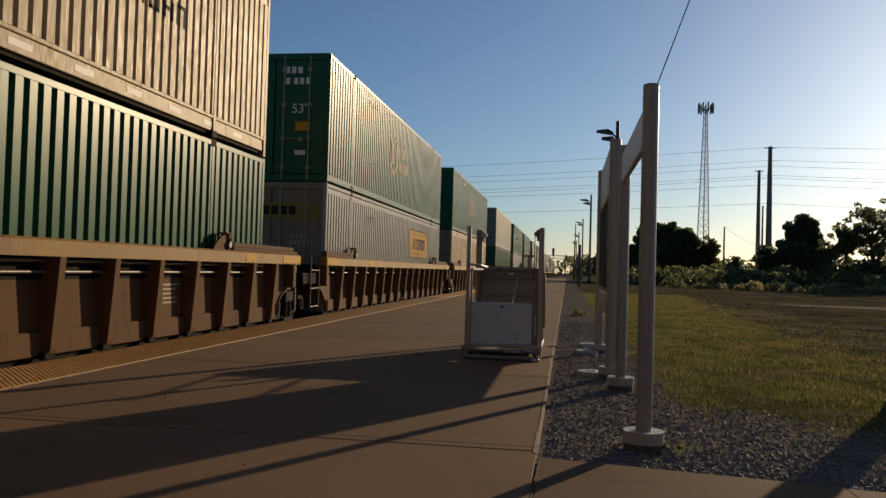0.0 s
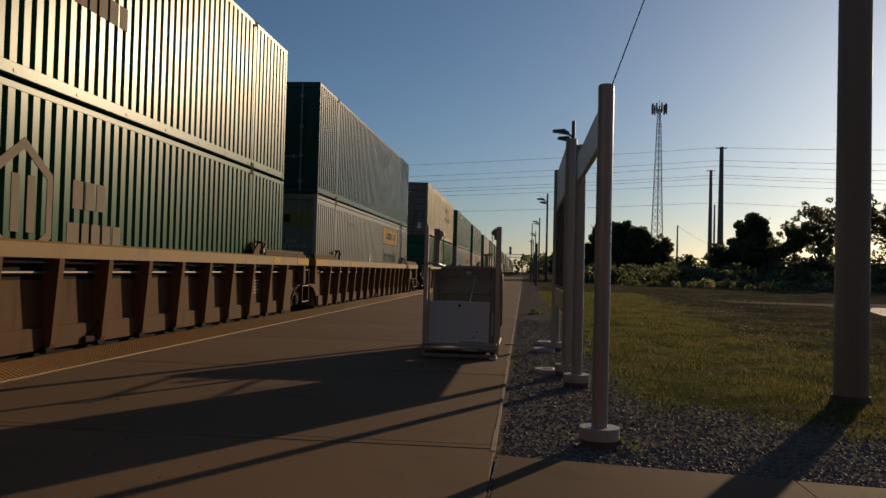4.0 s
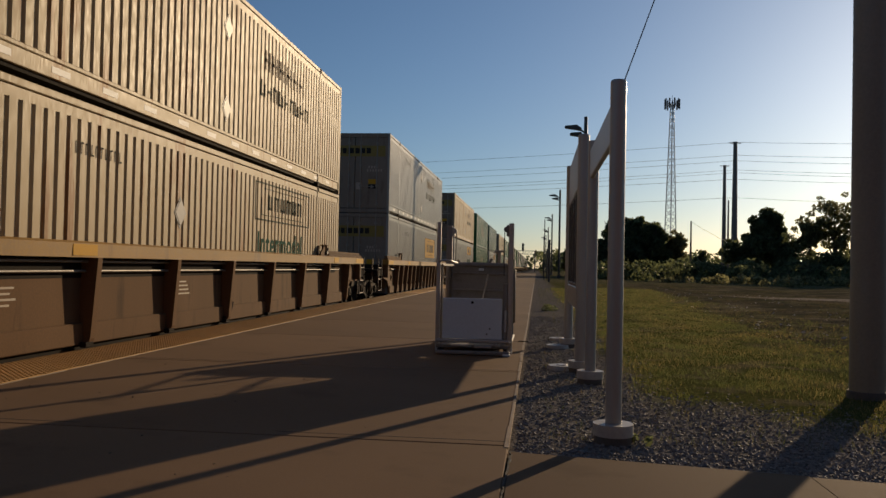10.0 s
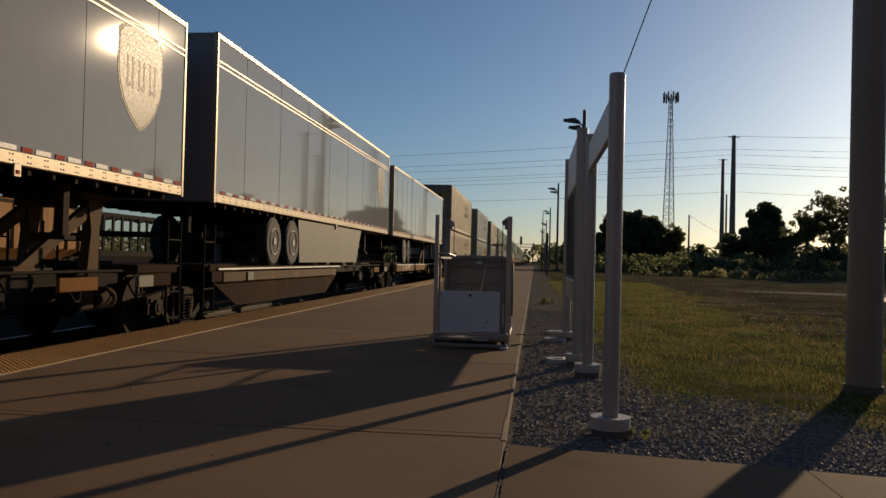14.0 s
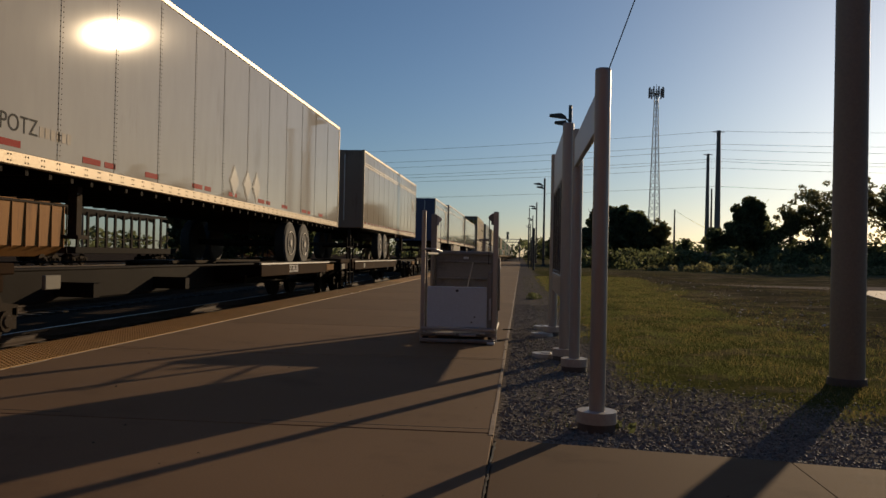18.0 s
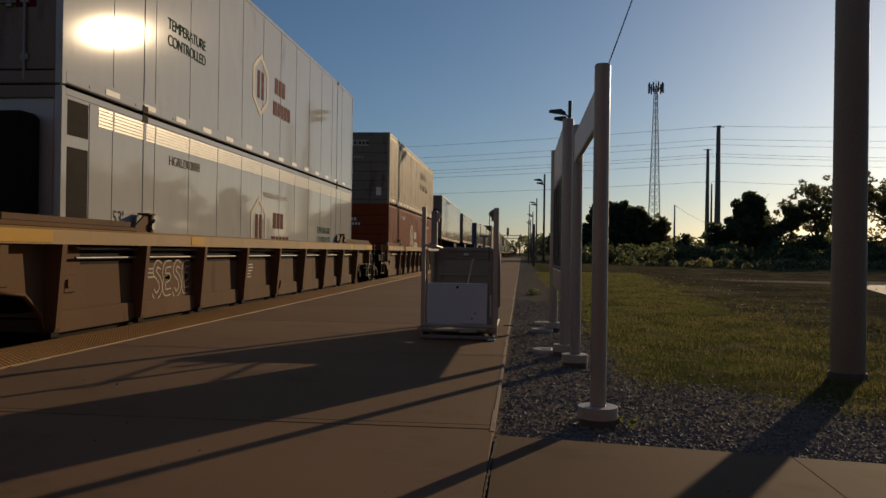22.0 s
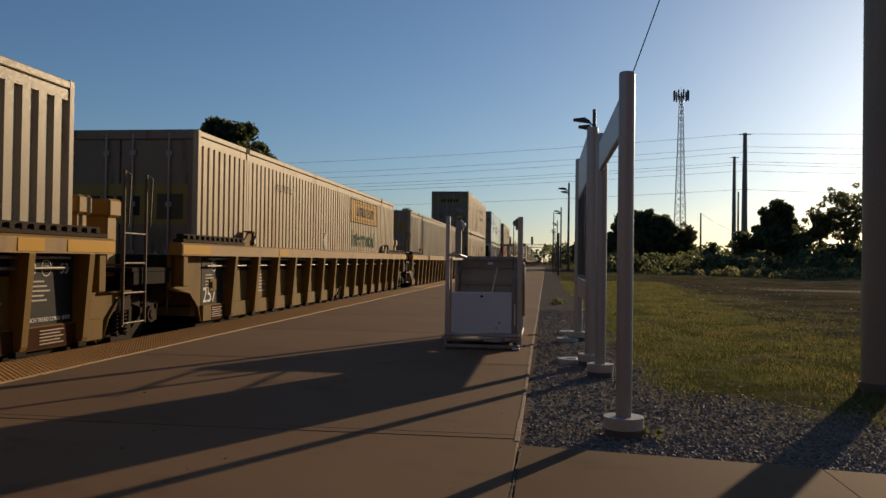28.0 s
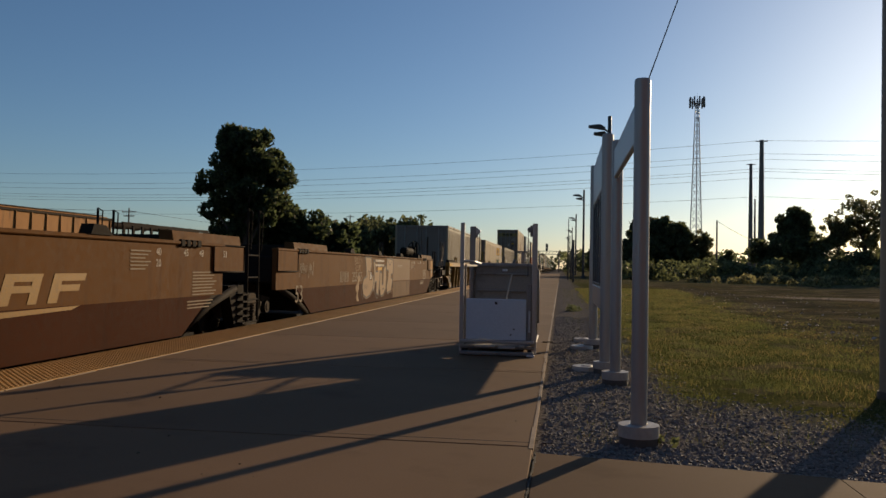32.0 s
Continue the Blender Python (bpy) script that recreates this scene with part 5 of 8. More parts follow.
def smooth_well_car(name, label, near=1.2, far=1.2, trucks=(-2.0, None), top=1.45, logo=True, gear=False, paints=None):
    """A well car with smooth two-tone sides and sloping lower corners."""
    upper_mat, lower_mat = paints or (TAN, RUST)
    back = -2.1 if gear else 0.0
    c = thing(name, label, "well car", "cars of the freight train")
    L = CL
    a, b = -near, L + far
    for s in (1, -1):
        x0, x1 = sorted((s * 1.32, s * 1.40))
        x2, x3 = sorted((s * 1.32, s * 1.404))
        def upper(bm):
            prism(bm, [(a, 0.78), (b, 0.78), (b, top), (a, top)], "x", x0, x1)
        def lower(bm):
            prism(bm, [(0.6, 0.24), (L - 0.6, 0.24), (L + 0.35, 0.78), (-0.35, 0.78)], "x", x2, x3)
        piece("side_upper", "su%d|%.2f|%.2f" % (s, near, top), upper_mat, upper, c)
        piece("side_lower", "sl%d|%s" % (s, lower_mat.name), lower_mat, lower, c, label="lower side band")
        def lip(bm):
            rbox(bm, min(s * 1.30, s * 1.44), max(s * 1.30, s * 1.44), a, b, top, top + 0.05, 0.012)
        piece("top_lip", "lip%d|%.2f|%.2f" % (s, near, top), upper_mat, lip, c)
        def guide(bm):
            prism(bm, [(0, top + 0.05), (0.06, top + 0.17), (0.3, top + 0.16), (0.46, top + 0.05)], "x", *sorted((s * 1.30, s * 1.46)))
        for y in (3.6, 6.75, 9.95, 13.2) if top > 1.4 else ():
            piece("container_guide", "cg%d|%.2f" % (s, top), BLACK, guide, c, (0, y, 0), "dark container guide on the lip")
        for y0, y1 in ((a, a + 1.2), (b - 1.2, b)):
            def end_box(bm):
                rbox(bm, *sorted((s * 1.40, s * 1.425)), y0, y1, 1.12, top + 0.03, 0.008)
            plate = piece("end_plate", "ep%d|%.2f|%.2f" % (s, y0, top), upper_mat, end_box, c)
            def edge(bm):
                x = s * 1.427
                pipe_run(bm, [(x, y0 + 0.01, 1.13), (x, y1 - 0.01, 1.13), (x, y1 - 0.01, top + 0.02), (x, y0 + 0.01, top + 0.02), (x, y0 + 0.01, 1.13)], 0.014, 6)
            piece("plate_edge", "pe%d|%.2f|%.2f" % (s, y0, top), BLACK, edge, plate, label="black edge of the end plate")
        for y0, y1 in ((a + 0.15, 0.55), (b - 0.15, L - 0.55)):
            def strut(bm):
                pipe_run(bm, [(s * 1.33, y0, 0.85), (s * 1.33, (y0 + y1) / 2, 0.62), (s * 1.33, y1, 0.26)], 0.06, 8)
            piece("end_strut", "es%d|%.2f" % (s, y0), BLACK, strut, c)
        for y0, y1 in ((a + 1.1, a + 3.4), (b - 2.4, b - 0.05)):
            def flap(bm):
                x = [s * q for q in (1.16, 1.38)]
                prism(bm, [(x[1], top + 0.04), (x[1] - s * 0.03, top + 0.19), (x[0], top + 0.2), (x[0], top + 0.04)], "y", y0, y1)
            if top < 1.4:
                def bar(bm):
                    rbox(bm, *sorted((s * 1.18, s * 1.41)), y0 - 1.1 if y0 < 5 else y0 + 0.9, y1 + 0.55 if y0 < 5 else y1, top + 0.05, top + 0.22, 0.03)
                piece("end_bar", "eb%d|%.2f" % (s, y0), RUST_ORANGE, bar, c, label="dark brown raised bar on the lip")
            if top > 1.4:
                piece("end_flap", "ef%d|%.2f" % (s, y0), upper_mat, flap, c, label="brown raised end flap")
                def hinge(bm):
                    for k in range(4):
                        rbox(bm, *sorted((s * 1.40, s * 1.45)), y0 + 0.1 + k * 0.17, y0 + 0.22 + k * 0.17, top - 0.03, top + 0.07, 0.01)
                piece("hinge", "hi%d|%.2f" % (s, y0), BLACK, hinge, c, label="black hinge on the lip")
    def floor(bm):
        box(bm, -1.3, 1.3, 0.0, L, 0.16, 0.245)
        for e0, e1 in ((a + 0.05, 0.1), (L - 0.1, b - 0.05)):
            rbox(bm, -1.31, 1.31, e0, e1, 0.9, top - 0.1, 0.03)
        rbox(bm, -1.25, 1.25, 0.2, 0.35, 0.3, top + 0.15, 0.02)
        rbox(bm, -1.25, 1.25, L - 0.35, L - 0.2, 0.3, top + 0.15, 0.02)
    piece("floor", "sfloor|%.2f|%.2f" % (near, top), BLACK, floor, c)
    for y, e, d in ((trucks[0], a, -1), (trucks[1] + L if trucks[1] is not None else None, b, 1)):
        if y is None:
            continue
        add_truck(c, y)
        def joint(bm):
            rbox(bm, -0.5, 0.5, -1.1, 1.1, 0.55, 1.0, 0.04)
        piece("drawbar", "drawbar", BLACK, joint, c, (0, y, 0))
        if top > 1.4:
            continue
        piece("side_ladder", "side_ladder_low", BLACK, side_ladder_draw(2.2, 0.25, 0.5), c, (1.38, e + d * 0.42, 0), "dark side ladder with tall grab rails")
        piece("side_ladder", "side_ladder_low", BLACK, side_ladder_draw(2.2, 0.25, 0.5), c, (-1.38, e + d * 0.42, 0), "dark side ladder with tall grab rails")
    if gear:
        E = L + 0.9
        bm = bmesh.new()
        tube(bm, (0.45, E - 1.5, top + 0.36), (0.45, E + 0.25, top + 0.36), 0.15, None, 16)
        tube(bm, (0.45, E - 1.58, top + 0.36), (0.45, E - 1.5, top + 0.36), 0.09, 0.15, 16)
        for y in (E - 1.2, E - 0.3):
            rbox(bm, 0.33, 0.57, y, y + 0.08, top + 0.08, top + 0.3, 0.01)
        part("air_reservoir", bm, BLACK, c, "black air reservoir")
        bm = bmesh.new()
        rbox(bm, 0.3, 0.62, E + 0.12, E + 0.42, top - 0.1, top + 0.58, 0.05)
        rbox(bm, 0.56, 0.66, E + 0.4, E + 0.52, top - 0.1, top + 0.74, 0.02)
        rbox(bm, -1.2, 1.2, E - 2.2, E + 0.5, top - 0.15, top + 0.12, 0.03)
        pipe_run(bm, [(0.55, E - 0.15, top + 0.5), (0.55, E - 0.15, top + 0.78), (0.55, E + 0.05, top + 0.78), (0.55, E + 0.05, top + 0.5)], 0.02, 6)
        part("brake_stand", bm, BLACK, c)
        bm = bmesh.new()
        cx, cy, tz = math.cos(0.5), math.sin(0.5), top + 0.48
        def rim_at(p, r=0.32):
            return (0.5 + r * math.cos(p) * cx, E + 0.55 - r * math.cos(p) * cy, tz + r * math.sin(p))
        pipe_run(bm, [rim_at(k * math.tau / 20) for k in range(21)], 0.018, 6)
        for k in range(6):
            tube(bm, rim_at(k * math.tau / 6, 0.0), rim_at(k * math.tau / 6), 0.014, None, 6)
        tube(bm, (0.46, E + 0.35, tz), (0.5, E + 0.55, tz), 0.03, None, 8)
        part("hand_brake", bm, BLACK, c, "hand brake wheel")
        bm = bmesh.new()
        for y in (E - 0.25,):
            pipe_run(bm, [(1.2, y, top), (1.2, y, top + 0.95), (1.2, y + 0.12, top + 0.98), (1.2, y + 0.14, top + 0.3)], 0.02, 6)
        part("grab_rail", bm, BLACK, c)
        bm = bmesh.new()
        box(bm, 1.4255, 1.4285, b - 0.62, b - 0.06, 0.86, top - 0.02)
        patch = part("orange_patch", bm, ORANGE_PATCH, c, "orange painted end patch")
        bm = bmesh.new()
        box(bm, 1.4285, 1.431, b - 0.5, b - 0.2, 0.97, 1.16)
        part("data_plate", bm, INK_FAINT, patch, "pale data plate")
    if top > 1.4:
        # a second pair of ladders at the joint with the next unit
        for s in (1, -1):
            piece("side_ladder", "side_ladder_%s" % gear, BLACK, side_ladder_draw(1.9 if gear else 2.2, 0.25, 0.5), c, (s * 1.38, b + 0.5, 0), "dark side ladder")
        def steps(bm):
            prism(bm, [(-0.4, 0.9), (0.25, 0.9), (0.25, 0.2), (-0.1, 0.2)], "x", 1.1, 1.28)
            for k in range(5):
                box(bm, 1.28, 1.40, -0.05, 0.25, 0.25 + 0.12 * k, 0.28 + 0.12 * k)
        piece("step_well", "step_well", BLACK, steps, c, (0, b + 0.1, 0), "black step well at the joint")
    if logo:
        y0 = 10.25
        for k in range(4):
            bm = bmesh.new()
            y = y0 + k * 0.76
            prism(bm, [(y, 0.82), (y + 0.16, 0.82), (y + 0.28, 1.13), (y + 0.12, 1.13)], "x", 1.401, 1.405)
            if k != 1:
                prism(bm, [(y + 0.12, 1.05), (y + 0.66, 1.05), (y + 0.70, 1.13), (y + 0.12, 1.13)], "x", 1.4012, 1.4052)
                prism(bm, [(y + 0.08, 0.94), (y + 0.55, 0.94), (y + 0.58, 1.01), (y + 0.1, 1.01)], "x", 1.4012, 1.4052)
            if k < 3:
                prism(bm, [(y + 0.44, 0.82), (y + 0.58, 0.82), (y + 0.68, 1.1), (y + 0.54, 1.1)], "x", 1.4014, 1.4054)
            part("logo", bm, YELLOW, c, "orange slanted company mark")
        bm = bmesh.new()
        prism(bm, [(y0 - 0.2, 0.66), (y0 + 2.7, 0.735), (y0 + 2.85, 0.775), (y0 - 0.2, 0.745)], "x", 1.405, 1.409)
        part("logo_underline", bm, YELLOW, c, "orange underline of the mark")
    bm = bmesh.new()
    for y, z, n, w in ((14.14 + back, 1.40, 6, 0.5), (15.85 + back * 0.6, 1.12, 8, 0.8), (15.7 + back * 0.8, 0.70, 3, 0.85), (9.8, 1.28, 2, 0.7)):
        for r in range(n):
            box(bm, 1.4045, 1.4075, y, y + w - 0.07 * (r % 3), z - r * 0.046, z - r * 0.046 + 0.018)
    tagged(part("stencil", bm, INK_FAINT, c, "small worn stencilled data"), kind="stuff")
    for w, y, z in (("40", 14.78, 1.37), ("20", 14.78, 1.22), ("45", 15.57, 1.38), ("48", 16.06, 1.38), ("53", 16.85, 1.38)):
        lettering("load_mark", w, 0.14, INK_GREY, c, (1.4275 if y + back > 16.4 and top > 1.4 else 1.402, y + back, min(z, top - 0.16 if w != "20" else top - 0.31)))
    if top > 1.4:
        lettering("length_mark", "53", 0.5, INK_FAINT, c, (1.406, -0.45, 0.5))
    return c


def smooth_run(pts, n=7):
    """A smooth curve through the points."""
    pts = [Vector(p) for p in pts]
    q = [pts[0] * 2 - pts[1]] + pts + [pts[-1] * 2 - pts[-2]]
    run = []
    for a, b, c, d in zip(q, q[1:], q[2:], q[3:]):
        for k in range(n):
            t = k / n
            run.append(0.5 * (2 * b + (c - a) * t + (2 * a - 5 * b + 4 * c - d) * t * t + (3 * b - a - 3 * c + d) * t * t * t))
    return run + [pts[-1]]


def ribbon(bm, pts, x, w):
    """A flat sprayed band along the smooth curve, a little narrower at its ends."""
    run = smooth_run(pts)
    rows = []
    for i, p in enumerate(run):
        d = (run[min(i + 1, len(run) - 1)] - run[max(i - 1, 0)]).normalized()
        k = w * (0.85 if i in (0, len(run) - 1) else 1.0)
        rows.append([bm.verts.new((x, p.x + s * d.y * k, p.y - s * d.x * k)) for s in (-1, 1)])
    for r, t in zip(rows, rows[1:]):
        bm.faces.new((r[0], r[1], t[1], t[0]))


def graffiti(car, seed, y0, y1, z0, z1, mats, x=1.4052):
    """Looping sprayed strokes on the side that spell nothing."""
    rng = random.Random(seed)
    for mat, width in mats:
        y = y0
        while y < y1:
            pts = []
            yy = y
            for k in range(rng.randint(5, 8)):
                pts.append((yy, z0 + (z1 - z0) * (rng.uniform(0.75, 1.0) if k % 2 else rng.uniform(0.0, 0.3))))
                yy += rng.uniform(0.02, 0.13)
            bm = bmesh.new()
            ribbon(bm, pts, x + 0.0043, width)
            part("graffiti", bm, mat, car, "sprayed tag stroke")
            y = yy + rng.uniform(0.02, 0.1)


def spine_car(name, label, length, trucks, hitch, deck, mark=None, side="deep"):
    """A low spine car: deck = (y0, y1) of the wheel platform; hitch = y of the stand."""
    c = thing(name, label, "spine car", "cars of the freight train")
    bm = bmesh.new()
    rbox(bm, -0.32, 0.32, -0.6, length + 0.6, 0.52, 0.98, 0.03)
    for y in range(1, int(length), 3):
        box(bm, -0.9, 0.9, y, y + 0.16, 0.6, 0.8)
    part("centre_sill", bm, BLACK, c)
    y0, y1 = deck
    for s in (1, -1):
        bm = bmesh.new()
        rbox(bm, min(s * 0.5, s * 1.42), max(s * 0.5, s * 1.42), y0, y1, 0.98, 1.05, 0.01)
        part("wheel_platform", bm, STEEL, c)
        bm = bmesh.new()
        if side == "deep":
            prism(bm, [(y0 + 0.05, 0.78), (y0 + 1.1, 0.36), (y1 - 1.1, 0.36), (y1 - 0.05, 0.78), (y1 - 0.05, 0.975), (y0 + 0.05, 0.975)], "x", *sorted((s * 1.32, s * 1.35)))
            part("platform_side", bm, SPINE_SIDE, c, "grimy brown side plate with orange patches")
            bm = bmesh.new()
            rbox(bm, min(s * 1.35, s * 1.42), max(s * 1.35, s * 1.42), y0 + 0.3, y1 - 0.3, 0.79, 0.965, 0.012)
            part("side_channel", bm, HITCH, c, "rusty brown side channel")
        else:
            rbox(bm, min(s * 1.40, s * 1.44), max(s * 1.40, s * 1.44), y0 + 0.05, y1 - 0.05, 0.76, 1.0, 0.01)
            part("platform_side", bm, ORANGE_DULL if side == "yellow" else SPINE_SIDE, c, "dull orange-yellow platform side plate" if side == "yellow" else "grimy brown platform side plate")
        bm = bmesh.new()
        box(bm, min(s * 1.40, s * 1.45), max(s * 1.40, s * 1.45), y0, y1, 1.005, 1.035)
        part("deck_edge", bm, CHROME, c, "worn bright deck edge")
        def bracket(bm):
            prism(bm, [(s * 0.3, 0.62), (s * 1.3, 0.85), (s * 1.3, 0.97), (s * 0.3, 0.97)], "y", 0, 0.06)
        for y in np.arange(y0 + 0.4, y1, 1.5):
            piece("platform_bracket", "pbr%d" % s, BLACK, bracket, c, (0, float(y), 0))
        bm = bmesh.new()
        tube(bm, (s * 1.3, 0.2, 1.02), (s * 1.3, length - 0.2, 1.02), 0.02, None, 6)
        part("walkway_rail", bm, BLACK, c)
        for e in (0.9, length - 0.9):
            bm = bmesh.new()
            rbox(bm, min(s * 0.9, s * 1.42), max(s * 0.9, s * 1.42), e - 0.6, e + 0.6, 0.98, 1.1, 0.015)
            rbox(bm, min(s * 1.36, s * 1.40), max(s * 1.36, s * 1.40), e - 0.45, e + 0.45, 0.8, 0.99, 0.01)
            part("end_step_box", bm, SPINE_SIDE, c, "grimy end sill")
        for e in (0.35, length - 0.35):
            piece("side_ladder", "side_ladder_spine", BLACK, side_ladder_draw(1.75), c, (s * 1.38, e, 0), "black side ladder")
    # hitch stand
    bm = bmesh.new()
    rbox(bm, -0.6, 0.6, hitch - 0.45, hitch + 0.4, 1.98, 2.1, 0.03)
    rbox(bm, -0.35, 0.35, hitch - 0.55, hitch - 0.1, 1.86, 1.99, 0.03)
    stand = part("hitch_stand", bm, HITCH, c, "cast trailer hitch head")
    for x in (-0.46, 0.46):
        bm = bmesh.new()
        prism(bm, [(hitch - 0.18, 1.0), (hitch + 0.16, 1.0), (hitch + 0.10, 1.55), (hitch + 0.2, 1.99), (hitch - 0.2, 1.99), (hitch - 0.10, 1.55)], "x", x - 0.07, x + 0.07)
        part("stand_leg", bm, HITCH, stand, "broad worn hitch leg")
        bm = bmesh.new()
        prism(bm, [(hitch - 1.75, 1.0), (hitch - 1.45, 1.0), (hitch - 0.15, 1.72), (hitch - 0.15, 1.92)], "x", x - 0.045, x + 0.045)
        part("brace", bm, HITCH, stand, "long sloping brace of worn brown steel")
        bm = bmesh.new()
        rbox(bm, x - 0.12, x + 0.12, hitch - 1.85, hitch - 1.4, 0.98, 1.06, 0.02)
        part("brace_foot", bm, HITCH, stand)
    bm = bmesh.new()
    rbox(bm, -0.5, 0.5, hitch - 0.05, hitch + 0.07, 1.4, 1.52, 0.02)
    part("tie_bar", bm, HITCH, stand)
    # boxes, valves and hanging hoses along both sides
    rng = random.Random(int(length * 10))
    for s in (1, -1):
        for y, w, mt, nm in ((length - 3.3, 0.8, ORANGE_DULL, "dull orange side box"), (length - 1.5, 0.42, SKIRT, "pale scuffed side box"), (2.0, 0.3, SKIRT, "pale scuffed side box")):
            bm = bmesh.new()
            rbox(bm, *sorted((s * 1.40, s * 1.448)), y, y + w, 0.80, 0.96, 0.008)
            part("side_box", bm, mt, c, nm)
        for k in range(3):
            y = hitch - 2.6 + 1.1 * k + rng.uniform(-0.3, 0.3)
            w, d = rng.uniform(0.35, 0.8), rng.uniform(0.15, 0.36)
            bm = bmesh.new()
            pipe_run(bm, [(s * 1.05, y, 0.95), (s * 1.12, y + 0.1 * w, 0.95 - 0.6 * d), (s * 1.14, y + 0.35 * w, 0.95 - d), (s * 1.14, y + 0.6 * w, 0.95 - 0.95 * d), (s * 1.1, y + 0.85 * w, 0.95 - 0.5 * d), (s * 1.05, y + w, 0.95)], 0.014, 6)
            part("brake_hose", bm, BLACK, c, "hanging black brake hose")
        bm = bmesh.new()
        y = hitch - 0.5
        tube(bm, (s * 0.72, y, 0.62), (s * 0.72, y + 0.5, 0.62), 0.16, None, 14)
        rbox(bm, *sorted((s * 0.6, s * 0.95)), y - 0.55, y - 0.2, 0.5, 0.82, 0.03)
        tube(bm, (s * 0.75, y - 0.2, 0.66), (s * 0.75, y, 0.66), 0.03, None, 8)
        part("brake_valve", bm, STEEL, c, "grimy brake cylinder and valve")
    for t in trucks:
        add_truck(c, t)
    if mark:
        lettering("car_mark", mark, 0.24, INK_WHITE, c, (1.442, deck[0] + 2.0, 0.82))
    return c


def trailer(name, label, length, mat, wheels_near=True, skirt=False, end_mat=None, tape=True, seam=1.22, height=2.66, axles=(3.2, 4.45), band=False, first=None):
    """A highway trailer; z = 0 at the rail head, box from 2.14 up."""
    c = thing(name, label, "trailer", "trailers on the train")
    L, W, z0, z1 = length, CW / 2, 2.14, 2.14 + height
    for s in (1, -1):
        bm = bmesh.new()
        box(bm, min(s * (W - 0.05), s * (W - 0.006)), max(s * (W - 0.05), s * (W - 0.006)), 0.06, L - 0.06, z0 + 0.14, z1 - 0.1)
        part("side_wall", bm, mat, c)
        y = first or seam * 0.7
        while y < L - 0.3:
            bm = bmesh.new()
            box(bm, min(s * (W - 0.01), s * (W - 0.002)), max(s * (W - 0.01), s * (W - 0.002)), y - 0.018, y + 0.018, z0 + 0.14, z1 - 0.1)
            part("seam_strip", bm, mat, c, "riveted joint strip")
            y += seam
        if not tape:
            bm = bmesh.new()
            y = first
            while y < L - 0.3:
                for d in (-0.03, 0.026):
                    for k in range(int((height - 0.35) / 0.06)):
                        z = z0 + 0.2 + 0.06 * k
                        box(bm, *sorted((s * (W - 0.006), s * (W + 0.001))), y + d, y + d + 0.008, z, z + 0.012)
                y += seam
            tagged(part("rivet", bm, STEEL, c, "rows of rivets beside the joints"), kind="stuff")
        bm = bmesh.new()
        rbox(bm, min(s * (W - 0.08), s * W), max(s * (W - 0.08), s * W), 0.0, L, z0, z0 + 0.15, 0.012)
        part("bottom_rail", bm, ALUMINIUM, c, "bright aluminium bottom rail")
        bm = bmesh.new()
        k = 0.1
        while k < L:
            for dz in (0.035, 0.10):
                for dk in (0.0, 0.05):
                    box(bm, min(s * W, s * (W + 0.004)), max(s * W, s * (W + 0.004)), k + dk, k + dk + 0.016, z0 + dz, z0 + dz + 0.016)
            k += 0.3
        tagged(part("rivet", bm, STEEL, c, "dark rivets along the rail"), kind="stuff")
        bm = bmesh.new()
        rbox(bm, min(s * (W - 0.07), s * W), max(s * (W - 0.07), s * W), 0.0, L, z1 - 0.1, z1, 0.015)
        part("top_rail", bm, ALUMINIUM, c, "aluminium top rail")
        if band:
            for z in (z1 - 0.24 - height * 0.115, z1 - 0.16 - height * 0.115):
                bm = bmesh.new()
                rbox(bm, min(s * (W - 0.01), s * (W + 0.004)), max(s * (W - 0.01), s * (W + 0.004)), 0.02, L - 0.02, z, z + 0.035, 0.004)
                part("rub_rail", bm, ALUMINIUM, c, "bright rub rail under the roof")
        for y0, y1 in ((-0.005, 0.07), (L - 0.07, L + 0.005)):
            bm = bmesh.new()
            rbox(bm, min(s * (W - 0.07), s * (W + 0.006)), max(s * (W - 0.07), s * (W + 0.006)), y0, y1, z0 - 0.02, z1 + 0.002, 0.012)
            part("corner_post", bm, ALUMINIUM, c, "bright metal corner post")
        if tape:
            for mt, off, nm in ((TAPE_RED, 0.0, "red"), (TAPE_WHITE, 0.24, "white")):
                bm = bmesh.new()
                y = 0.3 + off
                while y < L - 0.3:
                    box(bm, min(s * (W - 0.004), s * (W + 0.002)), max(s * (W - 0.004), s * (W + 0.002)), y, y + (0.18 if off == 0 else 0.27), z0 + 0.152, z0 + 0.205)
                    y += 0.6
                tagged(part("tape_mark", bm, mt, c, nm + " reflective tape marks"), kind="stuff")
    bm = bmesh.new()
    box(bm, -W + 0.04, W - 0.04, 0.02, L - 0.02, z1 - 0.05, z1 - 0.015)
    part("roof", bm, mat, c)
    bm = bmesh.new()
    box(bm, -W + 0.05, W - 0.05, 0.02, L - 0.02, z0 + 0.02, z0 + 0.14)
    for k in range(int(L / 0.45)):
        box(bm, -W + 0.06, W - 0.06, 0.2 + 0.45 * k, 0.26 + 0.45 * k, z0 - 0.08, z0 + 0.02)
    part("floor_frame", bm, BLACK, c)
    for y0, y1, nm in ((0.0, 0.06, "end_wall"), (L - 0.06, L, "front_wall")):
        bm = bmesh.new()
        rbox(bm, -W + 0.01, W - 0.01, y0, y1, z0, z1 - 0.01, 0.02)
        part(nm, bm, end_mat or mat, c)
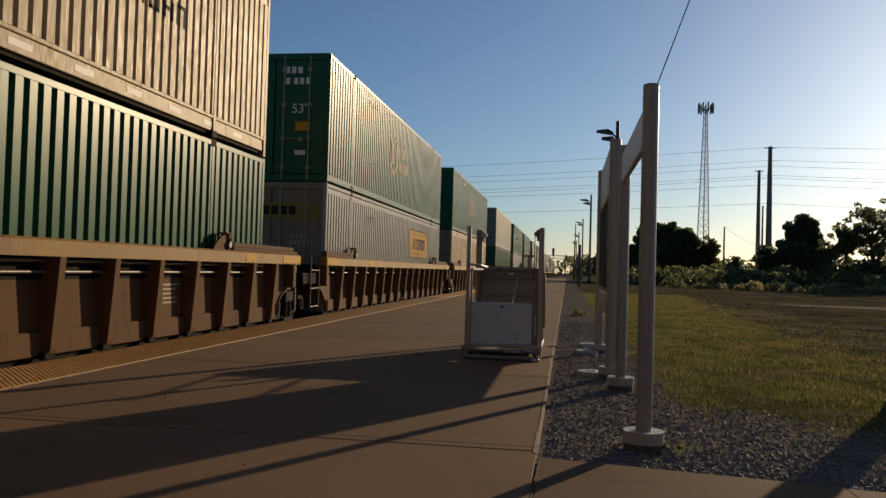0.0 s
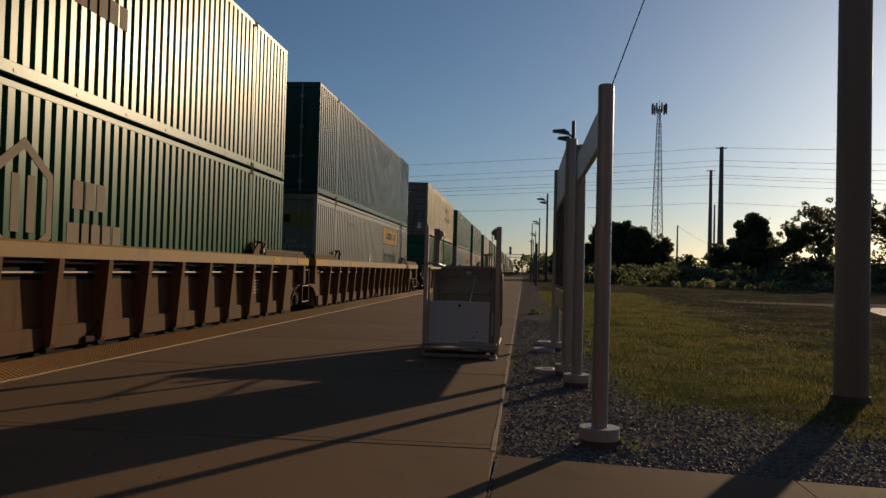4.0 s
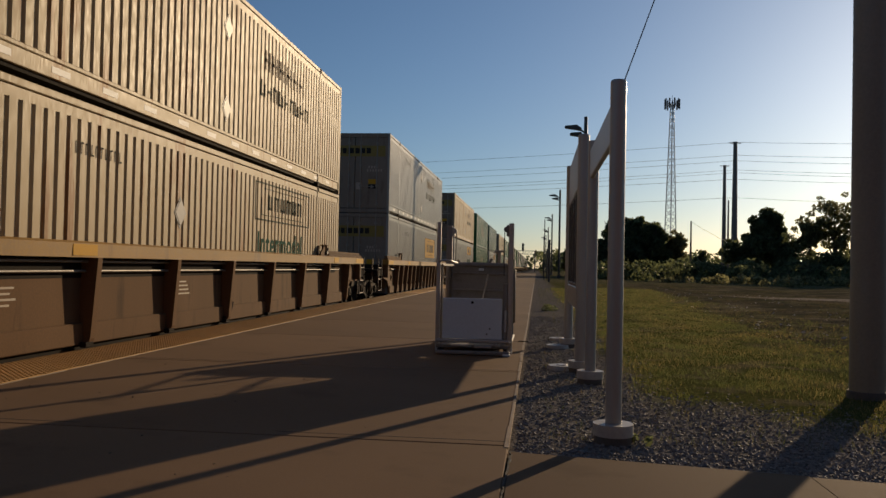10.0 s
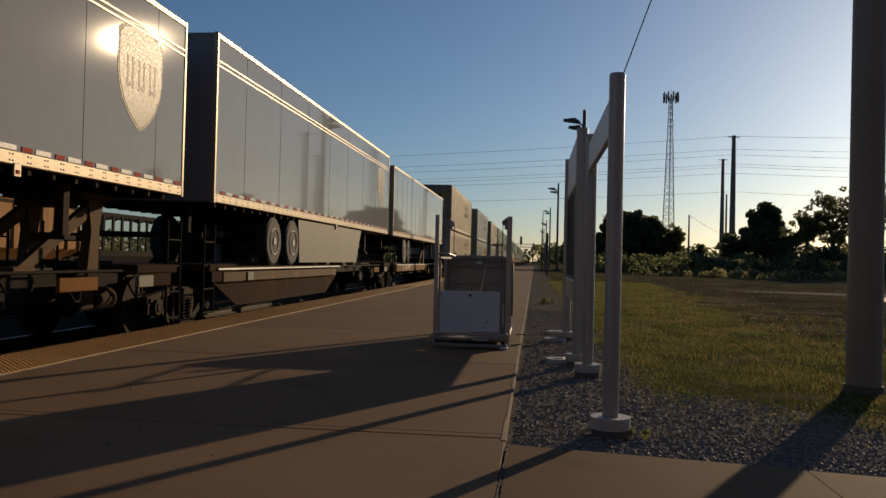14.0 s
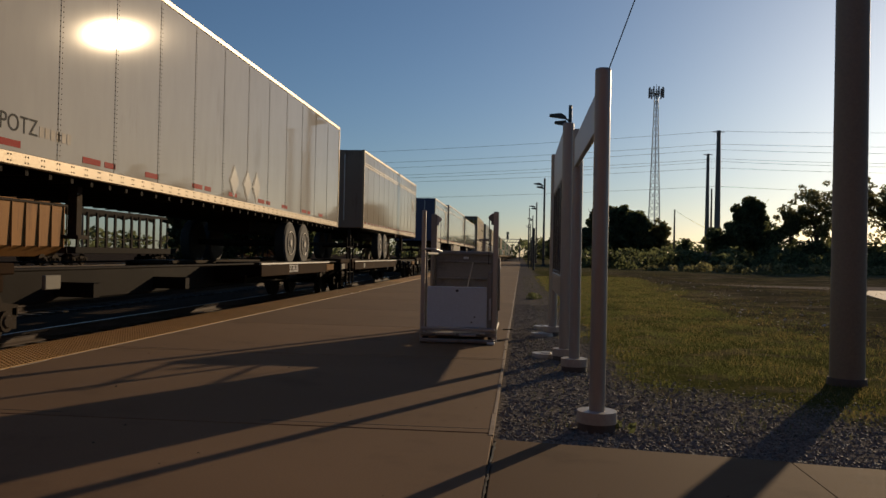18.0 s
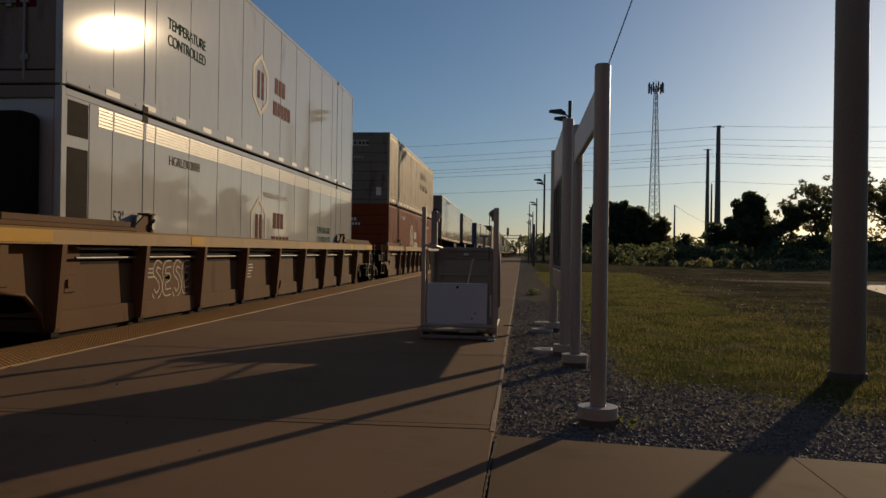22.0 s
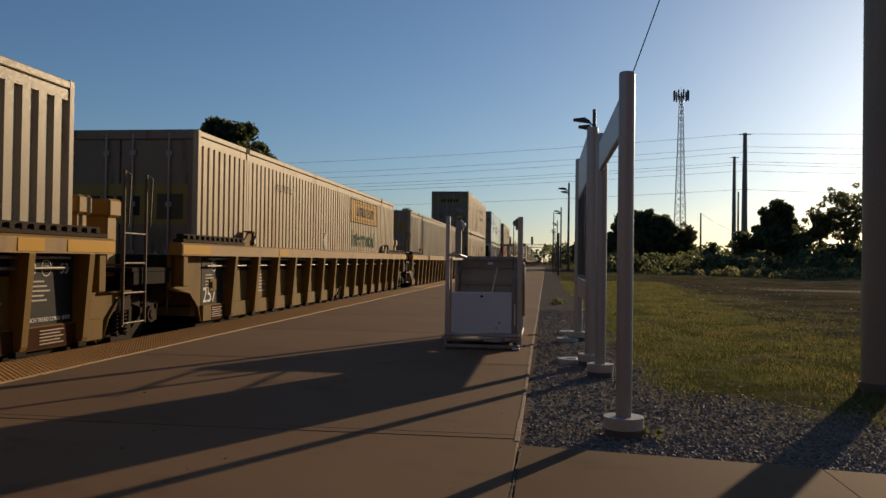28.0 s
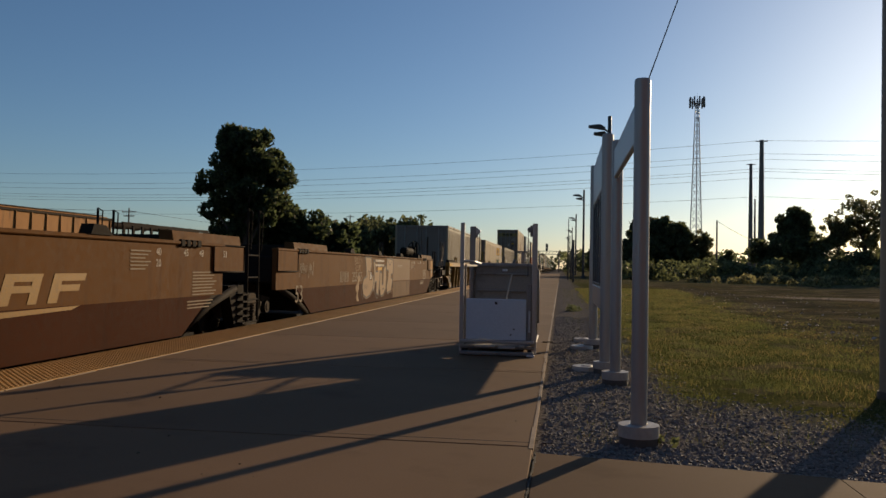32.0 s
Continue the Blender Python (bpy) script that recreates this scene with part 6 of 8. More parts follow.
    if wheels_near:
        bm = bmesh.new()
        for x in (-0.62, 0.0, 0.62):
            tube(bm, (x, -0.012, z0 + 0.25), (x, -0.012, z1 - 0.15), 0.018, None, 8)
        box(bm, -0.012, 0.012, -0.006, 0.0, z0 + 0.1, z1 - 0.1)
        part("lock_rod", bm, CHROME, c, "door lock rods")
        bm = bmesh.new()
        for x in (-0.8, 0.8):
            box(bm, x - 0.05, x + 0.05, 0.05, 0.15, z0 - 0.55, z0)
        rbox(bm, -1.1, 1.1, 0.02, 0.12, z0 - 0.62, z0 - 0.52, 0.01)
        part("under_ride_bar", bm, BLACK, c)
    ax = axles
    bm = bmesh.new()
    rbox(bm, -0.5, 0.5, ax[0] - 0.7, ax[-1] + 0.7, z0 - 0.35, z0 - 0.05, 0.02)
    for y in ax:
        tube(bm, (-1.0, y, 1.56), (1.0, y, 1.56), 0.07, None, 8)
    part("bogie", bm, BLACK, c)
    def tyre(bm):
        tube(bm, (-0.13, 0, 0), (-0.10, 0, 0), 0.45, 0.5, 28)
        tube(bm, (-0.10, 0, 0), (0.10, 0, 0), 0.5, 0.5, 28)
        tube(bm, (0.10, 0, 0), (0.13, 0, 0), 0.5, 0.45, 28)
    def rim(bm):
        pipe_run(bm, [(0.132, 0.27 * math.cos(k * math.tau / 24), 0.27 * math.sin(k * math.tau / 24)) for k in range(25)], 0.016, 6)
        tube(bm, (0.13, 0, 0), (0.15, 0, 0), 0.10, 0.08, 12)
    for y in ax:
        for s in (1, -1):
            t = piece("tyre", "tyre", RUBBER, tyre, c, (s * 1.12, y, 1.56), turn=0 if s > 0 else math.pi)
            piece("rim", "rim", RIM, rim, t, label="dull metal rim")
    ly = L - 2.6 if wheels_near else 2.6
    for s in (1, -1):
        bm = bmesh.new()
        box(bm, s * 0.95 - 0.06, s * 0.95 + 0.06, ly - 0.06, ly + 0.06, 1.45, z0)
        box(bm, s * 0.95 - 0.12, s * 0.95 + 0.12, ly - 0.12, ly + 0.12, 1.40, 1.45)
        pipe_run(bm, [(s * 0.95, ly + 0.06, 1.6), (s * 0.5, ly + 0.7, z0)], 0.03, 6)
        part("landing_leg", bm, STEEL, c)
    if tape:
        bm = bmesh.new()
        rbox(bm, W - 0.02, W + 0.012, L * 0.52, L * 0.52 + 0.12, z0 - 0.12, z0 + 0.02, 0.006)
        part("marker_bracket", bm, ALUMINIUM, c, "side marker lamp bracket")
        bm = bmesh.new()
        rbox(bm, W + 0.01, W + 0.02, L * 0.52 + 0.03, L * 0.52 + 0.09, z0 - 0.09, z0 - 0.05, 0.004)
        part("marker_lamp", bm, TAPE_RED, c, "small red side marker lamp")
    if skirt:
        bm = bmesh.new()
        prism(bm, [(ax[-1] + 0.5, 1.12), (L - 5.0, 1.12), (L - 4.4, 2.1), (ax[-1] + 0.35, 2.1)], "x", W - 0.06, W - 0.03)
        part("side_skirt", bm, SKIRT, c, "pale side skirt panel")
    return c


# ---- the train: near end of each load along the train, at the start of the clip ----
MOVERS = []  # thing, place along the train, height over the rail


def put(ob, u, z=0.0, tilt=0.0):
    MOVERS.append((ob, u, z, tilt))
    return ob


LOW, HIGH = 0.25, 3.17


def box_label(mat, where):
    tone = {WHITE: "white", CREAM: "aged cream-white", RUSTY: "rust-streaked white", GREEN: "dark green", TEAL: "dark grey-green", RED: "red", GREY: "grey", REEFER: "smooth white refrigerated"}[mat]
    return "%s %scontainer %s" % (tone, "" if mat == REEFER else "corrugated steel ", where)


def stack(u, low, high=None, low_style="", high_style="", low_end="doors", high_end="doors", low_mark="", high_mark="", lift=0.0):
    for mat, style, end, mark, z, where in ((low, low_style, low_end, low_mark, LOW, "standing in a well car"), (high, high_style, high_end, high_mark, HIGH, "stacked on another container")):
        if mat is None:
            continue
        skin = "smooth" if mat == REEFER else "corrugated"
        c = container("container", box_label(mat, where), mat, end, skin, height=CH + (0.09 if mat == REEFER and z == HIGH else 0.0))
        if style:
            dress(c, style, skin)
        if mark:
            dress_end(c, mark)
        put(c, u, z + lift)


def ribbed(u, near=1.1, far=2.3, trucks=(-2.2, 1.75), paint=None, panel=None, stencil=None, rib=1.08, black=False, first=0.75, lad=0.35, arch=0.05, mark_at=None, arch_far=0.6):
    paint, panel = paint or YELLOW, panel or DIRTY
    tone = "yellow" if panel == YELLOW_PANEL else "grimy brown"
    return put(well_car("well_car", "%s ribbed steel well car on cast trucks" % tone, paint, panel, near, far, trucks, True, rib, stencil, black, first, lad, arch, mark_at, arch_far), u)



# cars far ahead
AHEAD = ((60.6, GREEN, GREY), (80.6, GREY, GREEN), (100.6, GREEN, GREEN), (124.6, WHITE, GREY), (144.7, GREY, GREEN), (164.8, GREEN, WHITE),
         (188.8, WHITE, WHITE), (208.9, GREEN, GREY), (229.0, GREY, GREY), (253.0, WHITE, GREEN), (273.0, GREY, WHITE), (293.0, WHITE, GREY), (317.0, GREEN, WHITE), (337.0, GREY, WHITE))
for i, (u, low, high) in enumerate(AHEAD):
    stack(u, low, high, "", "", "panel", "panel")
    ribbed(u, 0.6, 1.4, (-1.95, 1.9) if i % 3 == 2 else (-1.95, None))
stack(37.3, RUSTY, GREEN, "yellow_door", "hub_green", "panel", "panel")
ribbed(37.3, 0.6, 1.4, (-1.95, 1.9))
stack(17.4, WHITE, GREEN, "yellow_door", "hub_green", "doors", "doors", "jb", "green_door")
ribbed(17.4, 0.6, 1.4, (-1.95, None))
stack(-2.5, GREEN, RUSTY, "hub_green", "pale_words", "panel", "panel", "hub", "jb_panel")
ribbed(-2.5, 1.87, 1.4, (-2.9, None), rib=1.035, first=-0.25, arch=-0.4)
stack(-26.2, WHITE, TEAL, "yellow_sign", "", "doors", "doors", "jb", "")
ribbed(-26.2, 0.9, 2.2, (-2.0, 1.4), stencil="125")
stack(-45.3, GREEN, GREEN, "hub_green", "hub_green", "panel", "doors", "hub", "green_door")
ribbed(-45.3, 0.2, 1.4, (-1.6, None))
stack(-64.75, WHITE, RUSTY, "yellow_sign", "pale_words", "doors", "doors", "jb", "jb")
ribbed(-64.75, 1.1, 1.7, (-2.2, None), stencil="21761")
stack(-88.05, WHITE, WHITE, "yellow_door", "pale_words", "doors", "doors", "jb", "jb")
a4 = ribbed(-88.05, 1.15, 1.85, (-2.3, 1.3), stencil="592446", first=1.15, mark_at=3.5, lad=0.75, arch_far=0.42)
graffiti(a4, 33, 4.5, 5.0, 0.78, 1.05, ((INK_GREY, 0.013),), 1.324)
graffiti(a4, 34, 4.5, 4.95, 0.56, 0.68, ((INK_GREY, 0.010),), 1.324)
graffiti(a4, 35, 6.6, 7.0, 0.6, 1.0, ((INK_GREY, 0.010),), 1.324)
stack(-111.6, RUSTY, RUSTY, "plain_sign", "pale_words", "doors", "doors", "jb", "jb")
ribbed(-111.6, 1.5, 2.15, (-2.6, 1.3), rib=2.14, first=-0.5, arch=-0.35, lad=0.5, arch_far=0.7)

# trailers on spine cars
HALF = ((0.0, 0.97), (0.5, 0.93), (0.86, 0.82), (1.0, 0.72), (1.0, 0.05), (0.94, -0.25), (0.78, -0.55), (0.5, -0.82), (0.2, -1.0), (0.0, -1.08))


def shield(t, y, z, w=0.62, pale_field=True):
    """A broad shield with rim, field and upright bars; either the field or the rim and bars are pale."""
    h = w * 1.12
    field, rim = (SHIELD_PALE, SHIELD_TAN) if pale_field else (SHIELD_TAN, SHIELD_PALE)
    ring = list(HALF) + [(-p, q) for p, q in reversed(HALF[1:-1])]
    for mt, k, x, nm in ((rim, 1.0, 1.2895, "thin rim of the"), (field, 0.93, 1.2925, "pale cream" if pale_field else "dull tan")):
        bm = bmesh.new()
        prism(bm, [(y + p * w * k, z + q * h * k) for p, q in ring], "x", x, x + 0.003)
        part("shield_mark", bm, mt, t, nm + " shield company mark")
    bm = bmesh.new()
    for k in (-0.5, 0.0, 0.5):
        for d in (-0.13, 0.09):
            box(bm, 1.2955, 1.297, y + (k + d) * w, y + (k + d + 0.08) * w, z - 0.28 * h - 0.1 * abs(d), z + 0.3 * h)
        box(bm, 1.2955, 1.297, y + (k - 0.05) * w, y + (k + 0.09) * w, z - 0.28 * h, z - 0.2 * h)
    tagged(part("shield_bar", bm, rim, t, "upright bars on the shield"), kind="stuff")


SPINE = "low grimy black spine car with a wheel platform"
t1 = trailer("trailer", "silver-grey smooth highway trailer with red and white reflective tape", 16.25, TRAILER, axles=(3.15, 4.35), end_mat=GREY)
lettering("trailer_mark", "CTLZ535746", 0.205, INK, t1, (1.291, 14.25, 2.47), stretch=0.92)
# added black sheet on the far side makes the space below look dark
bm = bmesh.new()
box(bm, -1.24, -1.215, 0.4, 11.5, 1.12, 2.12)
part("side_skirt", bm, BLACK, t1, "dark side skirt on the far side")
put(t1, -132.85)
put(spine_car("spine_car", SPINE, 18.6, (0.1, 17.6), 14.6, (0.6, 8.6), "TTAX 553646", "yellow"), -133.3)
t2 = trailer("trailer", "silver-grey smooth highway trailer with a shield mark and side skirt", 16.1, TRAILER, skirt=True, axles=(3.35, 4.65), band=True, end_mat=GREY, seam=2.05, height=2.86)
shield(t2, 14.6, 3.72, pale_field=False)
put(t2, -150.02)
put(spine_car("spine_car", SPINE, 17.0, (0.0,), 14.8, (0.6, 9.0)), -150.7)
t3 = trailer("trailer", "short silver-grey trailer with a shield mark and navy end wall", 8.4, TRAILER, end_mat=BLUE, axles=(0.95,), band=True, skirt=True, seam=1.83, first=2.0)
shield(t3, 7.0, 3.65)
put(t3, -159.6)
put(spine_car("spine_car", SPINE, 16.6, (0.0,), 15.6, (7.2, 11.8)), -167.9)
# rear doors take the paint darkened for their shade
t4 = trailer("trailer", "cream-white highway trailer with dark dirty rear doors", 13.5, TRAILER_CREAM, end_mat=DOOR_SHADED, seam=1.1, axles=(3.6, 4.8), band=True)
shield(t4, 12.4, 3.55, 0.4)
put(t4, -182.35)
put(spine_car("spine_car", SPINE, 17.3, (0.0,), 12.6, (0.6, 9.0), None, "brown"), -184.9)
# end wall greyer than the sides: its shade is put into the colour
t5 = trailer("trailer", "white smooth highway trailer with metal placard holders", 15.95, TRAILER_WHITE, wheels_near=False, tape=False, axles=(11.3, 12.5), height=2.93, end_mat=SKIRT, seam=1.29, first=0.34)
for y in (7.35, 8.08, 8.62):
    placard(t5, y, 2.62, 1.2895, 0.26)
bm = bmesh.new()
for k in range(9):
    box(bm, 1.289, 1.293, 0.5 + k * 1.65, 0.92 + k * 1.65, 2.33, 2.405)
    if k % 2:
        box(bm, 1.289, 1.293, 1.02 + k * 1.65, 1.3 + k * 1.65, 2.33, 2.405)
tagged(part("tape_mark", bm, TAPE_RED, t5, "red reflective tape marks"), kind="stuff")
lettering("trailer_mark", "POTZ", 0.26, INK, t5, (1.291, 0.55, 2.5))
bars(t5, "trailer_number", INK_GREY, 1.25, 2.5, (0.08, 0.08, 0.08, 0.08, 0.08, 0.08), 0.12, "small grey number", 1.29, 0.03)
end_bars(t5, "end_marking", INK, 0.05, 4.0, (0.16, 0.0, 0.1, 0.1, 0.1, 0.1, 0.1, 0.1), 0.16, "dark identification lettering", -0.002, 0.03)
end_bars(t5, "end_marking", INK, -0.4, 3.55, (0.6,), 0.1, "small dark maker's plate", -0.002)
for x, z, w in ((0.3, 2.75, 0.16), (0.62, 2.68, 0.12), (0.5, 2.45, 0.3), (-0.3, 2.45, 0.2), (0.95, 2.8, 0.1)):
    end_mark(t5, "end_fitting", BLACK, x, x + w, z, z + w * 0.9, "dark air and lamp fitting", -0.02)
put(t5, -202.1, 0.0, -0.4)
put(spine_car("spine_car", SPINE, 18.2, (0.9, 18.0), 1.7, (9.4, 15.2), "553636", "brown"), -202.9)

stack(-223.7, RED, RUSTY, "hub_red", "pale_words", "panel", "panel", "hub", "jb_panel")
ribbed(-223.7, 1.5, 2.3, (-2.6, 1.3), rib=1.6, stencil="DTTX 466701", first=1.85, arch=-0.45, mark_at=3.3)
stack(-247.05, REEFER, REEFER, "temperature", "roof_house", "reefer", "doors", "", "high_cube")
a7 = ribbed(-247.05, 1.5, 2.3, (-2.6, 1.3), rib=2.05, first=-0.28, arch=-0.33)
# four swollen outlined letters
for k in range(4):
    y, z = 2.36 + 0.34 * k, 0.79 + 0.015 * (k % 2)
    curve = [(0.26, 0.2), (0.12, 0.24), (0.04, 0.12), (0.2, 0.0), (0.24, -0.14), (0.1, -0.24), (0.0, -0.16)] if k % 2 == 0 else [(0.26, 0.22), (0.06, 0.2), (0.02, 0.05), (0.2, 0.02), (0.03, -0.04), (0.05, -0.2), (0.26, -0.2)]
    for mt, w, x, nm in ((INK_GREY, 0.058, 1.3292, "pale sprayed bubble letter"), (DIRTY, 0.038, 1.3302, "brown inside of the bubble letter")):
        bm = bmesh.new()
        ribbon(bm, [(y + p, z + q) for p, q in curve], x, w)
        part("graffiti", bm, mt, a7, nm)
stack(-270.75, RUSTY, RUSTY, "old_sign", "rusty_words", "doors", "doors", "jb", "jb")
w0 = put(smooth_well_car("well_car", "faded orange-brown smooth-sided well car", 2.0, 3.1, (-2.7, 2.5), 1.32, False, False, (TAN_ORANGE, RUST_ORANGE)), -270.75)
bm = bmesh.new()
box(bm, 1.4002, 1.403, 3.0, 5.5, 0.8, 1.03)
part("mark_field", bm, MARK_FIELD, w0, "dark grey-green field behind the lettering")
lettering("car_mark", "DTTX 470241", 0.26, INK_GREY, w0, (1.4045, 3.12, 0.83))
bm = bmesh.new()
for y in (9.7, 10.5):
    prism(bm, [(y, 0.82), (y + 0.25, 0.82), (y + 0.62, 1.2), (y + 0.37, 1.2)], "x", 1.4012, 1.404)
prism(bm, [(11.25, 1.2), (11.5, 1.2), (11.86, 0.82), (11.6, 0.82)], "x", 1.4012, 1.404)
part("logo", bm, INK_FAINT, w0, "pale slanted company mark")
graffiti(w0, 5, 6.9, 8.9, 1.1, 1.3, ((SPRAY_DARK, 0.02),))
graffiti(w0, 16, 12.0, 13.2, 0.98, 1.24, ((TAN_PALE, 0.02),))
graffiti(w0, 17, 12.1, 13.1, 0.66, 0.92, ((TAN_PALE, 0.016),))
graffiti(w0, 6, -1.2, 1.6, 1.38, 1.52, ((SPRAY_DARK, 0.016),), 1.4125)
for y0, y1, z in ((0.6, 2.6, 0.42), (2.8, 4.4, 0.47)):
    bm = bmesh.new()
    ribbon(bm, [(y0, z), (y0 + 0.6, z + 0.02), (y1, z + 0.05)], 1.4062, 0.012)
    part("scrape", bm, INK_FAINT, w0, "long pale scrape in the paint")
for y in (0.15, 1.25):
    bm = bmesh.new()
    ribbon(bm, [(y, 1.31), (y + 0.03, 1.05), (y - 0.02, 0.84)], 1.4018, 0.03)
    part("drip", bm, SPRAY_DARK, w0, "dark drip stain below the lip")

# three yellow units with single containers
stack(-294.65, CREAM, None, "", "", "doors", "doors", "jb", "", 0.1)
y1 = ribbed(-294.65, 0.8, 2.2, (-1.7, 1.4), YELLOW, YELLOW_PANEL, black=True, rib=1.0086, first=0.95)
lettering("car_mark", "DTTX 791438 B", 0.13, INK, y1, (1.5405, 8.93, 1.34))
stack(-314.45, RUSTY, None, "yellow_sign", "", "doors", "doors", "jb_big", "", 0.1)
ribbed(-314.45, 1.0, 1.3, (-2.0, None), YELLOW, YELLOW_PANEL, "257", black=True, first=1.05, lad=1.05)
stack(-333.9, CREAM, None, "", "", "doors", "doors", "", "", 0.1)
y3 = ribbed(-333.9, 1.1, 0.5, (-2.3, None), YELLOW, YELLOW_PANEL, black=True, first=1.05, lad=1.6)
for y, w, word in ((4.48, 0.74, "DTTX"), (5.56, 1.28, "791438")):
    bm = bmesh.new()
    box(bm, 1.325, 1.330, y - 0.05, y + w, 0.78, 1.03)
    part("mark_field", bm, INK, y3, "black field behind the lettering")
    lettering("car_mark", word, 0.29, INK_WHITE, y3, (1.3315, y, 0.81), stretch=1.08)

# empty smooth-sided units at the end
w1 = put(smooth_well_car("well_car", "empty faded brown smooth-sided well car with graffiti", 1.55, 0.75, (-2.2, 1.9), 1.52, False, True), -356.2)
for z0, z1, mt in ((0.80, 1.50, TAN_WORN), (0.27, 0.77, DIRTY)):
    bm = bmesh.new()
    box(bm, 1.4035, 1.4048, 9.05, 11.9, z0, z1)
    part("paint_patch", bm, mt, w1, "washed-out patch of paint")
LETTERS = (
    ((5.36, 1.5), (6.04, 1.49), (6.12, 1.3), (6.0, 1.12), (5.98, 1.0), (6.3, 0.98), (6.38, 0.85), (6.25, 0.6), (5.9, 0.44), (5.5, 0.39), (5.2, 0.48), (5.08, 0.7), (5.2, 0.9), (5.5, 0.97), (5.48, 1.2)),
    ((6.3, 1.44), (6.55, 1.36), (6.62, 1.1), (6.86, 1.1), (6.92, 1.36), (7.18, 1.3), (7.14, 0.86), (6.98, 0.42), (6.74, 0.48), (6.72, 0.8), (6.52, 0.8), (6.46, 0.56), (6.3, 0.62), (6.48, 0.92)),
    ((7.22, 1.1), (7.42, 1.06), (7.47, 0.72), (7.62, 0.72), (7.66, 1.18), (7.96, 1.3), (8.04, 0.92), (7.96, 0.56), (7.64, 0.4), (7.32, 0.38), (7.16, 0.6)),
    ((8.12, 1.5), (9.02, 1.47), (9.0, 1.02), (8.74, 1.0), (8.72, 0.9), (8.96, 0.86), (8.74, 0.5), (8.22, 0.44), (8.1, 0.62), (8.3, 0.9), (8.34, 1.12), (8.08, 1.14)))
for k, letter in enumerate(LETTERS):
    mid = [sum(p[i] for p in letter) / len(letter) for i in (0, 1)]
    for mt, grow, x, nm in ((TAN_PALE, 1.0, 1.4066, "pale angular sprayed letter"), (DIRTY, 1.09, 1.4052, "brown shade behind the letter")):
        bm = bmesh.new()
        prism(bm, [(mid[0] + 0.04 * (grow > 1) + (p - mid[0]) * grow, max(0.3, min(1.515, mid[1] + (q - mid[1]) * grow))) for p, q in letter], "x", x, x + 0.0009)
        part("graffiti", bm, mt, w1, nm)
    bm = bmesh.new()
    outline(bm, list(letter), 1.4084, 0.024)
    part("graffiti", bm, SPRAY_DARK, w1, "dark sprayed outline")
# loose dark strokes round the letters
for pts in (((5.0, 0.9), (4.93, 0.7), (5.0, 0.5), (5.2, 0.36)), ((5.25, 1.46), (5.7, 1.53), (6.1, 1.52)), ((6.5, 0.6), (6.7, 0.36), (6.95, 0.34)), ((8.2, 1.46), (8.5, 1.3), (8.9, 1.45)),
            ((5.6, 0.95), (5.75, 1.12), (5.95, 1.05)), ((7.5, 0.55), (7.62, 0.6), (7.8, 0.55)), ((9.06, 1.44), (9.07, 1.1), (9.0, 0.8), (8.9, 0.55))):
    bm = bmesh.new()
    ribbon(bm, pts, 1.409, 0.014)
    part("graffiti", bm, SPRAY_DARK, w1, "dark sprayed stroke")
graffiti(w1, 15, 8.6, 9.2, 0.4, 0.6, ((TAN_PALE, 0.008),))
graffiti(w1, 18, 5.2, 5.6, 0.62, 0.78, ((SPRAY_DARK, 0.008),), 1.4092)
# a tag in two words above the number
STROKES = {
    "B": (((0, 0), (0.05, 1)), ((0.05, 1), (0.6, 0.85), (0.45, 0.55), (0.1, 0.5)), ((0.1, 0.5), (0.7, 0.35), (0.5, 0.0), (0, 0))),
    "U": (((0, 1), (0.05, 0.2), (0.35, 0), (0.6, 0.25), (0.65, 1)),), "L": (((0.1, 1), (0.0, 0.05)), ((0.0, 0.05), (0.6, 0.1))),
    "E": (((0.05, 1), (0, 0)), ((0.05, 1), (0.6, 0.95)), ((0, 0.5), (0.5, 0.55)), ((0, 0), (0.6, 0.05))), "T": (((0, 0.95), (0.8, 1.05)), ((0.4, 1), (0.35, 0))),
    "O": (((0.3, 1), (0.0, 0.6), (0.2, 0.0), (0.6, 0.3), (0.55, 0.85), (0.3, 1)),), "R": (((0, 0), (0.05, 1)), ((0.05, 1), (0.6, 0.8), (0.1, 0.5)), ((0.1, 0.5), (0.65, 0)))}
for word, y, z, w, h in (("BULET", 4.22, 1.29, 0.17, 0.19), ("OUR", 4.36, 1.11, 0.18, 0.15)):
    for k, ch in enumerate(word):
        for n, stroke in enumerate(STROKES[ch]):
            bm = bmesh.new()
            ribbon(bm, [(y + k * w + p * w * 0.95, z + 0.012 * k + q * h) for p, q in stroke], 1.4064 + 0.0003 * n, 0.011)
            part("graffiti", bm, TAN_PALE, w1, "pale sprayed stroke of a tag")
graffiti(w1, 12, -0.2, 0.5, 0.98, 1.34, ((INK_FAINT, 0.012),))
bm = bmesh.new()
prism(bm, [(4.62, 1.0), (4.78, 0.98), (4.80, 0.9), (4.7, 0.8), (4.72, 0.66), (4.64, 0.6), (4.58, 0.5), (4.72, 0.34), (4.5, 0.33), (4.44, 0.45), (4.5, 0.56), (4.36, 0.62), (4.38, 0.74), (4.56, 0.8)], "x", 1.4062, 1.4072)
part("graffiti", bm, TAN_PALE, w1, "pale worn blot of sprayed paint")
bars(w1, "owner_mark", INK_FAINT, 2.88, 0.85, (0.04, 0.05, 0.04, 0.04, 0.05, 0.05, 0.04), 0.26, "pale worn company lettering", 1.4015, 0.075)
lettering("car_mark", "255455", 0.36, INK_FAINT, w1, (1.4015, 4.0, 0.85))
bm = bmesh.new()
